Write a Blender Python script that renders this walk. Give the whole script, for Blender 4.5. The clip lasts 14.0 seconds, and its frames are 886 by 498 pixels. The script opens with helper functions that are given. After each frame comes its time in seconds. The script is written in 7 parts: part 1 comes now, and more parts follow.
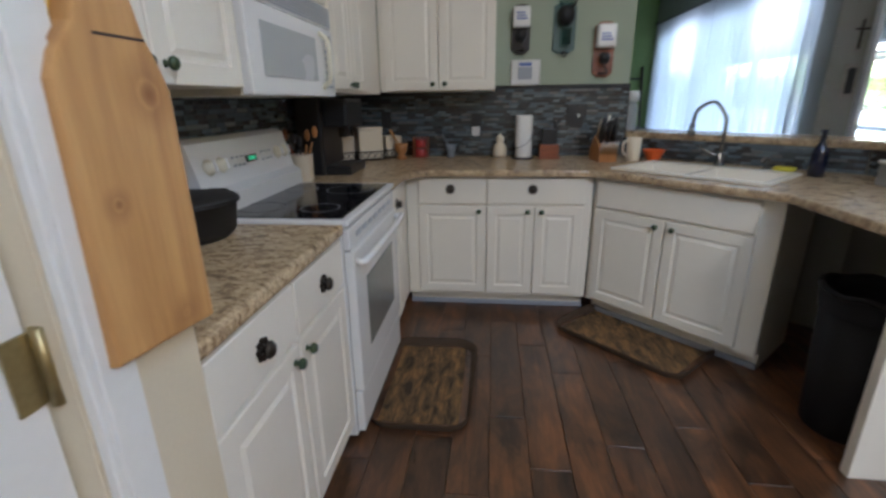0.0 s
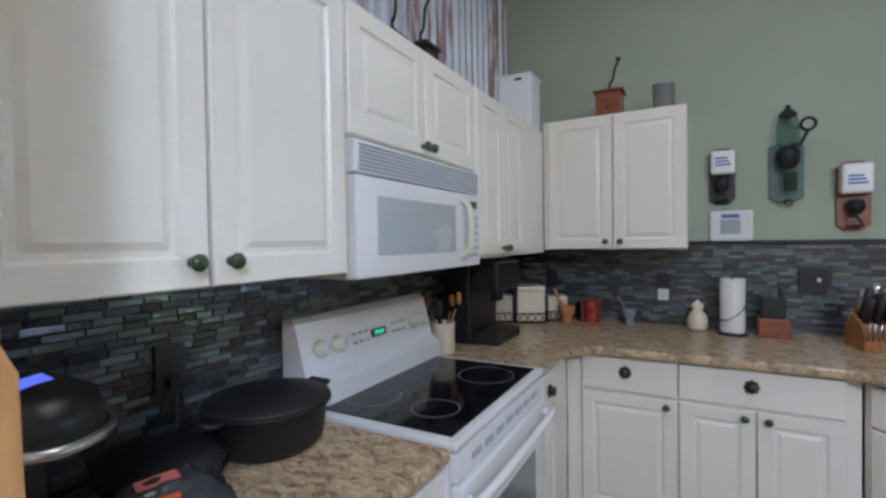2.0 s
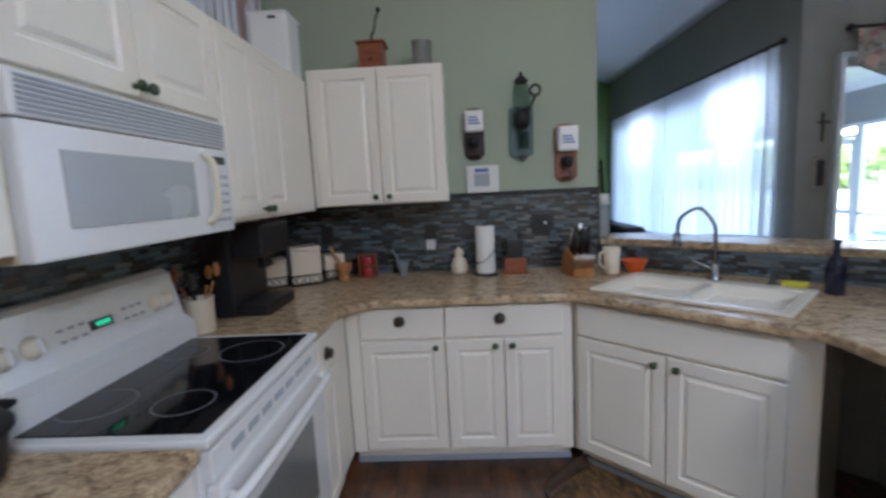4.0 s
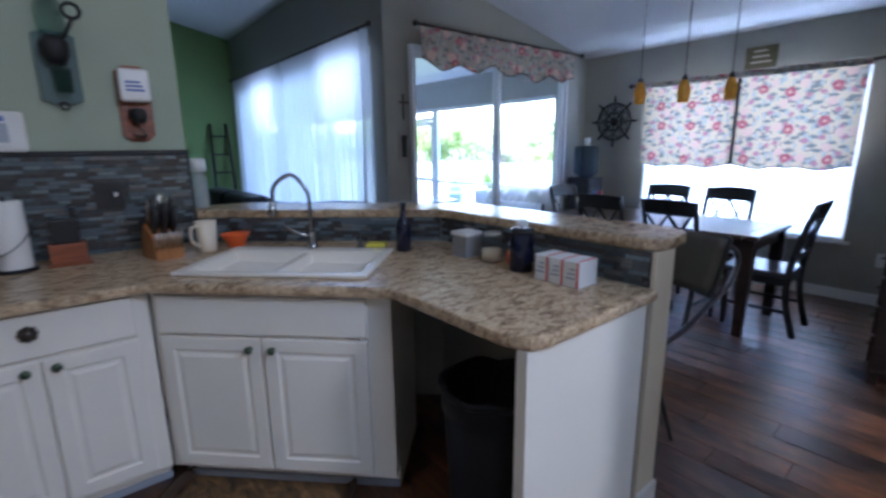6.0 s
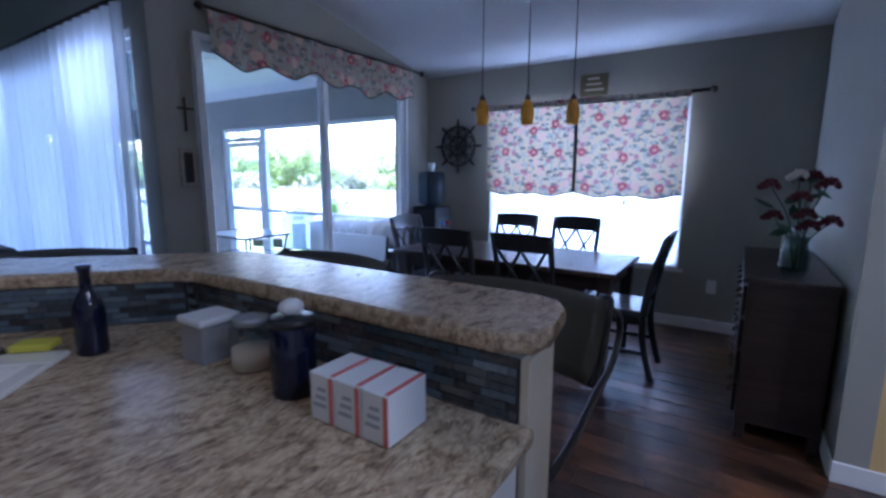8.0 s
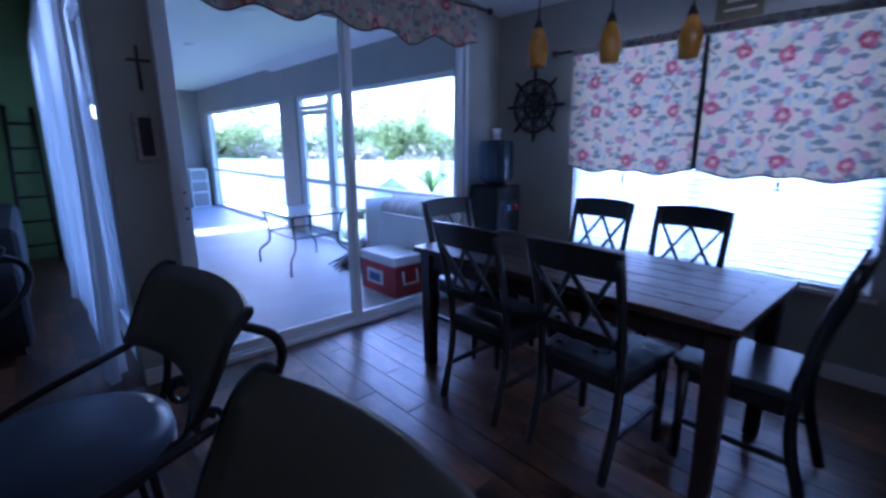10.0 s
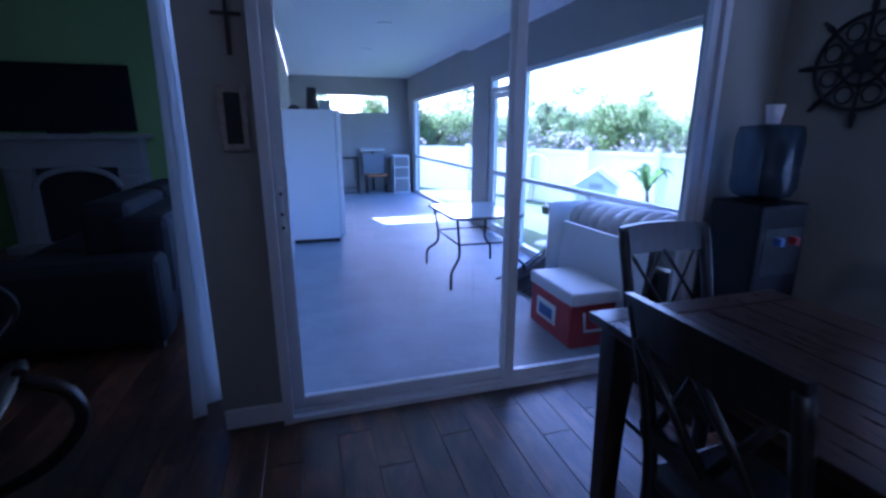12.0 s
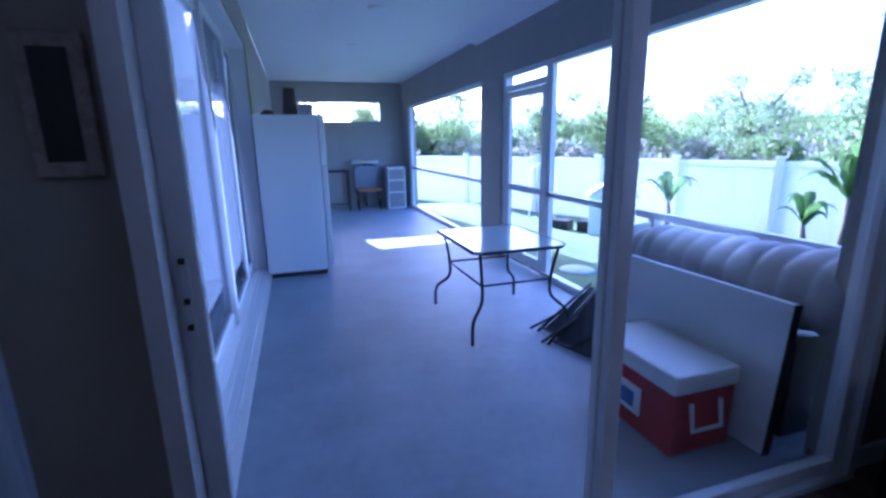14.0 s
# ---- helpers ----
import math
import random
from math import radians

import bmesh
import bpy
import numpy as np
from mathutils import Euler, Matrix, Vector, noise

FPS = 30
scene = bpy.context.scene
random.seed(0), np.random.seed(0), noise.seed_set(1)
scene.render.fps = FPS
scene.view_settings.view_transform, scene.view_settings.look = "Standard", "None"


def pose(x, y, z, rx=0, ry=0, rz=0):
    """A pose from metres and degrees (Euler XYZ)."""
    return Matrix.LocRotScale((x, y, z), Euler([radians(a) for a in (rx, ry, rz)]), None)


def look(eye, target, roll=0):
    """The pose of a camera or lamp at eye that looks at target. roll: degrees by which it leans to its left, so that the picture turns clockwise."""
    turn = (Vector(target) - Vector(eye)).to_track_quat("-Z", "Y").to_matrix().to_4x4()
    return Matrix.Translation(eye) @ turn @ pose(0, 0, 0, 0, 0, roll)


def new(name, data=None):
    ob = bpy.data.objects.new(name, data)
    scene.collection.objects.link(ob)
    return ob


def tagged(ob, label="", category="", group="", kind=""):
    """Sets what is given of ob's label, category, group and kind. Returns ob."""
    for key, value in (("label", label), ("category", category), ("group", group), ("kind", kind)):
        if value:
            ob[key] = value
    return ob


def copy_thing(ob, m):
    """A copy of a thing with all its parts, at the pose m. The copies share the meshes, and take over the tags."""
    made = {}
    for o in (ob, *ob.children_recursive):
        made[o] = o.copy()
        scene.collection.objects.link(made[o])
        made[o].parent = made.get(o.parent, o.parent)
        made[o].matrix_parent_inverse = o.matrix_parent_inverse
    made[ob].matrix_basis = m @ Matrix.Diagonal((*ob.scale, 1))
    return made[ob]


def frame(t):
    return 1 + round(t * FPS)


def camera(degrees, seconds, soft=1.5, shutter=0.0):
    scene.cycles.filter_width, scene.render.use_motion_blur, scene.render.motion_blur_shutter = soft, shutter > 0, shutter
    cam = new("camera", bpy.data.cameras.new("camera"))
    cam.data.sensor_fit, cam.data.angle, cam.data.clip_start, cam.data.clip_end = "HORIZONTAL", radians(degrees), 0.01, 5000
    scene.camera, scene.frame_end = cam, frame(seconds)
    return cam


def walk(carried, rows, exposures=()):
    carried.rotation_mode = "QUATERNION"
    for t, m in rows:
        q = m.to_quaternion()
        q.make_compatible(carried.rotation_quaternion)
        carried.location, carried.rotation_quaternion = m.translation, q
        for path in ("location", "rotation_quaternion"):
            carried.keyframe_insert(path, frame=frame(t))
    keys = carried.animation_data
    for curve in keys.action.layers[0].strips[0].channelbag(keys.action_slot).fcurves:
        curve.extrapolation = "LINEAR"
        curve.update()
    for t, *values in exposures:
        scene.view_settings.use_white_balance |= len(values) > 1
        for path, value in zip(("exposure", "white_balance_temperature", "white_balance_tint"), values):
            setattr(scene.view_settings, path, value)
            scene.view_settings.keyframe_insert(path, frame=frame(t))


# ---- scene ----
cam = camera(88.2, 14.0, soft=2.8, shutter=0.4)
PATH = [
    (0, (1.348, 0.683, 1.303), (1.141, 2.574, 0.685), -0.8),
    (0.5, (1.438, 0.859, 1.314), (0.95, 2.677, 0.641), -1.5),
    (1, (1.419, 0.995, 1.337), (0.725, 2.803, 0.837), -1.6),
    (1.5, (1.368, 1.094, 1.381), (0.534, 2.898, 1.156), -1.0),
    (2, (1.379, 1.149, 1.421), (0.42, 2.904, 1.386), -0.9),
    (4.5, (1.47, 1.29, 1.428), (1.749, 3.244, 1.108), -2.5),
    (5, (1.532, 1.344, 1.413), (2.172, 3.203, 1.044), -1.7),
    (5.5, (1.627, 1.372, 1.402), (2.595, 3.073, 0.992), -1.0),
    (6, (1.765, 1.409, 1.39), (3.001, 2.921, 0.959), -0.7),
    (6.5, (1.902, 1.489, 1.374), (3.375, 2.784, 0.986), -0.6),
    (7, (2.081, 1.663, 1.371), (3.748, 2.722, 1.057), 0.1),
    (9.5, (3.398, 1.91, 1.371), (4.887, 3.174, 0.943), -0.2),
    (10, (3.718, 2.033, 1.371), (5.023, 3.481, 0.921), -0.2),
    (10.5, (3.974, 2.221, 1.359), (5.044, 3.849, 0.905), 0.6),
    (11, (4.239, 2.393, 1.358), (5.039, 4.168, 0.902), 1.0),
    (11.5, (4.401, 2.625, 1.349), (5.019, 4.468, 0.879), 0.8),
    (12, (4.497, 2.9, 1.36), (5.046, 4.758, 0.863), 0.1),
    (12.5, (4.587, 3.166, 1.358), (5.089, 5.037, 0.861), -0.4),
    (13, (4.602, 3.433, 1.353), (5.116, 5.304, 0.867), -0.8),
    (13.5, (4.622, 3.657, 1.345), (5.159, 5.527, 0.88), -0.9),
    (14, (4.633, 3.938, 1.335), (5.213, 5.796, 0.878), -1.0),
]
EXPOSURES = [(0.0, 4.45, 5400, 15), (1.0, 4.6, 5600, 16), (2.0, 4.8, 5050, 16), (4.5, 4.5, 5150, 18), (6.0, 4.22, 4750, 20), (7.0, 4.02, 4600, 22), (9.5, 3.18, 4200, 31), (11.0, 2.8, 4020, 33), (12.5, 2.52, 4020, 34), (14.0, 2.4, 4050, 34)]
walk(cam, [(t, look(eye, target, roll)) for t, eye, target, roll in PATH], EXPOSURES)

# ---- world and light ----
SUN_ELEVATION, SUN_AZIMUTH = radians(26.3), radians(-11)
world = bpy.data.worlds.new("sky")
scene.world = world
world.use_nodes = True
wn = world.node_tree.nodes
sky = wn.new("ShaderNodeTexSky")
sky.sky_type, sky.sun_disc = "NISHITA", False
sky.dust_density, sky.ozone_density = 3.5, 0.6
sky.sun_elevation, sky.sun_rotation = SUN_ELEVATION, 2 * math.pi + SUN_AZIMUTH
world.node_tree.links.new(sky.outputs[0], wn["Background"].inputs[0])
wn["Background"].inputs[1].default_value = 0.15
sun_data = bpy.data.lights.new("sun", "SUN")
sun_data.energy, sun_data.angle, sun_data.color = 5.0, radians(0.6), (1.0, 0.95, 0.86)
sun = new("sun", sun_data)
sun.matrix_basis = look((40 * math.cos(SUN_ELEVATION) * math.sin(SUN_AZIMUTH), 40 * math.cos(SUN_ELEVATION) * math.cos(SUN_AZIMUTH), 40 * math.sin(SUN_ELEVATION)), (0, 0, 0))


def area_lamp(name, eye, target, sx, sy, watts, colour):
    d = bpy.data.lights.new(name, "AREA")
    d.shape, d.size, d.size_y, d.energy, d.color = "RECTANGLE", sx, sy, watts, colour
    ob = new(name, d)
    ob.matrix_basis = look(eye, target)
    return ob


# daylight behind the dining blinds and behind the sheer curtain
area_lamp("daylight_dining", (7.36, 3.2, 1.3), (0, 3.2, 1.0), 1.85, 1.5, 14.0, (0.86, 0.93, 1.0))
area_lamp("daylight_living", (4.14, 7.1, 1.25), (0, 7.1, 1.0), 3.6, 2.1, 4.6, (0.86, 0.93, 1.0))


# the kitchen's own ceiling lamp; the passage light is an added fill
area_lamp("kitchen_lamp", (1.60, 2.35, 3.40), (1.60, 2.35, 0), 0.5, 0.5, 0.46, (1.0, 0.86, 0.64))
# added fill over the passage, standing in for cool daylight from out of view
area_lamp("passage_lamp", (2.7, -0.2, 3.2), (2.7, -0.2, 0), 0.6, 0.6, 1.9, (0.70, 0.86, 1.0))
area_lamp("hall_lamp", (3.3, -0.8, 2.85), (3.9, 0.6, 0), 0.4, 0.4, 3.0, (1.0, 0.90, 0.74))


# ---- mesh helpers ----
def add_box(bm, x0, y0, z0, x1, y1, z1, m=None):
    vs = [bm.verts.new((x, y, z)) for z in (z0, z1) for y in (y0, y1) for x in (x0, x1)]
    if m is not None:
        for v in vs:
            v.co = m @ v.co
    for f in ((0, 2, 3, 1), (4, 5, 7, 6), (0, 1, 5, 4), (2, 6, 7, 3), (0, 4, 6, 2), (1, 3, 7, 5)):
        bm.faces.new([vs[i] for i in f])
    return vs


def boxes(*bs, bevel=0.0, m=None, seg=2):
    bm = bmesh.new()
    for b in bs:
        add_box(bm, *b)
    if bevel:
        bmesh.ops.bevel(bm, geom=bm.edges[:], offset=bevel, segments=seg, affect="EDGES", profile=0.6)
    if m is not None:
        bmesh.ops.transform(bm, matrix=m, verts=bm.verts)
    return bm


def prism(poly, z0, z1, bevel=0.0, seg=2, m=None):
    """A flat outline (x, y) pulled up from z0 to z1."""
    bm = bmesh.new()
    lo = [bm.verts.new((x, y, z0)) for x, y in poly]
    hi = [bm.verts.new((x, y, z1)) for x, y in poly]
    n = len(poly)
    bm.faces.new(lo[::-1])
    bm.faces.new(hi)
    for i in range(n):
        bm.faces.new((lo[i], lo[(i + 1) % n], hi[(i + 1) % n], hi[i]))
    bmesh.ops.recalc_face_normals(bm, faces=bm.faces)
    if bevel:
        es = [e for e in bm.edges if abs(e.verts[0].co.z - e.verts[1].co.z) < 1e-6]
        bmesh.ops.bevel(bm, geom=es, offset=bevel, segments=seg, affect="EDGES", profile=0.6)
    if m is not None:
        bmesh.ops.transform(bm, matrix=m, verts=bm.verts)
    return bm


def lathe(profile, n=24, m=None, squash=1.0, cap=True):
    """A profile of (radius, height) turned round z."""
    bm = bmesh.new()
    rings = []
    for r, z in profile:
        if r < 1e-6:
            rings.append([bm.verts.new((0, 0, z))])
        else:
            rings.append([bm.verts.new((r * math.cos(2 * math.pi * i / n), squash * r * math.sin(2 * math.pi * i / n), z)) for i in range(n)])
    for a, b in zip(rings, rings[1:]):
        for i in range(n):
            q = [a[i % len(a)], a[(i + 1) % len(a)], b[(i + 1) % len(b)], b[i % len(b)]]
            q = [v for k, v in enumerate(q) if v not in q[:k]]
            if len(q) > 2:
                bm.faces.new(q)
    for ring in (rings[0], rings[-1]):
        if cap and len(ring) > 2:
            bm.faces.new(ring)
    bmesh.ops.recalc_face_normals(bm, faces=bm.faces)
    for f in bm.faces:
        f.smooth = len(f.verts) < 5
    if m is not None:
        bmesh.ops.transform(bm, matrix=m, verts=bm.verts)
    return bm


def tube(points, r, n=8, closed=False, bm=None, flat=1.0):
    """A round bar along a line of points; r may be a number or one for each point."""
    bm = bm or bmesh.new()
    pts = [Vector(p) for p in points]
    k = len(pts)
    rings = []
    side = None
    for i, p in enumerate(pts):
        a = pts[(i - 1) % k] if closed or i else p
        b = pts[(i + 1) % k] if closed or i < k - 1 else p
        d = (b - a).normalized()
        if side is None:
            side = d.orthogonal().normalized()
        side = (side - d * side.dot(d)).normalized()
        up = d.cross(side)
        rr = r[i] if isinstance(r, (list, tuple)) else r
        rings.append([bm.verts.new(p + rr * (math.cos(2 * math.pi * j / n) * side + flat * math.sin(2 * math.pi * j / n) * up)) for j in range(n)])
    pairs = list(zip(rings, rings[1:])) + ([(rings[-1], rings[0])] if closed else [])
    for a, b in pairs:
        for j in range(n):
            f = bm.faces.new((a[j], a[(j + 1) % n], b[(j + 1) % n], b[j]))
            f.smooth = True
    if not closed:
        bm.faces.new(rings[0][::-1])
        bm.faces.new(rings[-1])
    bmesh.ops.recalc_face_normals(bm, faces=bm.faces)
    return bm


def curve_pts(ctrl, n=6):
    """Smooth points through control points."""
    c = [Vector(p) for p in ctrl]
    c = [c[0] * 2 - c[1]] + c + [c[-1] * 2 - c[-2]]
    out = []
    for i in range(1, len(c) - 2):
        for s in range(n):
            t = s / n
            a, b, d, e = c[i - 1], c[i], c[i + 1], c[i + 2]
            out.append(0.5 * (2 * b + (d - a) * t + (2 * a - 5 * b + 4 * d - e) * t * t + (3 * b - a - 3 * d + e) * t ** 3))
    return out + [c[-2]]


def ball(r, centre, sx=1, sy=1, sz=1, sub=2):
    bm = bmesh.new()
    bmesh.ops.create_icosphere(bm, subdivisions=sub, radius=r, matrix=Matrix.Translation(centre) @ Matrix.Diagonal((sx, sy, sz, 1)))
    for f in bm.faces:
        f.smooth = True
    return bm


def merge(*bms):
    out = bmesh.new()
    for b in bms:
        me = bpy.data.meshes.new("tmp")
        b.to_mesh(me)
        b.free()
        out.from_mesh(me)
        bpy.data.meshes.remove(me)
    return out


def link(name, bm, material):
    me = bpy.data.meshes.new(name)
    bm.to_mesh(me)
    bm.free()
    me.materials.append(material)
    return new(name, me)


def structure(name, bm, material, label=""):
    return tagged(link(name, bm, material), label or name.replace("_", " "), name.split("_")[0], kind="structure")


def solid(name, bm, material, label, category, group="", kind=""):
    return tagged(link(name, bm, material), label, category, group, kind)


def thing(name, label, category, group="", kind=""):
    return tagged(new(name), label, category, group, kind)


def part(name, bm, material, parent, label=""):
    ob = link(name, bm, material)
    ob.parent = parent
    if label:
        ob["label"] = label
    return ob


def put(ob, m):
    ob.matrix_basis = m
    return ob


# ---- materials ----
def nodes_of(name):
    m = bpy.data.materials.new(name)
    m.use_nodes = True
    t = m.node_tree
    return m, t, t.nodes["Principled BSDF"]


def nd(t, kind, **props):
    n = t.nodes.new(kind)
    for k, v in props.items():
        n.inputs[k.replace("_", " ")].default_value = v
    return n


def coords(t, scale=(1, 1, 1), rot=(0, 0, 0), world_space=True):
    if world_space:
        src = t.nodes.new("ShaderNodeNewGeometry").outputs["Position"]
    else:
        src = t.nodes.new("ShaderNodeTexCoord").outputs["Object"]
    mp = t.nodes.new("ShaderNodeMapping")
    mp.inputs["Scale"].default_value = scale
    mp.inputs["Rotation"].default_value = rot
    t.links.new(src, mp.inputs[0])
    return mp.outputs[0]


def ramp(t, src, *stops):
    r = t.nodes.new("ShaderNodeValToRGB")
    e = r.color_ramp.elements
    while len(e) < len(stops):
        e.new(0.5)
    for el, (p, c) in zip(e, stops):
        el.position, el.color = p, (*c, 1) if len(c) == 3 else c
    t.links.new(src, r.inputs[0])
    return r.outputs[0]


def mixc(t, fac, a, b, mode="MIX"):
    m = t.nodes.new("ShaderNodeMix")
    m.data_type, m.blend_type = "RGBA", mode
    for sock, v in ((m.inputs[0], fac), (m.inputs[6], a), (m.inputs[7], b)):
        if isinstance(v, (int, float)):
            sock.default_value = v
        elif isinstance(v, tuple):
            sock.default_value = (*v, 1)
        else:
            t.links.new(v, sock)
    return m.outputs[2]


def bumped(t, p, height, strength, dist=0.01):
    b = t.nodes.new("ShaderNodeBump")
    b.inputs["Strength"].default_value, b.inputs["Distance"].default_value = strength, dist
    t.links.new(height, b.inputs["Height"])
    t.links.new(b.outputs[0], p.inputs["Normal"])


def paint(name, colour, rough=0.5, metal=0.0, vary=0.12, scale=3.0, fine=60.0, bump=0.05, stretch=(1, 1, 1), local=False, spec=0.5):
    """A plain surface with blotches at a large scale, grain at a small one, and fine relief."""
    m, t, p = nodes_of(name)
    c = coords(t, stretch, world_space=not local)
    big = nd(t, "ShaderNodeTexNoise", Scale=scale, Detail=4.0)
    small = nd(t, "ShaderNodeTexNoise", Scale=fine, Detail=3.0)
    for n in (big, small):
        t.links.new(c, n.inputs["Vector"])
    lo = tuple(max(0, v * (1 - vary)) for v in colour)
    hi = tuple(min(1, v * (1 + vary)) for v in colour)
    col = ramp(t, big.outputs["Fac"], (0.3, lo), (0.7, hi))
    col2 = ramp(t, small.outputs["Fac"], (0.3, tuple(v * (1 - vary * 0.6) for v in colour)), (0.7, hi))
    t.links.new(mixc(t, 0.4, col, col2), p.inputs["Base Color"])
    rr = t.nodes.new("ShaderNodeMapRange")
    rr.inputs["To Min"].default_value, rr.inputs["To Max"].default_value = max(0.02, rough - 0.08), min(1, rough + 0.08)
    t.links.new(big.outputs["Fac"], rr.inputs["Value"])
    t.links.new(rr.outputs[0], p.inputs["Roughness"])
    p.inputs["Metallic"].default_value = metal
    p.inputs["Specular IOR Level"].default_value = spec
    if bump:
        bumped(t, p, small.outputs["Fac"], bump, 0.004)
    return m


def wood(name, dark, light, rough=0.4, axis=1, scale=6.0, random_tint=0.0, local=False, mottle=0.0):
    """Grain that runs along one axis."""
    m, t, p = nodes_of(name)
    s = [scale * 3] * 3
    s[axis] = scale * 0.22
    c = coords(t, tuple(s), world_space=not local)
    n1 = nd(t, "ShaderNodeTexNoise", Scale=1.0, Detail=6.0, Roughness=0.65, Distortion=1.2)
    n2 = nd(t, "ShaderNodeTexNoise", Scale=5.0, Detail=4.0, Roughness=0.7)
    src = c
    info = None
    if random_tint:
        info = t.nodes.new("ShaderNodeObjectInfo")
        add = t.nodes.new("ShaderNodeVectorMath")
        add.operation = "ADD"
        mul = t.nodes.new("ShaderNodeMath")
        mul.operation = "MULTIPLY"
        mul.inputs[1].default_value = 40
        t.links.new(info.outputs["Random"], mul.inputs[0])
        t.links.new(c, add.inputs[0])
        t.links.new(mul.outputs[0], add.inputs[1])
        src = add.outputs[0]
    for n in (n1, n2):
        t.links.new(src, n.inputs["Vector"])
    col = ramp(t, n1.outputs["Fac"], (0.3, dark), (0.68, light))
    col = mixc(t, 0.35, col, ramp(t, n2.outputs["Fac"], (0.35, dark), (0.65, light)))
    if mottle:
        sc = [scale * 1.5] * 3
        sc[axis] = scale * 0.55
        patch = coords(t, tuple(sc), world_space=not local)
        if info:
            shift = t.nodes.new("ShaderNodeVectorMath")
            shift.operation = "ADD"
            t.links.new(patch, shift.inputs[0])
            t.links.new(mul.outputs[0], shift.inputs[1])
            patch = shift.outputs[0]
        n3 = nd(t, "ShaderNodeTexNoise", Scale=mottle, Detail=6.0, Roughness=0.68, Distortion=0.6)
        t.links.new(patch, n3.inputs["Vector"])
        col = mixc(t, 1.0, col, ramp(t, n3.outputs["Fac"], (0.37, (0.24, 0.23, 0.24)), (0.5, (0.85, 0.82, 0.78)), (0.63, (1.6, 1.38, 1.1))), "MULTIPLY")
    if info:
        geo = t.nodes.new("ShaderNodeNewGeometry")
        addr = t.nodes.new("ShaderNodeMath")
        addr.operation = "ADD"
        t.links.new(info.outputs["Random"], addr.inputs[0])
        t.links.new(geo.outputs["Random Per Island"], addr.inputs[1])
        fr = t.nodes.new("ShaderNodeMath")
        fr.operation = "FRACT"
        t.links.new(addr.outputs[0], fr.inputs[0])
        lo, hi = 1 - random_tint, 1 + random_tint * 0.6
        col = mixc(t, 1.0, col, ramp(t, fr.outputs[0], (0.0, (lo, lo, lo)), (1.0, (hi, hi * 0.97, hi * 0.92))), "MULTIPLY")
    t.links.new(col, p.inputs["Base Color"])
    t.links.new(ramp(t, n2.outputs["Fac"], (0.2, (rough * 0.75,) * 3), (0.8, (min(1, rough * 1.3),) * 3)), p.inputs["Roughness"])
    bumped(t, p, n2.outputs["Fac"], 0.25, 0.003)
    return m


def clear(name, tint=(1, 1, 1), rough=0.0, mix=0.9):
    """Window glass: mostly see-through with a glossy face."""
    m, t, p = nodes_of(name)
    tr = t.nodes.new("ShaderNodeBsdfTransparent")
    tr.inputs[0].default_value = (*tint, 1)
    gl = t.nodes.new("ShaderNodeBsdfGlossy")
    gl.inputs["Roughness"].default_value = rough + 0.01
    lw = t.nodes.new("ShaderNodeLayerWeight")
    lw.inputs[0].default_value = 0.5
    pw = t.nodes.new("ShaderNodeMath")
    pw.operation = "POWER"
    pw.inputs[1].default_value = 4.0
    t.links.new(lw.outputs["Facing"], pw.inputs[0])
    fr = t.nodes.new("ShaderNodeMath")
    fr.operation = "MULTIPLY_ADD"
    fr.inputs[1].default_value, fr.inputs[2].default_value = 0.6, 0.03
    t.links.new(pw.outputs[0], fr.inputs[0])
    mx = t.nodes.new("ShaderNodeMixShader")
    t.links.new(fr.outputs[0], mx.inputs[0])
    t.links.new(tr.outputs[0], mx.inputs[1])
    t.links.new(gl.outputs[0], mx.inputs[2])
    t.links.new(mx.outputs[0], t.nodes["Material Output"].inputs[0])
    t.nodes.remove(p)
    return m


def sheer(name, colour, see=0.35, light=0.5):
    """Thin cloth that lets light through."""
    m, t, p = nodes_of(name)
    tr = t.nodes.new("ShaderNodeBsdfTransparent")
    tl = t.nodes.new("ShaderNodeBsdfTranslucent")
    df = t.nodes.new("ShaderNodeBsdfDiffuse")
    for n in (tl, df):
        n.inputs[0].default_value = (*colour, 1)
    a = t.nodes.new("ShaderNodeMixShader")
    b = t.nodes.new("ShaderNodeMixShader")
    a.inputs[0].default_value, b.inputs[0].default_value = light, see
    t.links.new(df.outputs[0], a.inputs[1])
    t.links.new(tl.outputs[0], a.inputs[2])
    t.links.new(a.outputs[0], b.inputs[1])
    t.links.new(tr.outputs[0], b.inputs[2])
    t.links.new(b.outputs[0], t.nodes["Material Output"].inputs[0])
    t.nodes.remove(p)
    return m


def glow(name, colour, strength):
    m, t, p = nodes_of(name)
    p.inputs["Base Color"].default_value = (*colour, 1)
    p.inputs["Emission Color"].default_value = (*colour, 1)
    p.inputs["Emission Strength"].default_value = strength
    return m


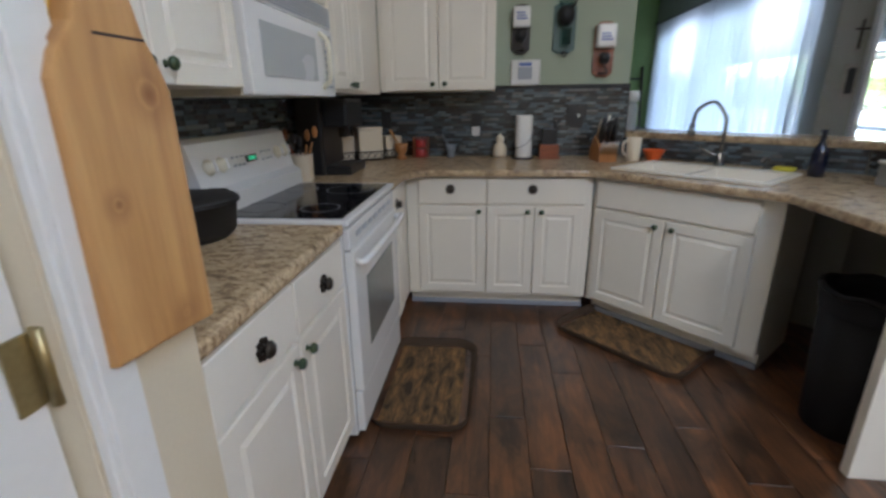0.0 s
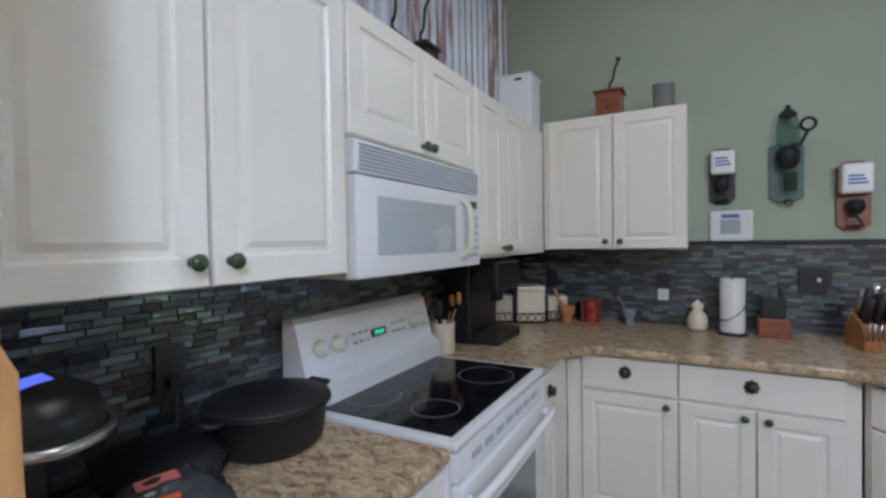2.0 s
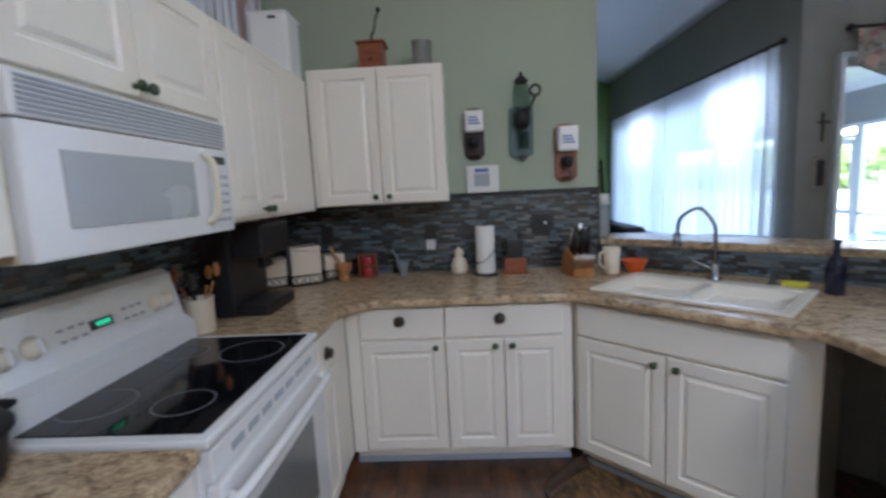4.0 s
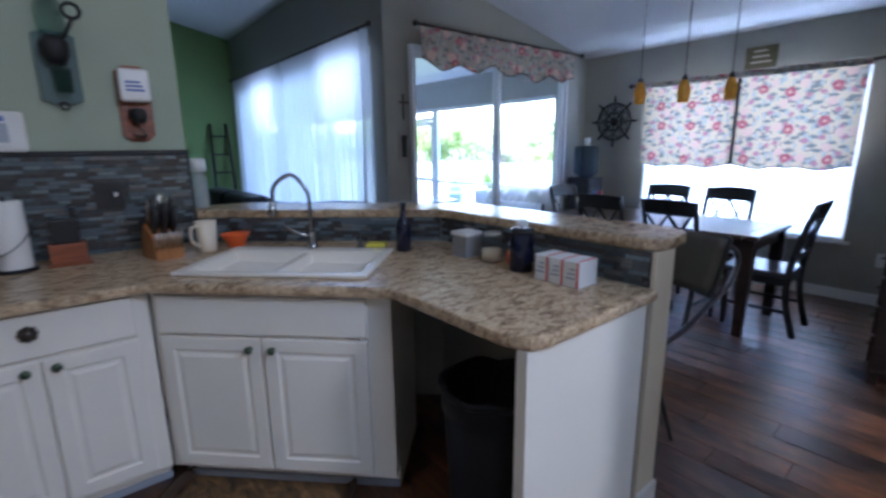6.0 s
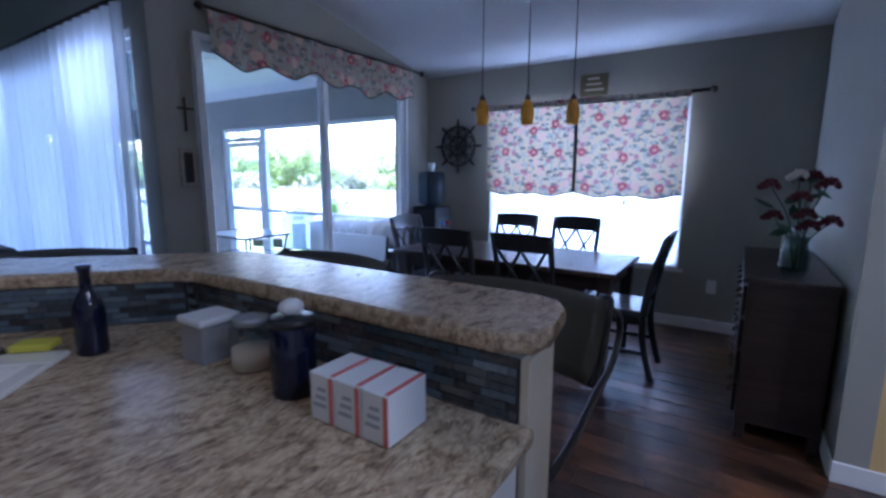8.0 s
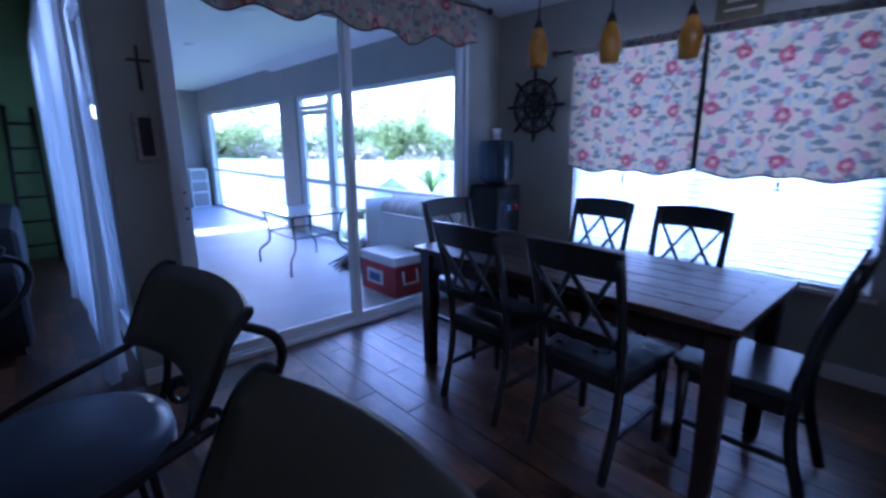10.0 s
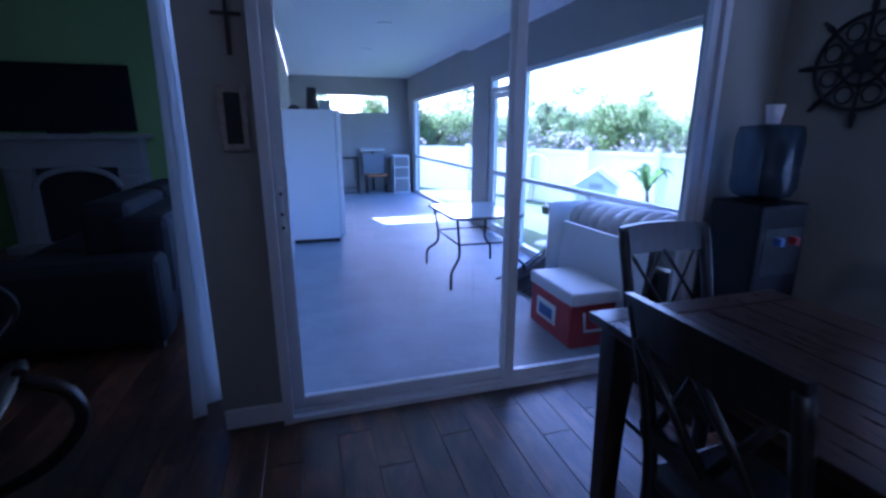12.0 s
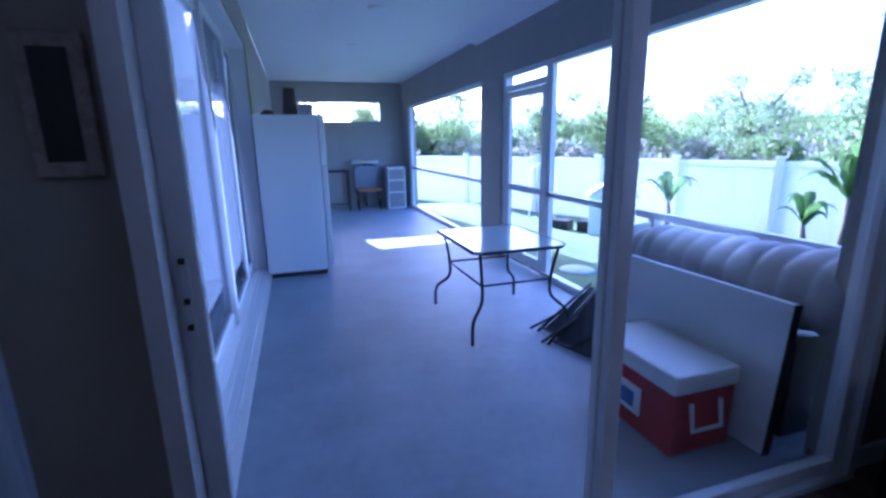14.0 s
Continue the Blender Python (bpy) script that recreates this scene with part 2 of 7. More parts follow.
def laminate():
    """Tan stone-look laminate: short drifting streaks of cream, tan and dark brown."""
    m, t, p = nodes_of("stone_laminate")
    c = coords(t, (1, 1, 1))
    warp = nd(t, "ShaderNodeTexNoise", Scale=7.0, Detail=3.0)
    t.links.new(c, warp.inputs["Vector"])
    moved = t.nodes.new("ShaderNodeVectorMath")
    moved.operation = "MULTIPLY_ADD"
    moved.inputs[1].default_value = (0.06, 0.06, 0.06)
    t.links.new(warp.outputs["Color"], moved.inputs[0])
    t.links.new(c, moved.inputs[2])
    drift = t.nodes.new("ShaderNodeMapping")
    drift.inputs["Rotation"].default_value = (0.0, 0.0, 0.65)
    drift.inputs["Scale"].default_value = (1.0, 1.9, 1.5)
    t.links.new(moved.outputs[0], drift.inputs[0])
    a = nd(t, "ShaderNodeTexNoise", Scale=17.0, Detail=8.0, Roughness=0.76, Distortion=0.3)
    b = nd(t, "ShaderNodeTexNoise", Scale=42.0, Detail=5.0, Roughness=0.75)
    v = nd(t, "ShaderNodeTexNoise", Scale=9.0, Detail=5.0, Roughness=0.6, Distortion=1.0)
    d = nd(t, "ShaderNodeTexNoise", Scale=4.0, Detail=3.0)
    for n in (a, b, v):
        t.links.new(drift.outputs[0], n.inputs["Vector"])
    t.links.new(c, d.inputs["Vector"])
    base = ramp(t, a.outputs["Fac"], (0.37, (0.055, 0.035, 0.022)), (0.43, (0.20, 0.13, 0.075)), (0.48, (0.46, 0.32, 0.17)), (0.54, (0.72, 0.57, 0.36)), (0.64, (0.42, 0.29, 0.165)))
    fleck = ramp(t, b.outputs["Fac"], (0.41, (0.06, 0.04, 0.027)), (0.465, (0.32, 0.22, 0.12)), (0.54, (0.68, 0.54, 0.35)), (0.63, (0.30, 0.20, 0.12)))
    col = mixc(t, 0.38, base, fleck)
    vein = ramp(t, v.outputs["Fac"], (0.455, (0, 0, 0)), (0.49, (0.35, 0.35, 0.35)), (0.51, (0.35, 0.35, 0.35)), (0.545, (0, 0, 0)))
    col = mixc(t, vein, col, (0.11, 0.065, 0.04))
    col = mixc(t, 0.14, col, ramp(t, d.outputs["Fac"], (0.35, (0.32, 0.22, 0.13)), (0.65, (0.60, 0.48, 0.31))))
    t.links.new(col, p.inputs["Base Color"])
    p.inputs["Roughness"].default_value = 0.26
    bumped(t, p, b.outputs["Fac"], 0.06, 0.002)
    return m


def mosaic_mat():
    """Glass and slate strips, each in a tone of its own."""
    m, t, p = nodes_of("mosaic_strip")
    geo = t.nodes.new("ShaderNodeNewGeometry")
    info = t.nodes.new("ShaderNodeObjectInfo")
    addr = t.nodes.new("ShaderNodeMath")
    addr.operation = "ADD"
    fr = t.nodes.new("ShaderNodeMath")
    fr.operation = "FRACT"
    t.links.new(info.outputs["Random"], addr.inputs[0])
    t.links.new(geo.outputs["Random Per Island"], addr.inputs[1])
    t.links.new(addr.outputs[0], fr.inputs[0])
    r = t.nodes.new("ShaderNodeValToRGB")
    r.color_ramp.interpolation = "CONSTANT"
    e = r.color_ramp.elements
    stops = ((0.0, (0.02, 0.022, 0.026)), (0.2, (0.12, 0.16, 0.19)), (0.4, (0.05, 0.065, 0.075)), (0.58, (0.20, 0.25, 0.28)), (0.72, (0.035, 0.025, 0.022)), (0.86, (0.10, 0.095, 0.085)))
    while len(e) < len(stops):
        e.new(0.5)
    for el, (pp, cc) in zip(e, stops):
        el.position, el.color = pp, (*cc, 1)
    t.links.new(fr.outputs[0], r.inputs[0])
    n = nd(t, "ShaderNodeTexNoise", Scale=70.0, Detail=3.0)
    t.links.new(coords(t), n.inputs["Vector"])
    t.links.new(mixc(t, 0.35, r.outputs[0], ramp(t, n.outputs["Fac"], (0.3, (0.03, 0.035, 0.04)), (0.7, (0.13, 0.14, 0.14)))), p.inputs["Base Color"])
    rg = ramp(t, fr.outputs[0], (0.0, (0.05,) * 3), (0.6, (0.12,) * 3), (0.86, (0.22,) * 3), (1.0, (0.4,) * 3))
    t.links.new(rg, p.inputs["Roughness"])
    p.inputs["Specular IOR Level"].default_value = 0.8
    wavy = nd(t, "ShaderNodeTexNoise", Scale=30.0, Detail=2.0)
    t.links.new(coords(t), wavy.inputs["Vector"])
    bumped(t, p, wavy.outputs["Fac"], 0.4, 0.006)
    return m


def floral(name, ground, see=0.0):
    """Printed cloth: rose-red blooms, salmon blossoms, blue-grey leaves and curled stems on a pale ground."""
    m, t, p = nodes_of(name)
    sep = t.nodes.new("ShaderNodeSeparateXYZ")
    t.links.new(t.nodes.new("ShaderNodeNewGeometry").outputs["Position"], sep.inputs[0])
    along = t.nodes.new("ShaderNodeMath")
    along.operation = "ADD"
    t.links.new(sep.outputs[0], along.inputs[0])
    t.links.new(sep.outputs[1], along.inputs[1])
    flat = t.nodes.new("ShaderNodeCombineXYZ")
    t.links.new(along.outputs[0], flat.inputs[0])
    t.links.new(sep.outputs[2], flat.inputs[1])
    warp = nd(t, "ShaderNodeTexNoise", Scale=26.0, Detail=2.0)
    t.links.new(flat.outputs[0], warp.inputs["Vector"])
    mv = t.nodes.new("ShaderNodeVectorMath")
    mv.operation = "MULTIPLY_ADD"
    mv.inputs[1].default_value = (0.035, 0.035, 0.0)
    t.links.new(warp.outputs["Color"], mv.inputs[0])
    t.links.new(flat.outputs[0], mv.inputs[2])

    def cells(scale, off, stretch=(1, 1, 1), turn=0.0, loose=0.75):
        mp = t.nodes.new("ShaderNodeMapping")
        mp.inputs["Location"].default_value, mp.inputs["Scale"].default_value = off, stretch
        mp.inputs["Rotation"].default_value = (0, 0, turn)
        t.links.new(mv.outputs[0], mp.inputs[0])
        v = t.nodes.new("ShaderNodeTexVoronoi")
        v.voronoi_dimensions = "2D"
        v.inputs["Scale"].default_value, v.inputs["Randomness"].default_value = scale, loose
        t.links.new(mp.outputs[0], v.inputs["Vector"])
        return v.outputs["Distance"]

    def disc(dist, r, soft=0.04):
        return ramp(t, dist, (r, (1, 1, 1)), (r + soft, (0, 0, 0)))

    def band(dist, r0, r1):
        return ramp(t, dist, (r0 - 0.03, (0, 0, 0)), (r0, (1, 1, 1)), (r1, (1, 1, 1)), (r1 + 0.03, (0, 0, 0)))

    half = nd(t, "ShaderNodeTexNoise", Scale=17.0, Detail=1.0)
    t.links.new(flat.outputs[0], half.inputs["Vector"])
    cut = ramp(t, half.outputs["Fac"], (0.47, (0, 0, 0)), (0.52, (1, 1, 1)))
    curl = mixc(t, 1.0, band(cells(7.0, (0.3, 0.7, 0)), 0.24, 0.31), cut, "MULTIPLY")
    col = mixc(t, curl, ground, (0.26, 0.20, 0.19))
    col = mixc(t, disc(cells(7.5, (3.1, 1.7, 0), (1.0, 2.2, 1), 0.7), 0.25), col, (0.20, 0.21, 0.19))
    col = mixc(t, disc(cells(8.0, (1.4, 5.2, 0), (2.2, 1.0, 1), 0.5), 0.22), col, (0.40, 0.40, 0.36))
    col = mixc(t, disc(cells(7.0, (6.4, 2.2, 0)), 0.15), col, (0.42, 0.20, 0.22))
    col = mixc(t, disc(cells(4.6, (2.6, 8.1, 0)), 0.16), col, (0.62, 0.42, 0.33))
    rose = cells(3.4, (5.3, 2.9, 0), loose=0.5)
    petal = ramp(t, cells(38.0, (1, 1, 0)), (0.15, (0.28, 0.035, 0.06)), (0.55, (0.44, 0.13, 0.15)))
    col = mixc(t, disc(rose, 0.125), col, petal)
    col = mixc(t, disc(rose, 0.03), col, (0.62, 0.36, 0.26))
    t.links.new(col, p.inputs["Base Color"])
    p.inputs["Roughness"].default_value = 0.9
    if see:
        tl = t.nodes.new("ShaderNodeBsdfTranslucent")
        t.links.new(col, tl.inputs[0])
        mx = t.nodes.new("ShaderNodeMixShader")
        mx.inputs[0].default_value = see
        t.links.new(p.outputs[0], mx.inputs[1])
        t.links.new(tl.outputs[0], mx.inputs[2])
        t.links.new(mx.outputs[0], t.nodes["Material Output"].inputs[0])
    n = nd(t, "ShaderNodeTexNoise", Scale=400.0, Detail=2.0)
    t.links.new(flat.outputs[0], n.inputs["Vector"])
    bumped(t, p, n.outputs["Fac"], 0.2, 0.002)
    return m


M_white = paint("cabinet_white", (0.80, 0.76, 0.67), 0.32, vary=0.03, bump=0.01)
M_trim = paint("trim_white", (0.76, 0.75, 0.72), 0.4, vary=0.04, bump=0.02)
M_green = paint("sage_green_paint", (0.36, 0.41, 0.31), 0.7, vary=0.06, scale=2.0, fine=140, bump=0.12)
M_lime = paint("leaf_green_paint", (0.21, 0.31, 0.10), 0.7, vary=0.07, fine=140, bump=0.12)
M_tan = paint("tan_paint", (0.66, 0.46, 0.18), 0.7, vary=0.06, fine=140, bump=0.12)
M_beige = paint("greige_paint", (0.33, 0.32, 0.27), 0.7, vary=0.06, fine=140, bump=0.12)
M_cream = paint("cream_paint", (0.66, 0.58, 0.43), 0.6, vary=0.05, fine=140, bump=0.1)
M_ceil = paint("ceiling_white", (0.74, 0.74, 0.74), 0.8, vary=0.04, fine=180, bump=0.3)
M_lam = laminate()
M_grout = paint("grout", (0.045, 0.047, 0.05), 0.85, vary=0.15, fine=200, bump=0.1)
M_mosaic = mosaic_mat()
M_floorbase = paint("floor_joint", (0.13, 0.095, 0.07), 0.9, vary=0.2, fine=90)
M_plank = wood("wood_look_tile", (0.040, 0.0185, 0.010), (0.150, 0.072, 0.034), 0.33, axis=1, scale=5.0, random_tint=0.4, mottle=1.0)
M_plank.node_tree.nodes["Principled BSDF"].inputs["Specular IOR Level"].default_value = 0.9
M_slab = paint("painted_concrete", (0.30, 0.33, 0.37), 0.55, vary=0.2, scale=2.6, fine=22, bump=0.35)
M_stucco = paint("grey_stucco", (0.34, 0.33, 0.31), 0.85, vary=0.08, fine=90, bump=0.5)
M_frame = paint("white_aluminium", (0.70, 0.71, 0.72), 0.35, vary=0.04, bump=0.01)
M_glass = clear("window_glass")
# darkness behind the living room doors is put into this glass colour
M_darkpane = clear("darkened_door_glass", (0.62, 0.66, 0.70))
M_bronze = paint("dark_bronze", (0.06, 0.05, 0.04), 0.42, 0.8, vary=0.3, fine=90, bump=0.1)
M_greenknob = paint("verdigris_knob", (0.06, 0.09, 0.05), 0.35, 0.5, vary=0.4, fine=120)
M_black = paint("black_plastic", (0.015, 0.015, 0.016), 0.4, vary=0.2, bump=0.03)
M_iron = paint("cast_iron", (0.02, 0.02, 0.021), 0.55, 0.3, vary=0.3, fine=200, bump=0.3)
M_steel = paint("brushed_steel", (0.55, 0.55, 0.54), 0.25, 1.0, vary=0.06, fine=120)
M_enamel = paint("white_enamel", (0.78, 0.78, 0.77), 0.18, vary=0.02, bump=0.0)
M_blackglass = paint("black_glass", (0.008, 0.008, 0.01), 0.06, vary=0.1, bump=0.0)
M_floral = floral("floral_cloth", (0.58, 0.47, 0.31), see=0.17)
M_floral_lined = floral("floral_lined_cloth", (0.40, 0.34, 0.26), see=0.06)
M_sheer = sheer("sheer_white_cloth", (0.86, 0.88, 0.9), 0.22, 0.6)
M_blind = sheer("white_blind_slat", (0.85, 0.86, 0.87), 0.0, 0.45)

# ---- structure ----
WX, BY = 0.24, 4.16          # kitchen side wall, kitchen back wall
EX, NY = 7.08, 4.99          # dining window wall, sliding door wall
LX = 4.05                    # living room glass wall, inner face
GY = 9.45                    # green fireplace wall
RIDGE = 0.3


def roof(x):
    return 2.46 + 0.203 * (EX - max(x, RIDGE)) - 0.203 * max(0, RIDGE - x)


def wall_xz(name, xs, y0, y1, material, label, holes=(), top=None):
    """A wall along x with the roof's slope on top; holes are (x0, x1, z0, z1)."""
    bm = bmesh.new()
    cuts = sorted({xs[0], xs[1], *[h[0] for h in holes], *[h[1] for h in holes], *([RIDGE] if xs[0] < RIDGE < xs[1] else [])})
    for a, b in zip(cuts, cuts[1:]):
        hs = sorted([h for h in holes if h[0] <= a + 1e-6 and h[1] >= b - 1e-6], key=lambda h: h[2])
        z = 0.0
        spans = []
        for h in hs:
            if h[2] > z:
                spans.append((z, h[2], h[2]))
            z = h[3]
        spans.append((z, top or roof(a), top or roof(b)))
        for lo, ha, hb in spans:
            vs = add_box(bm, a, y0, lo, b, y1, 1.0)
            for i in (4, 6):
                vs[i].co.z = ha
            for i in (5, 7):
                vs[i].co.z = hb
    return structure(name, bm, material, label)


def wall_yz(name, x0, x1, ys, z, material, label, holes=()):
    bm = bmesh.new()
    cuts = sorted({ys[0], ys[1], *[h[0] for h in holes], *[h[1] for h in holes]})
    for a, b in zip(cuts, cuts[1:]):
        hs = sorted([h for h in holes if h[0] <= a + 1e-6 and h[1] >= b - 1e-6], key=lambda h: h[2])
        lo = 0.0
        for h in hs:
            if h[2] > lo:
                add_box(bm, x0, a, lo, x1, b, h[2])
            lo = h[3]
        if lo < z:
            add_box(bm, x0, a, lo, x1, b, z)
    return structure(name, bm, material, label)


# floors
structure("floor", boxes((-0.5, -2.2, -0.2, 7.2, 4.99, -0.006), (-3.2, 4.99, -0.2, 4.24, 9.6, -0.006)), M_floorbase, "dark joint bed of the wood-look tile floor")
structure("floor_lanai", boxes((4.25, 5.14, -0.25, 7.0, 14.15, -0.03), (4.33, 4.99, -0.25, 7.0, 5.14, -0.03)), M_slab, "grey-blue painted concrete lanai floor")
# walls
wall_yz("wall_west", WX - 0.15, WX, (1.33, 4.16), roof(WX), M_green, "sage green kitchen side wall")
wall_xz("wall_kitchen_back", (-3.2, 2.28), BY, BY + 0.13, M_green, "sage green kitchen back wall")
wall_yz("wall_pantry", 0.75, 0.87, (-2.2, 1.305), roof(0.8), M_cream, "cream pantry wall", holes=((0.28, 1.09, 0.0, 2.05),))
wall_xz("wall_pantry_back", (0.09, 0.75), 1.21, 1.33, M_cream, "cream pantry wall beside the counter")
wall_xz("wall_passage", (3.15, 3.80), 1.24, 1.36, M_beige, "pale wall between kitchen and passage")
wall_xz("wall_south", (5.07, 7.2), 1.24, 1.36, M_beige, "pale dining room side wall")
wall_yz("wall_hall", 5.07, 5.19, (-2.2, 1.24), roof(5.07), M_tan, "tan hallway wall", holes=((0.15, 1.05, 0.0, 2.03),))
wall_yz("wall_east", EX, EX + 0.14, (1.24, 5.13), 2.46, M_beige, "greige dining wall with the window", holes=((2.24, 4.15, 0.53, 2.03),))
wall_xz("wall_slider", (LX, EX), NY, NY + 0.14, M_beige, "greige wall round the sliding door", holes=((4.33, 6.66, 0.0, 2.30),))
wall_yz("wall_living_east", LX, 4.25, (NY + 0.14, GY), roof(LX), M_beige, "greige living room wall", holes=((5.2, 9.15, 0.0, 2.30),))
wall_xz("wall_fireplace", (-3.2, 4.25), GY, GY + 0.13, M_lime, "leaf green living room wall")
wall_yz("wall_living_west", -3.33, -3.2, (4.1, 9.58), roof(-3.2) if roof(-3.2) > 2.2 else 2.4, M_lime, "leaf green living room wall")
wall_xz("wall_back", (-0.5, 7.2), -2.33, -2.2, M_cream, "cream back wall")
wall_yz("wall_side", -0.62, -0.5, (-2.33, 1.3), roof(0), M_cream, "cream side wall")
wall_yz("wall_hall_far", EX, EX + 0.14, (-2.3, 1.24), 2.46, M_tan, "tan wall")


def ceiling():
    bm = bmesh.new()
    for xa, xb in ((-3.4, RIDGE), (RIDGE, EX + 0.14)):
        za, zb = roof(xa), roof(xb)
        vs = add_box(bm, xa, -2.4, 0, xb, 9.65, 1)
        for i, v in enumerate(vs):
            v.co.z = (za if abs(v.co.x - xa) < 1e-3 else zb) + (0.12 if i > 3 else 0.0)
    return bm


structure("ceiling", ceiling(), M_ceil, "white vaulted ceiling")
# lanai shell
wall_yz("wall_lanai_west", 4.12, 4.25, (GY + 0.13, 14.15), 2.6, M_stucco, "grey stucco lanai wall")
structure("ceiling_lanai", boxes((4.26, 5.14, 2.56, 7.25, 14.3, 2.66)), M_ceil, "pale lanai ceiling")

M_burner = paint("burner_print", (0.16, 0.16, 0.17), 0.3, vary=0.1)
M_knobcream = paint("cream_plastic", (0.70, 0.66, 0.52), 0.35, vary=0.05)
M_greyprint = paint("grey_print", (0.34, 0.37, 0.42), 0.5, vary=0.05)
M_led = glow("green_digits", (0.1, 0.8, 0.35), 0.03)
M_ovenglass = paint("oven_glass", (0.20, 0.21, 0.20), 0.12, vary=0.15)
M_mwglass = paint("microwave_mesh", (0.42, 0.44, 0.45), 0.25, vary=0.06, fine=500)

# ---- kitchen: cabinets ----
def ring_panel(x0, z0, x1, z1, y, thick, rings):
    """A slab facing -y whose face steps through (inset, depth) rings."""
    bm = bmesh.new()
    back = [bm.verts.new(p) for p in ((x0, y + thick, z0), (x1, y + thick, z0), (x1, y + thick, z1), (x0, y + thick, z1))]
    bm.faces.new(back[::-1])
    prev = back
    for ins, dep in ((0.0, 0.003), (0.003, 0.0), *rings):
        cur = [bm.verts.new(p) for p in ((x0 + ins, y + dep, z0 + ins), (x1 - ins, y + dep, z0 + ins), (x1 - ins, y + dep, z1 - ins), (x0 + ins, y + dep, z1 - ins))]
        for i in range(4):
            bm.faces.new((prev[i], prev[(i + 1) % 4], cur[(i + 1) % 4], cur[i]))
        prev = cur
    bm.faces.new(prev)
    bmesh.ops.recalc_face_normals(bm, faces=bm.faces)
    return bm


ROUTED = ((0.052, 0.0), (0.058, 0.006), (0.068, 0.006), (0.082, 0.001))
FLAT = ((0.010, 0.0),)


def knob_bm(x, z, y, big=False):
    """A turned knob that stands out towards -y; the large ones have a petalled plate."""
    r = 0.021 if big else 0.016
    prof = [(0.0, -0.030), (r * 0.7, -0.029), (r, -0.022), (r * 0.92, -0.016), (r * 0.45, -0.011), (r * 0.38, -0.004), (r * 0.6, 0.0)]
    bm = lathe(prof, 14, pose(x, y, z, -90, 0, 0))
    if big:
        for i in range(8):
            a = 2 * math.pi * i / 8
            bmesh.ops.create_icosphere(bm, subdivisions=1, radius=0.010, matrix=pose(x + 0.021 * math.cos(a), y - 0.004, z + 0.021 * math.sin(a)) @ Matrix.Diagonal((1, 0.5, 1, 1)))
    bmesh.ops.recalc_face_normals(bm, faces=bm.faces)
    return bm


def cabinet(name, label, m, w, z0, z1, depth, fronts, toe=True, group="kitchen cabinets"):
    """A unit whose front lies in its own y=0 plane, facing -y. fronts: (kind, x0, x1, z0, z1, knobs)."""
    top = thing(name, label, "cabinet", group)
    if toe:
        part("body", boxes((0, 0.0, 0.095, w, depth, z1)), M_white, top)
        part("toe_kick", boxes((0.0, 0.075, 0.0, w, depth, 0.095)), M_white, top)
        part("shoe_strip", boxes((0.0, 0.060, 0.0, w, 0.074, 0.03), bevel=0.004), M_greyprint, top)
    else:
        part("body", boxes((0, 0.0, z0, w, depth, z1)), M_white, top)
    for kind, a, b, c, d, knobs in fronts:
        f = part("door" if kind == "door" else "drawer_front", ring_panel(a, c, b, d, -0.019, 0.018, ROUTED if kind == "door" else FLAT), M_white, top)
        for kx, kz, big in knobs:
            part("knob", knob_bm(kx, kz, -0.019, big), M_bronze if big else M_greenknob, f, "dark petalled metal knob" if big else "dark green knob")
    return put(top, m)


LEFT = lambda y, x=0.82: pose(x, y, 0, 0, 0, 90)
cabinet("base_cabinet", "white routed base cabinet with two drawers beside the range", LEFT(1.335), 0.80, 0, 0.868, 0.56, [
    ("drawer", 0.012, 0.395, 0.70, 0.855, [(0.21, 0.775, True)]), ("drawer", 0.405, 0.788, 0.70, 0.855, [(0.60, 0.775, True)]),
    ("door", 0.012, 0.395, 0.115, 0.685, [(0.36, 0.645, False)]), ("door", 0.405, 0.788, 0.115, 0.685, [(0.44, 0.645, False)])])
cabinet("base_cabinet", "narrow white base cabinet between range and corner", LEFT(2.912), 0.53, 0, 0.868, 0.56, [
    ("drawer", 0.012, 0.27, 0.70, 0.855, [(0.15, 0.775, True)]), ("door", 0.012, 0.27, 0.115, 0.685, [])])
cabinet("base_cabinet", "white base cabinet with three doors and two drawers", pose(0.822, 3.45, 0), 1.125, 0, 0.868, 0.70, [
    ("drawer", 0.075, 0.49, 0.70, 0.855, [(0.275, 0.79, True)]), ("drawer", 0.50, 1.075, 0.70, 0.855, [(0.77, 0.79, True)]),
    ("door", 0.075, 0.49, 0.115, 0.685, [(0.45, 0.655, False)]), ("door", 0.50, 0.783, 0.115, 0.685, [(0.745, 0.655, False)]),
    ("door", 0.790, 1.075, 0.115, 0.685, [(0.828, 0.655, False)])])
cabinet("sink_cabinet", "white diagonal sink cabinet with two doors", pose(1.955, 3.445, 0, 0, 0, -45), 0.95, 0, 0.868, 0.50, [
    ("drawer", 0.03, 0.86, 0.70, 0.855, []),
    ("door", 0.03, 0.44, 0.115, 0.685, [(0.40, 0.645, False)]), ("door", 0.45, 0.86, 0.115, 0.685, [(0.49, 0.645, False)])])
solid("end_panel", boxes((2.63, 2.125, 0.0, 3.262, 2.165, 0.868), bevel=0.003), M_white, "white end panel under the peninsula counter", "panel")
UP = lambda y: pose(0.60, y, 0, 0, 0, 90)
cabinet("wall_cabinet", "white two-door wall cabinet over the counter", UP(1.335), 0.71, 1.345, 2.05, 0.36, [
    ("door", 0.0, 0.333, 1.345, 2.04, [(0.30, 1.39, False)]), ("door", 0.341, 0.705, 1.345, 2.04, [(0.375, 1.39, False)])], toe=False)
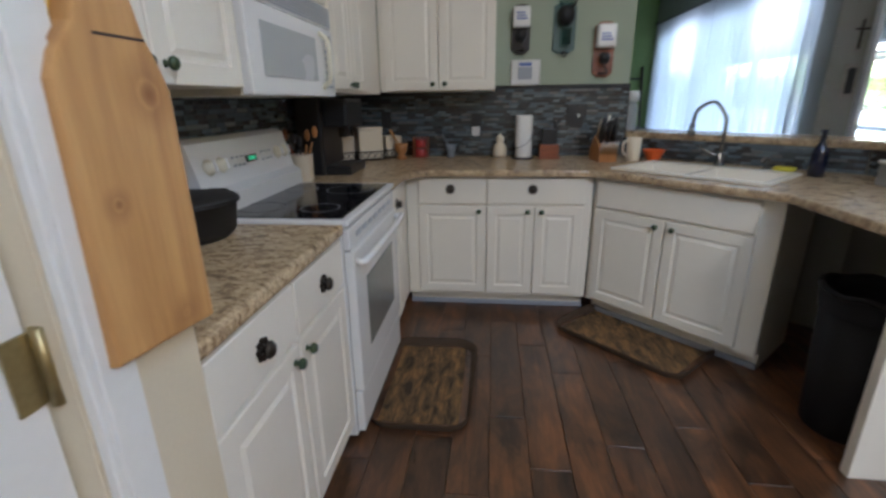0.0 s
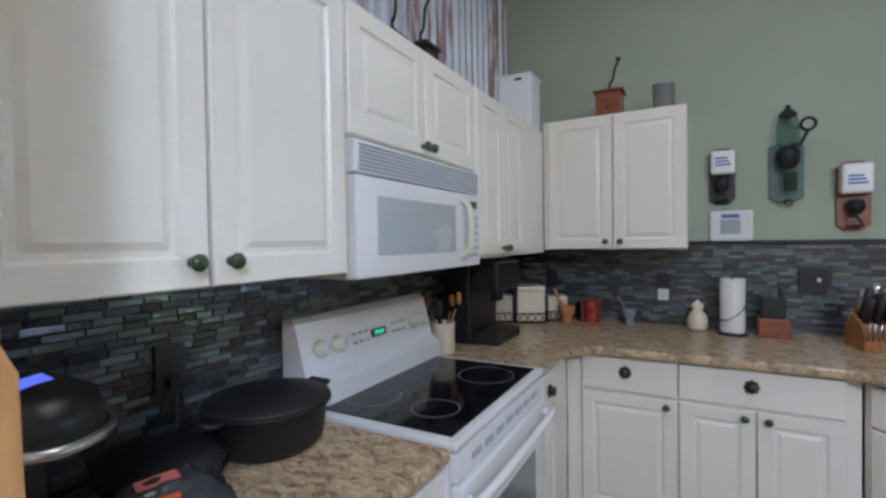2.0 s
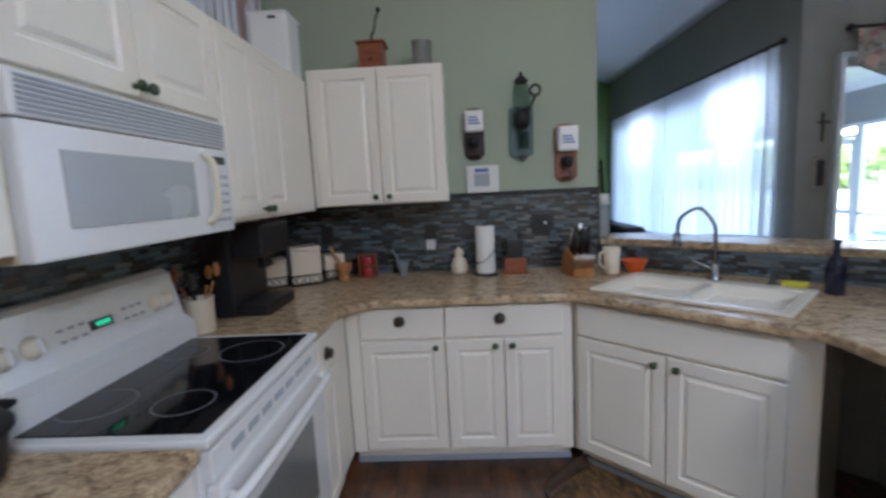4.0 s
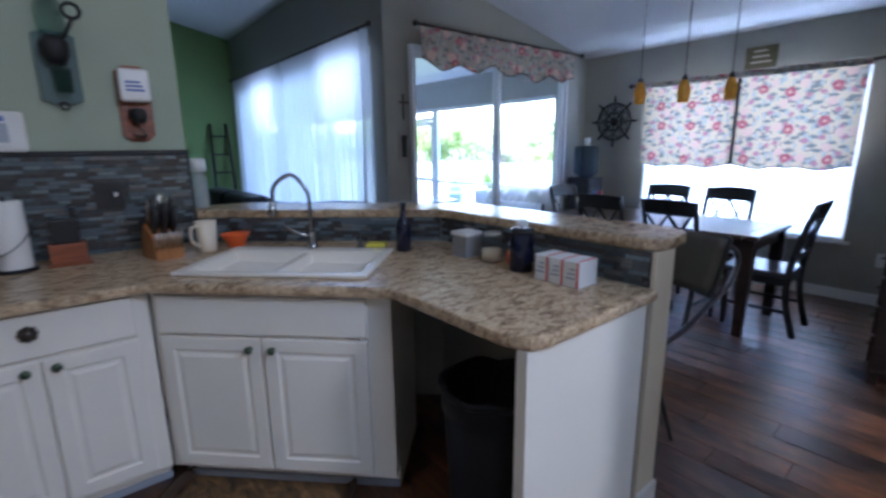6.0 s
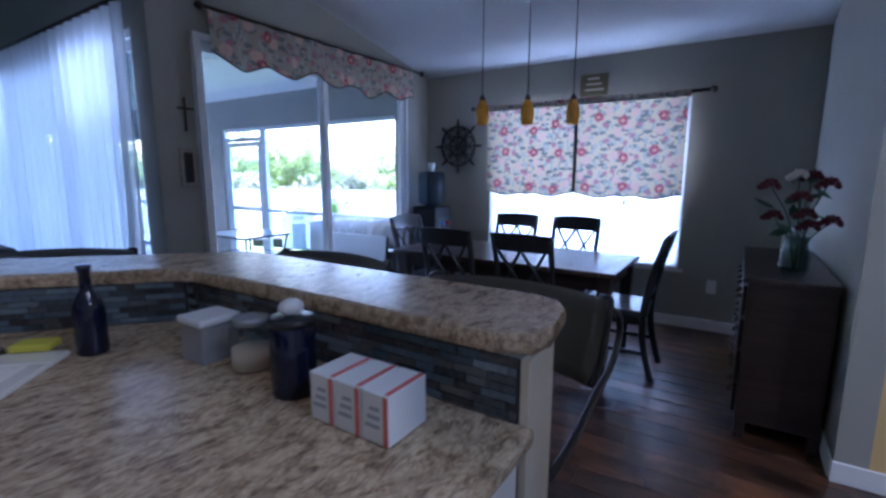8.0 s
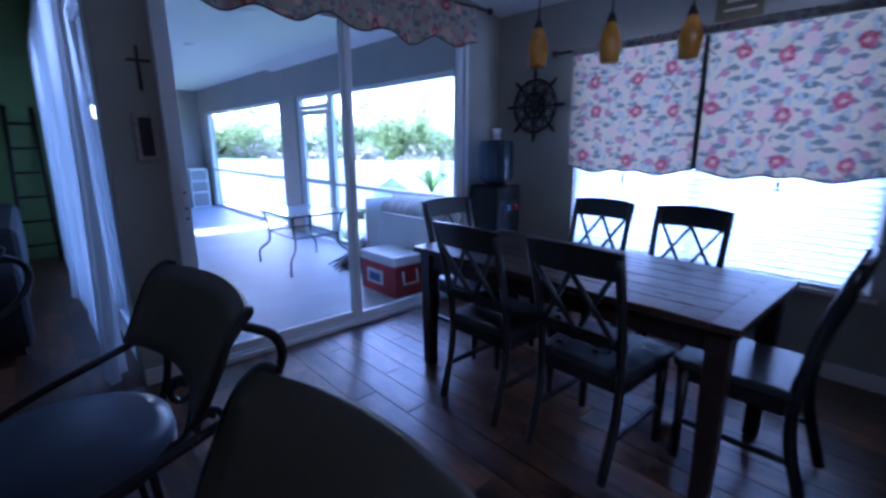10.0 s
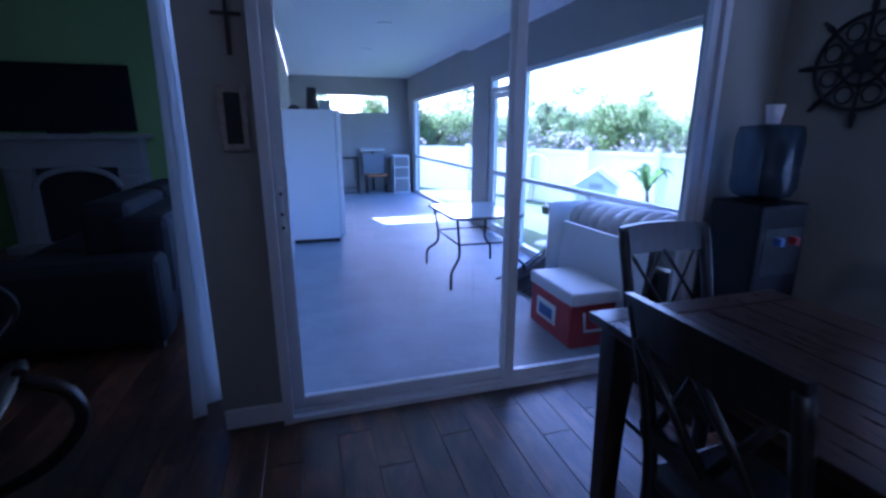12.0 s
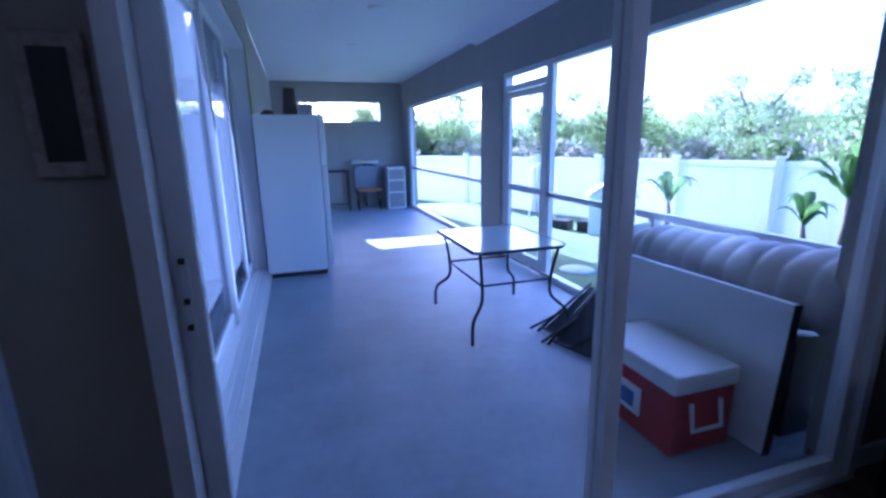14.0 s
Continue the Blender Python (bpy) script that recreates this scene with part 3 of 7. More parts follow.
cabinet("wall_cabinet", "short white wall cabinet above the microwave", UP(2.05), 0.775, 1.69, 2.05, 0.36, [
    ("door", 0.005, 0.385, 1.70, 2.04, [(0.365, 1.725, False)]), ("door", 0.39, 0.77, 1.70, 2.04, [(0.41, 1.725, False)])], toe=False)
cabinet("wall_cabinet", "white corner wall cabinet", UP(2.83), 0.995, 1.345, 2.05, 0.36, [
    ("door", 0.02, 0.30, 1.36, 2.04, []), ("door", 0.305, 0.58, 1.36, 2.04, [(0.33, 1.385, False), (0.28, 1.385, False)])], toe=False)
cabinet("wall_cabinet", "white two-door wall cabinet on the back wall", pose(0.605, 3.832, 0), 0.75, 1.36, 2.11, 0.325, [
    ("door", 0.03, 0.385, 1.365, 2.10, [(0.35, 1.405, False)]), ("door", 0.392, 0.745, 1.365, 2.10, [(0.428, 1.405, False)])], toe=False)

# worktops
solid("countertop", prism([(WX, 1.335), (0.847, 1.335), (0.847, 2.14), (WX, 2.14)], 0.868, 0.908, 0.012), M_lam, "tan and brown stone-look laminate countertop beside the range", "countertop")
RUN = [(WX, 2.91), (0.847, 2.91), (0.85, 3.22), (0.90, 3.34), (1.0, 3.395), (1.90, 3.395), (1.95, 3.375), (2.575, 2.75), (2.60, 2.70), (2.60, 2.19), (2.635, 2.118), (2.70, 2.10), (3.278, 2.10), (3.278, 3.268), (2.28, 4.157), (WX, 4.157)]
top_main = solid("countertop", prism(RUN, 0.868, 0.908, 0.012), M_lam, "tan and brown stone-look laminate countertop round the corner sink", "countertop")
cut = boxes((-0.372, -0.222, 0.7, 0.372, 0.19, 1.2), m=pose(2.49, 3.34, 0, 0, 0, -45))
cutter = link("cutter", cut, M_lam)
boo = top_main.modifiers.new("sink_hole", "BOOLEAN")
boo.operation, boo.object, boo.solver = "DIFFERENCE", cutter, "EXACT"
dg = bpy.context.evaluated_depsgraph_get()
holed = bpy.data.meshes.new_from_object(top_main.evaluated_get(dg))
top_main.modifiers.clear()
top_main.data = holed
bpy.data.objects.remove(cutter)


M_sink = paint("cream_sink_enamel", (0.78, 0.74, 0.65), 0.22, vary=0.03, bump=0.0)
M_nickel = paint("dark_nickel", (0.30, 0.30, 0.30), 0.18, 1.0, vary=0.1, fine=120)


def sink():
    """White double bowl with a raised rim, set on the diagonal."""
    top = thing("kitchen_sink", "white double-bowl drop-in kitchen sink", "sink")
    bm = bmesh.new()
    W, D = 0.40, 0.25
    outer = [(-W, -D), (W, -D), (W, D), (-W, D)]
    z = 0.908
    add_box(bm, -W, -D, z, W, -D + 0.045, z + 0.014)
    add_box(bm, -W, D - 0.085, z, W, D, z + 0.014)
    add_box(bm, -W, -D + 0.045, z, -W + 0.045, D - 0.085, z + 0.014)
    add_box(bm, W - 0.045, -D + 0.045, z, W, D - 0.085, z + 0.014)
    add_box(bm, -0.02, -D + 0.045, z - 0.06, 0.02, D - 0.085, z + 0.006)
    bmesh.ops.bevel(bm, geom=bm.edges[:], offset=0.005, segments=2, affect="EDGES")
    part("rim", bm, M_sink, top)
    for x0, x1 in ((-W + 0.045, -0.02), (0.02, W - 0.045)):
        b = bmesh.new()
        y0, y1 = -D + 0.045, D - 0.085
        hi = [b.verts.new(p) for p in ((x0, y0, z + 0.004), (x1, y0, z + 0.004), (x1, y1, z + 0.004), (x0, y1, z + 0.004))]
        s = 0.03
        lo = [b.verts.new(p) for p in ((x0 + s, y0 + s, z - 0.17), (x1 - s, y0 + s, z - 0.17), (x1 - s, y1 - s, z - 0.17), (x0 + s, y1 - s, z - 0.17))]
        for i in range(4):
            b.faces.new((hi[(i + 1) % 4], hi[i], lo[i], lo[(i + 1) % 4]))
        b.faces.new(lo)
        bowl = part("bowl", b, M_sink, top)
        part("drain", lathe([(0.0, z - 0.168), (0.035, z - 0.168), (0.042, z - 0.165), (0.0, z - 0.164)], 18, pose((x0 + x1) / 2, 0, 0)), M_steel, bowl)
    return put(top, pose(2.49, 3.34, 0, 0, 0, -45))


sink()
fau = thing("faucet", "brushed steel gooseneck faucet with side lever", "faucet")
part("spout", tube(curve_pts([(0, 0, 0.922), (0, 0.0, 1.12), (-0.008, 0.004, 1.20), (-0.065, 0.033, 1.275), (-0.135, 0.068, 1.23), (-0.15, 0.075, 1.15)], 8), 0.0095, 12), M_nickel, fau)
part("spray_head", lathe([(0.0, 0), (0.018, 0.0), (0.021, 0.02), (0.015, 0.07), (0.0, 0.075)], 16, pose(-0.15, 0.075, 1.085)), M_nickel, fau)
part("base_body", lathe([(0.03, 0.922), (0.03, 0.93), (0.02, 0.94), (0.019, 1.0), (0.0, 1.005)], 18), M_nickel, fau)
part("lever", tube([(0, 0, 0.975), (-0.06, 0.05, 1.0), (-0.10, 0.085, 1.03)], [0.011, 0.008, 0.006], 10), M_nickel, fau)
put(fau, pose(2.655, 3.505, 0))
soap = thing("soap_dispenser", "steel soap pump beside the faucet", "dispenser")
part("stem", lathe([(0.02, 0.922), (0.02, 0.93), (0.011, 0.935), (0.010, 0.985), (0.0, 0.986)], 14), M_nickel, soap)
part("spout", tube([(0, 0, 0.982), (-0.035, -0.03, 0.988), (-0.06, -0.055, 0.975)], 0.006, 8), M_nickel, soap)
put(soap, pose(2.83, 3.35, 0))

# raised bar on its half wall
structure("wall_bar", prism([(2.28, 4.16), (3.28, 3.27), (3.28, 2.13), (3.40, 2.13), (3.40, 3.325), (2.36, 4.25)], 0, 1.035), M_beige, "half wall that carries the raised bar")
structure("trim_bar_end", boxes((3.274, 2.112, 0, 3.406, 2.128, 1.035)), M_cream, "cream trim on the end of the half wall")
structure("trim_bar_foot", boxes((3.27, 2.10, 0, 3.412, 2.111, 0.09), (3.407, 2.12, 0, 3.418, 3.33, 0.09)), M_trim, "white skirting of the half wall")
BAR = [(2.285, 4.10), (2.32, 4.13), (3.24, 3.285), (3.268, 3.22), (3.268, 2.18), (3.30, 2.115), (3.36, 2.10), (3.50, 2.12), (3.565, 2.16), (3.59, 2.23), (3.59, 3.34), (3.56, 3.40), (2.64, 4.33), (2.56, 4.37), (2.285, 4.37)]
solid("bar_counter", prism(BAR, 1.035, 1.078, 0.012), M_lam, "raised stone-look laminate bar top", "bar top")


# range
def stove():
    top = thing("range", "white electric range with black glass cooktop", "stove")
    x0, x1, y0, y1 = 0.262, 0.835, 2.147, 2.903
    part("body", boxes((x0, y0, 0.03, x1, y1, 0.895), bevel=0.004), M_enamel, top)
    part("cooktop_frame", boxes((x0 + 0.05, y0 - 0.002, 0.895, x1 + 0.028, y1 + 0.002, 0.917), bevel=0.008), M_enamel, top)
    glass = part("cooktop", boxes((x0 + 0.10, y0 + 0.03, 0.916, x1 + 0.0, y1 - 0.03, 0.920), bevel=0.002), M_blackglass, top, "black glass cooktop")
    for bx, by, r in ((0.47, 2.33, 0.09), (0.47, 2.71, 0.075), (0.70, 2.33, 0.075), (0.70, 2.71, 0.105)):
        part("burner_ring", lathe([(r, 0.9203), (r, 0.9209), (r - 0.004, 0.9209), (r - 0.004, 0.9203), (r, 0.9203)], 32, pose(bx, by, 0), cap=False), M_burner, glass, "grey printed burner ring")
    guard = part("backguard", prism([(x0, 0.917), (x0 + 0.135, 0.917), (x0 + 0.13, 0.985), (x0 + 0.095, 1.01), (x0 + 0.055, 1.17), (x0 + 0.03, 1.185), (x0, 1.185)], y0, y1, 0.0, m=Matrix(((1, 0, 0, 0), (0, 0, 1, 0), (0, 1, 0, 0), (0, 0, 0, 1)))), M_enamel, top, "white sloping control panel")
    tilt = pose(x0 + 0.079, 0, 1.085, 0, -14, 0)
    for ky in (2.225, 2.305, 2.765, 2.835):
        k = part("control_knob", lathe([(0.028, 0), (0.030, 0.004), (0.024, 0.009), (0.021, 0.026), (0.0, 0.028)], 18, pose(0, ky, 0) @ tilt @ pose(0, 0, 0, 0, 90, 0)), M_knobcream, guard, "cream control knob")
        part("grip", boxes((0.024, -0.004, -0.02, 0.036, 0.004, 0.02), bevel=0.002, m=pose(0, ky, 0) @ tilt), M_enamel, k)
    part("display", boxes((-0.001, 2.49, -0.014, 0.003, 2.575, 0.014), m=tilt), M_black, guard, "black clock display")
    part("display_digits", boxes(*[(0.0032, 2.51 + 0.014 * i, -0.007, 0.0042, 2.519 + 0.014 * i, 0.007) for i in range(4)], m=tilt), M_led, guard, "green lit clock digits")
    for i, by in enumerate((2.385, 2.42, 2.455, 2.62, 2.655, 2.69)):
        for bz in (-0.02, 0.012):
            part("button", boxes((0.0, by, bz, 0.003, by + 0.018, bz + 0.008), m=tilt), M_greyprint, guard)
    door = part("oven_door", boxes((x1 + 0.001, y0 + 0.012, 0.235, x1 + 0.036, y1 - 0.012, 0.80), bevel=0.008), M_enamel, top)
    part("oven_window", boxes((x1 + 0.034, y0 + 0.15, 0.36, x1 + 0.0385, y1 - 0.15, 0.66), bevel=0.0015), M_ovenglass, door, "grey tinted oven window")
    h = x1 + 0.075
    part("oven_handle", tube(curve_pts([(x1 + 0.035, y0 + 0.05, 0.755), (h, y0 + 0.07, 0.765), (h, y1 - 0.07, 0.765), (x1 + 0.035, y1 - 0.05, 0.755)], 5), 0.014, 10), M_enamel, door)
    part("vent_strip", boxes((x1 + 0.002, y0 + 0.01, 0.808, x1 + 0.024, y1 - 0.01, 0.884), bevel=0.004), M_enamel, top)
    for i in range(7):
        part("vent_slot", boxes((x1 + 0.0235, y0 + 0.10 + i * 0.085, 0.835, x1 + 0.026, y0 + 0.16 + i * 0.085, 0.855)), M_greyprint, top)
    part("storage_drawer", boxes((x1 + 0.001, y0 + 0.012, 0.045, x1 + 0.03, y1 - 0.012, 0.225), bevel=0.008), M_enamel, top)
    part("foot", boxes((x0 + 0.05, y0 + 0.05, 0, x1 - 0.05, y1 - 0.05, 0.03)), M_black, top)


stove()


def microwave():
    top = thing("microwave", "white over-the-range microwave above the black cooktop", "microwave")
    y0, y1, z0, z1 = 2.055, 2.822, 1.325, 1.685
    part("body", boxes((WX + 0.002, y0, z0, 0.60, y1, z1), bevel=0.004), M_knobcream, top)
    part("grille", boxes((0.60, y0 + 0.003, 1.60, 0.632, y1 - 0.003, z1), bevel=0.005), M_enamel, top)
    for i in range(7):
        part("grille_slat", boxes((0.630, y0 + 0.02, 1.608 + i * 0.0105, 0.635, y1 - 0.02, 1.6135 + i * 0.0105)), M_greyprint, top)
    d = part("door", boxes((0.601, y0 + 0.003, z0, 0.636, y1 - 0.14, 1.596), bevel=0.008), M_enamel, top)
    part("door_window", boxes((0.634, y0 + 0.09, 1.385, 0.639, y1 - 0.22, 1.545), bevel=0.0015), M_mwglass, d, "pale grey meshed window")
    part("handle", tube(curve_pts([(0.634, y1 - 0.165, 1.36), (0.668, y1 - 0.165, 1.39), (0.672, y1 - 0.165, 1.46), (0.668, y1 - 0.165, 1.54), (0.634, y1 - 0.165, 1.57)], 4), 0.011, 10), M_knobcream, d)
    c = part("control_panel", boxes((0.601, y1 - 0.136, z0, 0.634, y1 - 0.003, 1.596), bevel=0.006), M_enamel, top)
    part("display", boxes((0.633, y1 - 0.105, 1.545, 0.637, y1 - 0.035, 1.57)), M_black, c)
    for r in range(6):
        for k in range(3):
            part("button", boxes((0.633, y1 - 0.112 + k * 0.032, 1.36 + r * 0.028, 0.6355, y1 - 0.09 + k * 0.032, 1.372 + r * 0.028)), M_greyprint, c)


microwave()

# ---- dining room ----
M_darkwood = wood("espresso_wood", (0.010, 0.007, 0.006), (0.035, 0.022, 0.017), 0.32, axis=1, scale=5)
M_chair = wood("black_stained_wood", (0.008, 0.009, 0.009), (0.022, 0.022, 0.021), 0.32, axis=2, scale=6, local=True)
M_tabletop = wood("dark_table_plank", (0.020, 0.012, 0.009), (0.075, 0.044, 0.03), 0.3, axis=1, scale=4, random_tint=0.25)
M_seat = paint("dark_vinyl_seat", (0.035, 0.037, 0.04), 0.3, vary=0.15, fine=160, bump=0.15)


def dining_table():
    top = thing("dining_table", "dark-stained rectangular wooden dining table with plank top", "table")
    x0, x1, y0, y1 = 5.39, 6.21, 2.42, 4.16
    n = 6
    w = (x1 - x0) / n
    for i in range(n):
        part("plank", boxes((x0 + i * w + 0.001, y0 + 0.10, 0.735, x0 + (i + 1) * w - 0.001, y1 - 0.10, 0.766), bevel=0.003, seg=1), M_tabletop, top)
    part("breadboard_end", boxes((x0, y0, 0.735, x1, y0 + 0.098, 0.766), bevel=0.004), M_tabletop, top)
    part("breadboard_end", boxes((x0, y1 - 0.098, 0.735, x1, y1, 0.766), bevel=0.004), M_tabletop, top)
    for a in ((x0 + 0.06, y0 + 0.06, x1 - 0.06, y0 + 0.085), (x0 + 0.06, y1 - 0.085, x1 - 0.06, y1 - 0.06), (x0 + 0.06, y0 + 0.06, x0 + 0.085, y1 - 0.06), (x1 - 0.085, y0 + 0.06, x1 - 0.06, y1 - 0.06)):
        part("apron", boxes((a[0], a[1], 0.635, a[2], a[3], 0.735)), M_darkwood, top)
    for lx in (x0 + 0.03, x1 - 0.115):
        for ly in (y0 + 0.03, y1 - 0.115):
            b = boxes((lx, ly, 0, lx + 0.085, ly + 0.085, 0.735), bevel=0.006)
            for v in b.verts:
                if v.co.z < 0.3:
                    v.co.x = lx + 0.0425 + (v.co.x - lx - 0.0425) * 0.72
                    v.co.y = ly + 0.0425 + (v.co.y - ly - 0.0425) * 0.72
            part("leg", b, M_darkwood, top)


dining_table()


def dining_chair():
    """Faces +y, the back at -y; crossed slats between raked posts."""
    top = thing("dining_chair", "black wooden dining chair with crossed back slats", "chair", "chairs round the dining table")
    s = prism([(-0.21, -0.20), (0.21, -0.20), (0.235, 0.20), (0.20, 0.235), (-0.20, 0.235), (-0.235, 0.20)], 0.435, 0.475, 0.012)
    part("seat", s, M_seat, top, "glossy dark padded seat")
    for a in ((-0.19, 0.18, 0.19, 0.20), (-0.19, -0.19, 0.19, -0.17), (-0.20, -0.18, -0.18, 0.19), (0.18, -0.18, 0.20, 0.19)):
        part("seat_rail", boxes((a[0], a[1], 0.375, a[2], a[3], 0.434)), M_chair, top)
    for sx in (-1, 1):
        part("front_leg", merge(tube([(sx * 0.195, 0.19, 0.435), (sx * 0.195, 0.19, 0.0)], [0.026, 0.018], 8)), M_chair, top)
        part("back_post", tube(curve_pts([(sx * 0.185, -0.27, 0.0), (sx * 0.19, -0.205, 0.25), (sx * 0.19, -0.195, 0.46), (sx * 0.195, -0.235, 0.72), (sx * 0.20, -0.30, 0.965)], 4), [0.019] * 16 + [0.017], 8, flat=1.25), M_chair, top)
        part("side_stretcher", boxes((sx * 0.19 - 0.009, -0.21, 0.17, sx * 0.19 + 0.009, 0.19, 0.195)), M_chair, top)

    def back(z):
        return -0.195 - 0.105 * max(0, (z - 0.46) / 0.505) ** 1.3

    def rail(z0, z1, bow):
        bm = bmesh.new()
        rows = []
        for i in range(9):
            x = -0.215 + 0.43 * i / 8
            dy = -bow * (1 - (x / 0.215) ** 2)
            rows.append([bm.verts.new((x, back(z) + dy + o, z + (0.012 * (1 - (x / 0.215) ** 2) if z == z1 else 0))) for z, o in ((z0, -0.011), (z0, 0.011), (z1, 0.011), (z1, -0.011))])
        for a, b in zip(rows, rows[1:]):
            for j in range(4):
                bm.faces.new((a[j], a[(j + 1) % 4], b[(j + 1) % 4], b[j]))
        bm.faces.new(rows[0])
        bm.faces.new(rows[-1][::-1])
        bmesh.ops.recalc_face_normals(bm, faces=bm.faces)
        return bm

    part("top_rail", rail(0.875, 0.985, 0.025), M_chair, top)
    part("lower_rail", rail(0.575, 0.62, 0.012), M_chair, top)
    za, zb = 0.61, 0.885
    for xa, xb in ((-0.17, 0.0), (0.0, -0.17), (0.0, 0.17), (0.17, 0.0)):
        k = 0.006 if xa < xb else -0.006
        part("back_slat", tube([(xa, back(za) - 0.010 + k, za), ((xa + xb) / 2, back((za + zb) / 2) - 0.014 + k, (za + zb) / 2), (xb, back(zb) - 0.018 + k, zb)], 0.012, 6, flat=0.6), M_chair, top)
    return top


ch = dining_chair()
put(ch, pose(5.53, 3.56, 0, 0, 0, -90))
for m in (pose(5.55, 2.98, 0, 0, 0, -91), pose(6.34, 3.62, 0, 0, 0, 90), pose(6.35, 3.04, 0, 0, 0, 91), pose(5.89, 2.49, 0, 0, 0, 1), pose(5.91, 4.13, 0, 0, 0, 179)):
    copy_thing(ch, m)


# bar chairs
M_leather = paint("dark_brown_leather", (0.080, 0.073, 0.056), 0.45, vary=0.2, fine=120, bump=0.2)
M_bluevinyl = paint("grey_blue_seat", (0.085, 0.11, 0.18), 0.4, vary=0.12, fine=120, bump=0.15)
M_wrought = paint("wrought_iron", (0.05, 0.05, 0.052), 0.38, 0.8, vary=0.25, fine=120, bump=0.15)


def scroll(cx, cz, r, x, turns=1.4, start=0.0):
    return [(x, cx + r * (1 - 0.55 * k / 20) * math.cos(start + turns * 2 * math.pi * k / 20), cz + r * (1 - 0.55 * k / 20) * math.sin(start + turns * 2 * math.pi * k / 20)) for k in range(21)]


def bar_chair():
    """Faces +y; a wide leaning back panel on wrought iron arms, the seat under the bar."""
    top = thing("bar_chair", "wrought iron bar chair with wide dark leather back panel", "bar chair", "chairs at the raised bar")
    bm = bmesh.new()
    cols = []
    for i in range(15):
        u = i / 7 - 1
        x = 0.335 * u
        bowl = 0.065 * (1 - u * u)
        cols.append([bm.verts.new((x * k, y - bowl, z + 0.012 * (1 - u * u))) for k, y, z in
                     ((0.96, -0.206, 0.750), (0.98, -0.224, 0.785), (1.0, -0.250, 0.84), (1.0, -0.300, 0.945), (1.0, -0.345, 0.985),
                      (1.0, -0.360, 0.978), (1.0, -0.318, 0.925), (1.0, -0.270, 0.83), (0.98, -0.246, 0.782), (0.96, -0.226, 0.748))])
    m = len(cols[0])
    for a, b in zip(cols, cols[1:]):
        for j in range(m):
            f = bm.faces.new((a[j], a[(j + 1) % m], b[(j + 1) % m], b[j]))
            f.smooth = True
    bm.faces.new(cols[0])
    bm.faces.new(cols[-1][::-1])
    bmesh.ops.recalc_face_normals(bm, faces=bm.faces)
    back = part("backrest", bm, M_leather, top)
    for sx in (-1, 1):
        part("edge_tube", tube(curve_pts([(sx * 0.322, -0.212, 0.750), (sx * 0.334, -0.232, 0.785), (sx * 0.342, -0.258, 0.84), (sx * 0.342, -0.31, 0.945), (sx * 0.335, -0.355, 0.985), (sx * 0.30, -0.372, 0.985)], 4), 0.011, 8), M_wrought, back, "bare metal edge tube")
    part("seat", lathe([(0.0, 0.60), (0.22, 0.60), (0.245, 0.625), (0.24, 0.655), (0.20, 0.675), (0.0, 0.685)], 28), M_bluevinyl, top, "round grey-blue padded seat")
    part("seat_ring", tube([(0.235 * math.cos(a), 0.235 * math.sin(a), 0.595) for a in [2 * math.pi * k / 28 for k in range(28)]], 0.010, 8, closed=True), M_wrought, top)
    for sx in (-1, 1):
        part("arm", tube(curve_pts([(sx * 0.338, -0.335, 0.965), (sx * 0.352, -0.405, 0.92), (sx * 0.356, -0.415, 0.85), (sx * 0.350, -0.345, 0.775), (sx * 0.340, -0.20, 0.725), (sx * 0.33, 0.0, 0.665), (sx * 0.29, 0.14, 0.615), (sx * 0.20, 0.115, 0.598)], 6), 0.012, 8), M_wrought, top)
        part("back_stay", tube(curve_pts([(sx * 0.12, -0.280, 0.765), (sx * 0.12, -0.265, 0.67), (sx * 0.115, -0.225, 0.60), (sx * 0.10, -0.10, 0.590)], 6), 0.011, 8), M_wrought, top)
        part("scroll", tube(scroll(-0.300, 0.625, 0.048, sx * 0.12), 0.010, 7), M_wrought, top)
        for sy in (-1, 1):
            part("leg", tube(curve_pts([(sx * 0.15, sy * 0.15, 0.595), (sx * 0.17, sy * 0.17, 0.3), (sx * 0.23, sy * 0.23, 0.0)], 5), 0.011, 8), M_wrought, top)
    part("foot_ring", tube([(0.235 * math.cos(a), 0.235 * math.sin(a), 0.25) for a in [2 * math.pi * k / 28 for k in range(28)]], 0.009, 8, closed=True), M_wrought, top)
    return top


bc = bar_chair()
put(bc, pose(3.62, 2.465, 0, 0, 0, 90))
copy_thing(bc, pose(3.68, 3.40, 0, 0, 0, 93))
copy_thing(bc, pose(3.12, 4.36, 0, 0, 0, 137))


# window with blinds and floral shade
structure("window_1", boxes((7.10, 2.24, 0.53, 7.16, 2.29, 2.03), (7.10, 4.10, 0.53, 7.16, 4.15, 2.03), (7.10, 2.29, 0.53, 7.16, 4.10, 0.58), (7.10, 2.29, 1.98, 7.16, 4.10, 2.03), (7.11, 3.17, 0.58, 7.15, 3.22, 1.98)), M_frame, "white framed dining window")
gl = structure("window_pane", boxes((7.125, 2.29, 0.58, 7.131, 4.10, 1.98)), M_glass, "clear window pane")
gl.visible_shadow = False
structure("trim_window", boxes((7.045, 2.20, 0.505, 7.10, 4.19, 0.53), (7.081, 2.241, 0.53, 7.10, 2.252, 2.03)), M_trim, "white window sill")
bl = thing("window_blind", "white horizontal slat blind, lowered and closed", "blind")
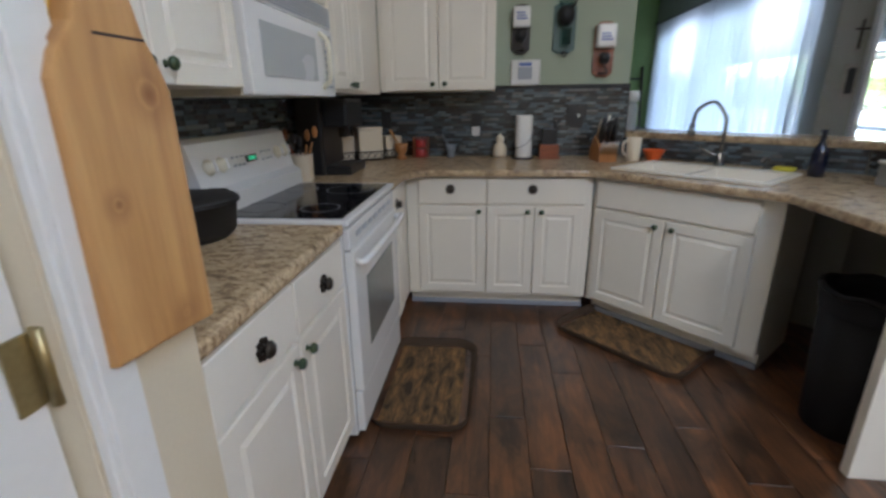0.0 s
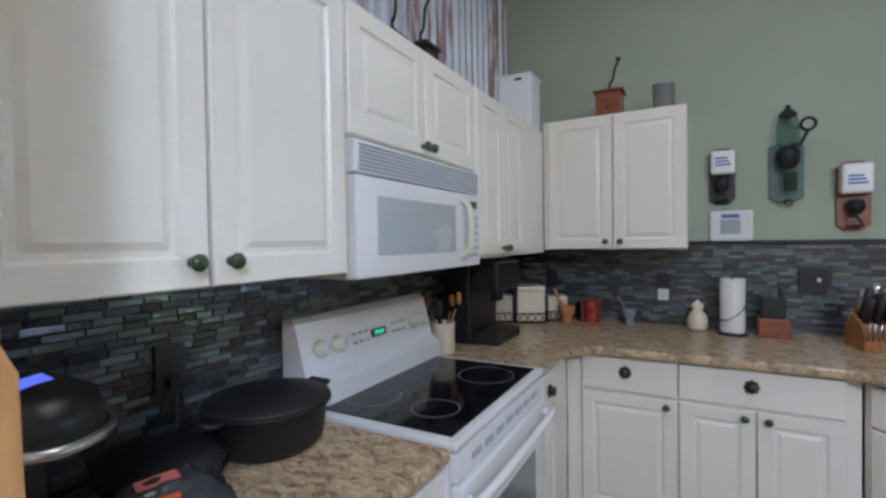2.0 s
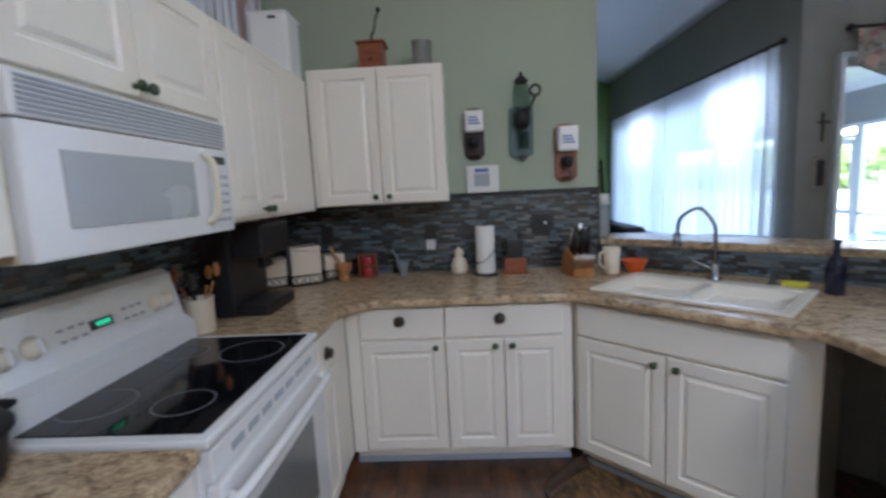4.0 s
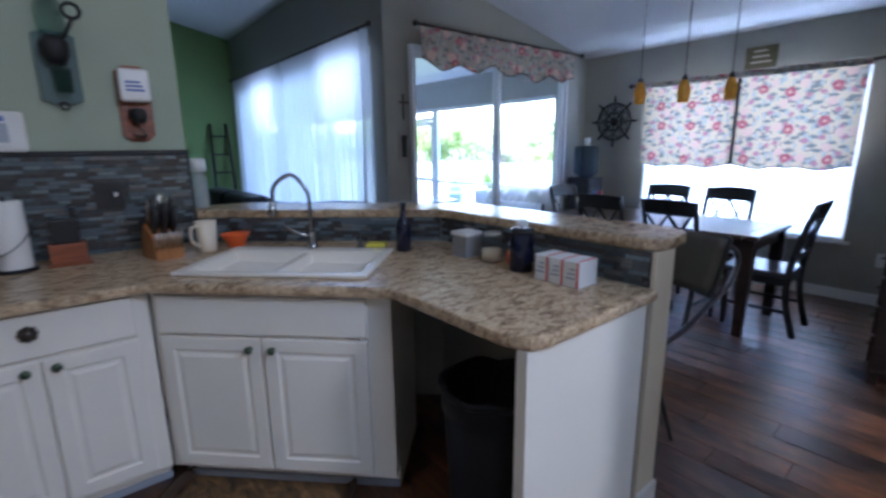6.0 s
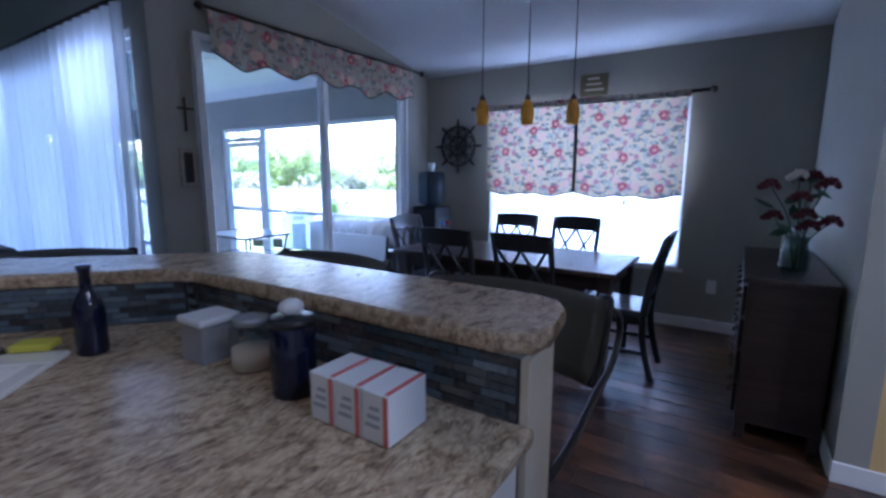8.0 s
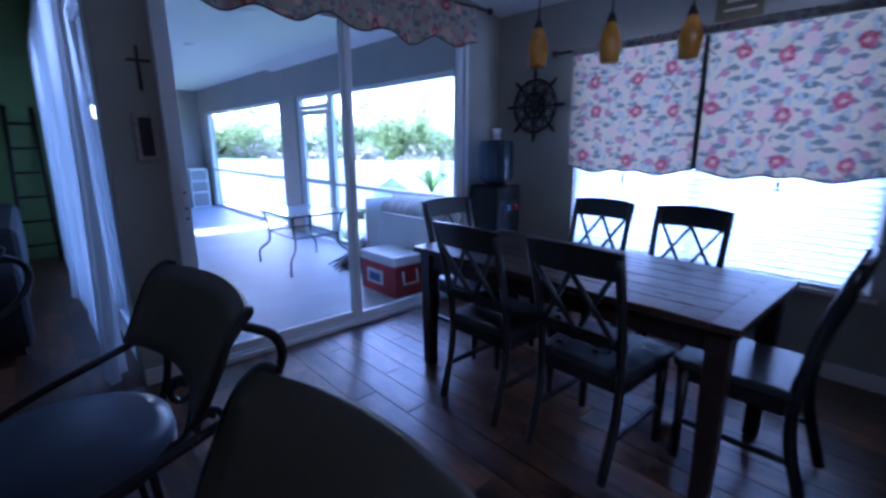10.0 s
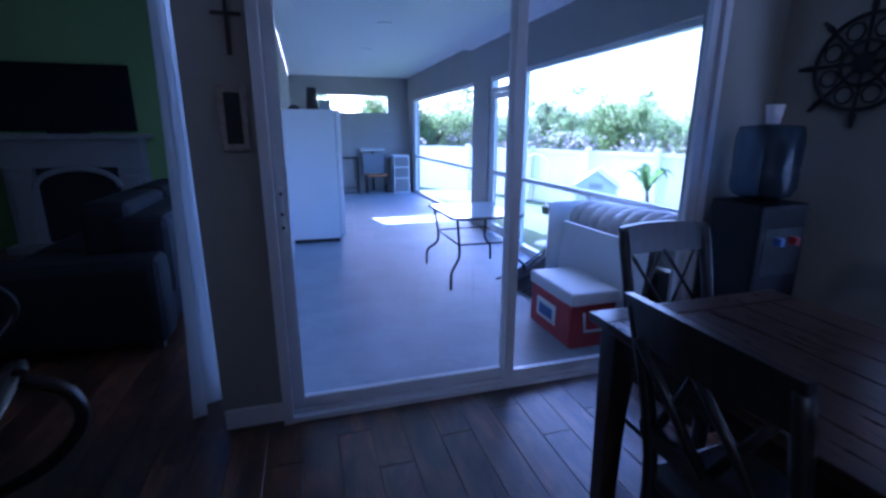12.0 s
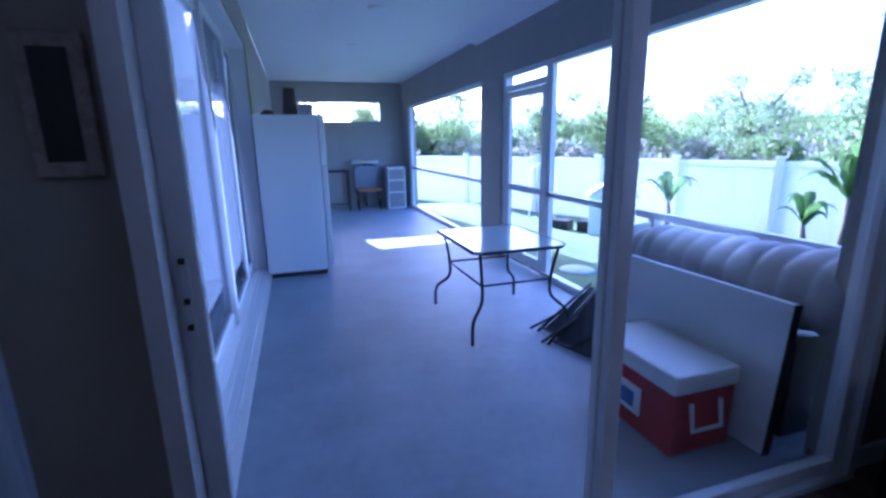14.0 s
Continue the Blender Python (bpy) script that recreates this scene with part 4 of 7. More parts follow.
for i in range(33):
    z = 0.56 + i * 0.043
    part("slat", boxes((-0.024, 2.257, -0.0012, 0.024, 4.135, 0.0012), m=pose(7.075, 0, z, 0, 62, 0)), M_blind, bl)
part("bottom_rail", boxes((7.06, 2.257, 0.534, 7.095, 4.135, 0.556), bevel=0.003), M_trim, bl)
for y in (2.6, 3.2, 3.8):
    part("ladder_cord", boxes((7.05, y, 0.55, 7.0515, y + 0.004, 2.0)), M_trim, bl)


def scallop(y):
    """Lower edge of the shades, with a point in the middle of each."""
    u = (y - 2.25) / 0.95 % 1.0
    return 1.175 + 0.022 * math.cos(4 * math.pi * u) - 0.03 * math.exp(-((u - 0.5) / 0.07) ** 2)


def cloth(axis_pts, z_top, bottom, depth, waves, material_name=None):
    """A hanging cloth between two points, with soft folds; bottom(s) gives its lower edge."""
    (xa, ya), (xb, yb) = axis_pts
    n, k = 120, 10
    dx, dy = xb - xa, yb - ya
    ln = math.hypot(dx, dy)
    nx, ny = -dy / ln, dx / ln
    bm = bmesh.new()
    grid = []
    for i in range(n + 1):
        s = i / n
        lo = bottom(s)
        col = []
        for j in range(k + 1):
            v = j / k
            off = depth * math.sin(waves * 2 * math.pi * s + 1.3 * math.sin(5 * s)) * (0.35 + 0.65 * v)
            col.append(bm.verts.new((xa + dx * s + nx * off, ya + dy * s + ny * off, z_top + (lo - z_top) * v)))
        grid.append(col)
    for a, b in zip(grid, grid[1:]):
        for j in range(k):
            f = bm.faces.new((a[j], b[j], b[j + 1], a[j + 1]))
            f.smooth = True
    return bm


M_edge = paint("dark_braid", (0.05, 0.035, 0.03), 0.8, vary=0.2)
sh = thing("floral_blind", "floral print cloth shade in two panels with scalloped hem", "curtain")
for ya, yb in ((2.255, 3.185), (3.205, 4.14)):
    p = part("panel", cloth(((6.985, ya), (6.985, yb)), 2.035, lambda s, a=ya, b=yb: scallop(a + (b - a) * s), 0.006, 2.5), M_floral, sh)
    mid = (ya + yb) / 2
    part("hem", tube([(6.984, ya + (yb - ya) * i / 60, scallop(ya + (yb - ya) * i / 60)) for i in range(61)], 0.006, 5), M_edge, p, "dark braided hem")
    part("tassel", tube([(6.984, mid, 1.15), (6.984, mid, 1.12), (6.984, mid, 1.06)], [0.004, 0.010, 0.004], 8), M_edge, p, "dark tassel")
part("centre_tie", boxes((6.975, 3.180, 1.20, 6.982, 3.210, 2.03)), M_edge, sh, "dark centre ribbon")
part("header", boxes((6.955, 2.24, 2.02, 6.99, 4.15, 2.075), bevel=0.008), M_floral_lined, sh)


def rod(a, b, wall_dir, label):
    top = thing("curtain_rod", label, "curtain rod")
    part("pole", tube([a, b], 0.012, 10), M_bronze, top)
    for e, o in ((a, b), (b, a)):
        d = (Vector(e) - Vector(o)).normalized()
        part("finial", ball(0.028, Vector(e) + d * 0.02), M_bronze, top)
    for t in (0.06, 0.94):
        p = Vector(a).lerp(Vector(b), t)
        part("bracket", tube([p, p + Vector(wall_dir)], 0.008, 8), M_bronze, top)


rod((6.99, 2.10, 2.06), (6.99, 4.30, 2.06), (0.09, 0, 0), "dark metal curtain rod with ball finials over the dining window")

# sliding door to the lanai
sd = structure("door_slider", boxes((4.328, 4.995, 0.0, 4.372, 5.12, 2.30), (6.62, 5.0, 0.0, 6.66, 5.12, 2.30), (4.372, 5.0, 2.26, 6.62, 5.12, 2.30), (4.372, 5.0, 0.0, 6.62, 5.12, 0.028), (4.372, 5.03, 0.028, 6.62, 5.042, 0.045), (4.372, 5.08, 0.028, 6.62, 5.092, 0.045)), M_frame, "white aluminium sliding glass door")
for name, x0, x1, y in (("panel_fixed", 4.372, 5.53, 5.09), ("panel_sliding", 5.475, 6.62, 5.045)):
    pn = part(name, boxes((x0, y - 0.018, 0.035, x0 + 0.055, y + 0.018, 2.26), (x1 - 0.055, y - 0.018, 0.035, x1, y + 0.018, 2.26), (x0 + 0.055, y - 0.018, 0.035, x1 - 0.055, y + 0.018, 0.088), (x0 + 0.055, y - 0.018, 2.20, x1 - 0.055, y + 0.018, 2.26), bevel=0.003, seg=1), M_frame, sd)
    g = part("pane", boxes((x0 + 0.055, y - 0.003, 0.088, x1 - 0.055, y + 0.003, 2.20)), M_glass, pn)
    g.visible_shadow = False
lh = part("latch", boxes((4.388, 5.060, 0.92, 4.408, 5.071, 1.12), bevel=0.003), M_frame, sd, "white door latch")
for z in (0.94, 1.0, 1.09):
    part("latch_hook", boxes((4.391, 5.050, z, 4.404, 5.0595, z + 0.014), bevel=0.002, seg=1), M_bronze, lh)
sd.matrix_basis = Matrix.Translation((-0.015, -0.055, 0))
va = thing("valance", "floral print valance with scalloped lower edge", "curtain")


def val_edge(s):
    return 2.15 + 0.035 * math.cos(10 * math.pi * s) + 0.02 * math.cos(4 * math.pi * s + 1)


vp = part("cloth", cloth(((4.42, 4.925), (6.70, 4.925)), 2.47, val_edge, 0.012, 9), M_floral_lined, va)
part("hem", tube([(4.42 + 2.28 * i / 120, 4.922 + 0.012 * math.sin(18 * math.pi * i / 120 + 1.3 * math.sin(5 * i / 120)), val_edge(i / 120)) for i in range(121)], 0.006, 5), M_edge, vp, "dark braided hem")
rod((4.38, 4.93, 2.47), (6.86, 4.93, 2.47), (0, 0.06, 0), "dark metal curtain rod over the sliding door")

# sheer curtain on the living room glass wall
cu = thing("sheer_curtain", "long white sheer curtain on the living room glass wall", "curtain")


def long_sheer(ya, yb, x, folds, seed):
    bm = bmesh.new()
    rnd = random.Random(seed)
    ph = [rnd.uniform(0, 6.28) for _ in range(4)]
    n, k = 260, 14
    grid = []
    for i in range(n + 1):
        s = i / n
        col = []
        for j in range(k + 1):
            v = j / k
            o = 0.028 * math.sin(folds * 6.28 * s + ph[0] + 0.8 * math.sin(9 * s + ph[1])) + 0.015 * math.sin(folds * 2.3 * 6.28 * s + ph[2]) * v
            col.append(bm.verts.new((x + o * (0.6 + 0.5 * v) - 0.05 * v * v * (s < 0.06), ya + (yb - ya) * s, 2.41 - 2.39 * v)))
        grid.append(col)
    for a, b in zip(grid, grid[1:]):
        for j in range(k):
            f = bm.faces.new((a[j], b[j], b[j + 1], a[j + 1]))
            f.smooth = True
    return bm


part("panel", long_sheer(5.08, 7.1, 3.955, 14, 1), M_sheer, cu)
part("panel", long_sheer(7.08, 9.08, 3.955, 14, 2), M_sheer, cu)
rod((3.955, 5.06, 2.43), (3.955, 9.12, 2.43), (0.09, 0, 0), "dark metal curtain rod on the living room wall")
lg = structure("window_living", boxes((4.07, 5.2, 0, 4.23, 5.25, 2.30), (4.07, 9.1, 0, 4.23, 9.15, 2.30), (4.07, 5.25, 2.25, 4.23, 9.1, 2.30), (4.07, 5.25, 0, 4.23, 9.1, 0.03)), M_frame, "white framed sliding glass doors of the living room")
for i, (ya, yb, x) in enumerate(((5.25, 6.24, 4.110), (6.18, 7.50, 4.085), (7.44, 8.40, 4.110), (8.34, 9.1, 4.085))):
    pn = part("panel", boxes((x - 0.018, ya, 0.035, x + 0.018, ya + 0.06, 2.25), (x - 0.018, yb - 0.06, 0.035, x + 0.018, yb, 2.25), (x - 0.018, ya + 0.06, 0.035, x + 0.018, yb - 0.06, 0.13), (x - 0.018, ya + 0.06, 2.18, x + 0.018, yb - 0.06, 2.25), bevel=0.003, seg=1), M_frame, lg)
    g = part("pane", boxes((x - 0.003, ya + 0.06, 0.13, x + 0.003, yb - 0.06, 2.18)), M_darkpane, pn)
    g.visible_shadow = False

# ---- lanai ----
structure("wall_lanai_east", boxes((6.9, 5.14, 2.06, 7.05, 14.15, 2.56), (6.9, 8.90, -0.25, 7.05, 9.50, 2.06), (6.9, 13.45, -0.25, 7.05, 14.15, 2.06), (6.66, 5.131, -0.03, 7.05, 5.145, 2.56)), M_stucco, "grey stucco lanai wall with screened openings")
lb = bmesh.new()
for b in ((4.12, 14.0, -0.25, 6.9, 14.15, 1.78), (4.12, 14.0, 2.16, 6.9, 14.15, 2.56), (4.12, 14.0, 1.78, 4.76, 14.15, 2.16), (6.42, 14.0, 1.78, 6.9, 14.15, 2.16)):
    add_box(lb, *b)
structure("wall_lanai_north", lb, M_stucco, "grey stucco lanai end wall with a high window slot")
sf = thing("screen_frame", "white aluminium screen frame with a rail along the lanai", "screen frame")
for y0, y1 in ((9.50, 13.45), (5.15, 7.90)):
    part("sill", boxes((6.93, y0, -0.05, 7.0, y1, 0.03)), M_frame, sf)
    part("head", boxes((6.93, y0, 2.01, 7.0, y1, 2.06)), M_frame, sf)
    part("rail", boxes((6.935, y0, 0.79, 6.985, y1, 0.84), bevel=0.003), M_frame, sf)
for y in (9.50, 13.40, 7.85, 5.15, 6.45):
    top = 2.01 if y != 6.45 else 0.79
    part("post", boxes((6.935, y, 0.03, 6.985, y + 0.05, top)), M_frame, sf)
dr = thing("screen_door", "white screen door with transom in the lanai frame", "door")
part("jamb", boxes((6.93, 8.84, -0.03, 7.0, 8.90, 2.06)), M_frame, dr)
part("jamb", boxes((6.93, 7.90, -0.03, 7.0, 7.96, 2.06)), M_frame, dr)
part("transom", boxes((6.935, 7.96, 1.86, 6.985, 8.84, 1.92), (6.935, 7.96, 2.01, 6.985, 8.84, 2.06)), M_frame, dr)
part("leaf", boxes((6.94, 7.97, 0.0, 6.975, 8.04, 1.85), (6.94, 8.76, 0.0, 6.975, 8.83, 1.85), (6.94, 8.04, 0.0, 6.975, 8.76, 0.12), (6.94, 8.04, 1.78, 6.975, 8.76, 1.85), (6.94, 8.04, 0.79, 6.975, 8.76, 0.86), bevel=0.003, seg=1), M_frame, dr)

fr = thing("refrigerator", "old white top-freezer refrigerator against the lanai wall", "refrigerator")
M_fridge = paint("fridge_enamel", (0.78, 0.79, 0.80), 0.3, vary=0.03, fine=200, bump=0.05)
part("body", boxes((4.262, 8.84, 0.02, 4.87, 9.52, 1.62), bevel=0.012), M_fridge, fr)
part("freezer_door", boxes((4.875, 8.84, 1.12, 4.935, 9.52, 1.62), bevel=0.012), M_fridge, fr)
part("fridge_door", boxes((4.875, 8.84, 0.06, 4.935, 9.52, 1.11), bevel=0.012), M_fridge, fr)
part("plinth", boxes((4.30, 8.87, -0.03, 4.86, 9.49, 0.02)), M_black, fr)

M_patio = clear("table_glass", (0.86, 0.92, 0.93), 0.05)
M_ptop = paint("frosted_table_glass", (0.50, 0.53, 0.53), 0.12, vary=0.05)
pt = thing("patio_table", "square glass-topped patio table on dark metal legs", "table")
part("glass_top", prism([(5.74, 6.64), (6.36, 6.64), (6.40, 6.68), (6.40, 7.50), (6.36, 7.54), (5.74, 7.54), (5.70, 7.50), (5.70, 6.68)], 0.612, 0.620), M_ptop, pt, "pale glass top")
part("rim", tube([(5.70, 6.70, 0.612), (5.76, 6.64, 0.612), (6.34, 6.64, 0.612), (6.40, 6.70, 0.612), (6.40, 7.48, 0.612), (6.34, 7.54, 0.612), (5.76, 7.54, 0.612), (5.70, 7.48, 0.612)], 0.012, 8, closed=True), M_iron, pt)
for sx in (-1, 1):
    for sy in (-1, 1):
        cx, cy = 6.05, 7.09
        part("leg", tube(curve_pts([(cx + sx * 0.30, cy + sy * 0.40, 0.61), (cx + sx * 0.27, cy + sy * 0.36, 0.40), (cx + sx * 0.27, cy + sy * 0.36, 0.24), (cx + sx * 0.36, cy + sy * 0.43, 0.13), (cx + sx * 0.37, cy + sy * 0.44, -0.03)], 5), 0.012, 8), M_iron, pt)
for z in (0.36,):
    part("stretcher", tube([(5.78, 6.73, z), (6.32, 6.73, z), (6.32, 7.45, z), (5.78, 7.45, z)], 0.008, 6, closed=True), M_iron, pt)

M_red = paint("red_plastic", (0.33, 0.018, 0.018), 0.4, vary=0.1, fine=120)
M_plaswhite = paint("white_plastic", (0.72, 0.72, 0.70), 0.4, vary=0.05)
co = thing("cooler", "red cooler with white lid on the lanai floor", "cooler")
part("body", boxes((6.01, 5.21, -0.03, 6.35, 5.77, 0.27), bevel=0.02), M_red, co)
part("lid", boxes((6.0, 5.20, 0.27, 6.36, 5.78, 0.36), bevel=0.02), M_plaswhite, co, "white lid")
part("label_plate", boxes((6.004, 5.40, 0.06, 6.0095, 5.66, 0.20)), M_plaswhite, co, "white and blue label")
part("label_print", boxes((6.002, 5.44, 0.085, 6.0037, 5.62, 0.165)), paint("label_blue", (0.07, 0.12, 0.32), 0.5), co, "blue printed label")
part("handle", tube([(6.10, 5.205, 0.22), (6.10, 5.185, 0.10), (6.26, 5.185, 0.10), (6.26, 5.205, 0.22)], 0.010, 8), M_plaswhite, co)
co.matrix_basis = Matrix.Translation((0.06, 0.09, 0))

# ---- outdoors ----
M_grass = paint("lawn", (0.085, 0.125, 0.035), 0.95, vary=0.35, scale=1.2, fine=45, bump=0.6)
M_vinyl = sheer("white_vinyl", (0.88, 0.87, 0.84), 0.0, 0.35)
FTOP = 0.88


def ground_z(x, y):
    """The lawn falls away from the slab, then runs level."""
    d = min(1.0, max(0.0, x - 7.1, y - 14.2, -x - 4.0) / 4.0)
    return -0.12 - 0.5 * d * d * (3 - 2 * d)


def ground_sheet():
    bm = bmesh.new()
    near = [4 + 0.5 * i for i in range(33)]
    xs = [-900, -200, -60, -20, -5] + near + [22, 26, 32, 45, 70, 120, 300, 900]
    ys = [-900, -200, -60, -20, -5, 0] + [2 + 0.5 * i for i in range(45)] + [26, 30, 38, 50, 75, 130, 300, 900]
    grid = [[bm.verts.new((x, y, ground_z(x, y) + (0.03 * noise.noise((x * 0.6, y * 0.6, 0)) if 7.3 < x < 60 else 0))) for y in ys] for x in xs]
    for a, b in zip(grid, grid[1:]):
        for j in range(len(ys) - 1):
            f = bm.faces.new((a[j], b[j], b[j + 1], a[j + 1]))
            f.smooth = True
    return bm


gr = structure("ground", ground_sheet(), M_grass, "sunlit lawn and field to the horizon")

# ---- kitchen: door, wall pieces ----
M_brass = paint("worn_brass", (0.38, 0.30, 0.14), 0.4, 0.8, vary=0.25, fine=120)
M_boardwood = wood("pine_board", (0.36, 0.165, 0.05), (0.62, 0.36, 0.135), 0.5, axis=2, scale=3.2)
bt = M_boardwood.node_tree
bp = bt.nodes["Principled BSDF"]
grain = bp.inputs["Base Color"].links[0].from_socket
soft = nd(bt, "ShaderNodeTexNoise", Scale=9.0, Detail=3.0)
bt.links.new(coords(bt, (1, 1, 0.5)), soft.inputs["Vector"])
for centre, size in (((0.906, 1.262, 1.315), 1.0), ((0.906, 1.250, 1.012), 0.8), ((0.906, 1.175, 1.19), 0.5)):
    away = bt.nodes.new("ShaderNodeVectorMath")
    away.operation = "DISTANCE"
    away.inputs[1].default_value = centre
    bt.links.new(coords(bt), away.inputs[0])
    wob = bt.nodes.new("ShaderNodeMath")
    wob.operation = "MULTIPLY_ADD"
    wob.inputs[1].default_value = 0.035
    bt.links.new(soft.outputs["Fac"], wob.inputs[0])
    bt.links.new(away.outputs["Value"], wob.inputs[2])
    k = 0.0175
    knot = ramp(bt, wob.outputs[0], (k, (0.8, 0.8, 0.8)), (k + 0.009 * size, (0.5, 0.5, 0.5)), (k + 0.013 * size, (0.1, 0.1, 0.1)), (k + 0.019 * size, (0.38, 0.38, 0.38)), (k + 0.05 * size, (0, 0, 0)))
    grain = mixc(bt, knot, grain, (0.20, 0.065, 0.02))
bt.links.new(grain, bp.inputs["Base Color"])
M_yellow = paint("yellow_paint_edge", (0.72, 0.46, 0.05), 0.5, vary=0.12)
M_creamware = paint("cream_ceramic", (0.70, 0.62, 0.48), 0.3, vary=0.06)
M_oak = wood("honey_wood", (0.24, 0.09, 0.025), (0.50, 0.23, 0.07), 0.4, axis=2, scale=9)
M_redbrown = wood("red_brown_wood", (0.13, 0.035, 0.015), (0.32, 0.10, 0.04), 0.35, axis=0, scale=9)
M_redtin = paint("red_tin", (0.34, 0.03, 0.03), 0.35, vary=0.1)
M_greystone = paint("grey_stone", (0.20, 0.22, 0.25), 0.5, vary=0.15, fine=120, bump=0.3)
M_paper = paint("white_paper", (0.78, 0.77, 0.74), 0.9, vary=0.03, fine=200, bump=0.3)
M_orange = paint("orange_plastic", (0.75, 0.13, 0.02), 0.35, vary=0.06)
M_cobalt = paint("cobalt_glass", (0.005, 0.007, 0.024), 0.08, vary=0.1)
M_blueprint = paint("blue_print", (0.10, 0.16, 0.42), 0.5, vary=0.1)
M_jar = clear("clear_jar", (0.93, 0.95, 0.95), 0.02)
M_plastic = sheer("milky_plastic", (0.62, 0.63, 0.64), 0.5, 0.4)
M_tin = paint("galvanised_tin", (0.40, 0.41, 0.42), 0.35, 0.8, vary=0.2, fine=40)
M_mat = wood("woven_mat", (0.05, 0.028, 0.011), (0.21, 0.13, 0.052), 0.9, axis=1, scale=20, mottle=0.8)
M_matedge = paint("mat_binding", (0.055, 0.033, 0.018), 0.9, vary=0.15, fine=160, bump=0.4)
M_screen = glow("blue_display", (0.16, 0.2, 0.8), 0.03)
M_teal = paint("dark_green_board", (0.10, 0.15, 0.14), 0.55, vary=0.15)
M_glassgreen = clear("old_green_glass", (0.72, 0.80, 0.78), 0.05)
M_foil = paint("crinkled_bag", (0.05, 0.05, 0.055), 0.25, 0.3, vary=0.4, scale=20, fine=60, bump=0.8)
M_salmon = paint("salmon_card", (0.62, 0.16, 0.13), 0.6, vary=0.08)

pd = structure("door_pantry", boxes((0.745, 0.285, 0.008, 0.785, 1.086, 2.045), bevel=0.003), M_trim, "white panel pantry door, closed")
for z0, z1 in ((0.12, 0.92), (1.02, 1.93)):
    part("door_panel", ring_panel(0.40, z0, 0.97, z1, -0.002, 0.003, ((0.02, 0.0), (0.03, 0.006), (0.05, 0.001))), M_trim, pd).matrix_basis = pose(0.786, 0, 0, 0, 0, 90)
for z in (0.28, 1.02, 1.78):
    part("hinge", merge(boxes((0.786, 1.052, z - 0.045, 0.790, 1.088, z + 0.045)), tube([(0.797, 1.089, z - 0.05), (0.797, 1.089, z + 0.05)], 0.008, 8)), M_brass, pd, "worn brass hinge")
structure("trim_door_pantry", boxes((0.821, 1.094, 0, 0.837, 1.166, 2.12), (0.837, 1.104, 0, 0.843, 1.150, 2.11), (0.821, 0.205, 0, 0.837, 0.276, 2.12), (0.821, 0.205, 2.056, 0.837, 1.166, 2.12), bevel=0.002, seg=1), M_trim, "white door casing")
structure("trim_door_hall", boxes((5.052, 1.05, 0, 5.068, 1.13, 2.10), (5.052, 0.08, 0, 5.068, 0.15, 2.10), (5.052, 0.08, 2.03, 5.068, 1.13, 2.10)), M_trim, "white hallway door casing")
structure("door_hall", boxes((5.10, 0.155, 0.006, 5.14, 1.045, 2.026)), M_trim, "white hallway door, closed")
for nm, b in (("baseboard_south", (5.09, 1.361, 0, 7.08, 1.374, 0.10)), ("baseboard_east", (7.066, 1.375, 0, 7.079, 4.976, 0.10)), ("baseboard_slider", (6.661, 4.976, 0, 7.065, 4.989, 0.10)),
              ("baseboard_post", (4.055, 4.976, 0, 4.331, 4.989, 0.10)), ("baseboard_hall", (5.056, 1.131, 0, 5.069, 1.37, 0.10)), ("baseboard_passage", (3.15, 1.361, 0, 3.79, 1.374, 0.10))):
    structure(nm, boxes(b, bevel=0.004, seg=1), M_trim, "white baseboard")

# cutting board on the pantry wall
cb = thing("cutting_board", "large pine paddle cutting board hung on the wall end", "cutting board")
outline = [(1.170, 0.955), (1.362, 0.935), (1.356, 1.275), (1.342, 1.308), (1.324, 1.340), (1.313, 1.38), (1.310, 1.46), (1.300, 1.515), (1.274, 1.53), (1.246, 1.515), (1.237, 1.46), (1.234, 1.38), (1.220, 1.345), (1.192, 1.312), (1.180, 1.285)]
TO_X = Matrix(((0, 0, 1, 0), (1, 0, 0, 0), (0, 1, 0, 0), (0, 0, 0, 1)))
part("board", prism(outline, 0.826, 0.856, 0.005, m=TO_X), M_boardwood, cb)
part("crack_line", boxes((0.8565, 1.242, 1.333, 0.8568, 1.322, 1.3365)), M_edge, cb, "dark split across the neck")
part("hook", tube([(0.82, 1.274, 1.50), (0.87, 1.274, 1.50), (0.872, 1.274, 1.515)], 0.004, 6), M_bronze, cb)
yb = solid("round_board", lathe([(0.0, 0.0), (0.082, 0.0), (0.085, 0.002), (0.082, 0.004), (0.0, 0.004)], 40, pose(0.8215, 1.225, 1.41, 0, 90, 0)), M_yellow, "round yellow tray hung behind the cutting board", "tray")

for ob in (pd, bpy.data.objects["trim_door_pantry"]):
    ob.matrix_basis = Matrix.Translation((0.05, 0, 0))
for ob in (cb, yb):
    ob.matrix_basis = Matrix.Translation((0.05, -0.050, 0.045)) @ ob.matrix_basis


def knob_plate(name, label, x, z, w, h, material, group=""):
    top = thing(name, label, "outlet" if "outlet" in name else "switch", group)
    part("plate", boxes((x - w / 2, BY - 0.022, z - h / 2, x + w / 2, BY - 0.014, z + h / 2), bevel=0.003), material, top)
    for dz in (-0.02, 0.02):
        part("socket", boxes((x - 0.015, BY - 0.0245, z + dz - 0.013, x + 0.015, BY - 0.0222, z + dz + 0.013), bevel=0.002, seg=1), material, top)
    return top


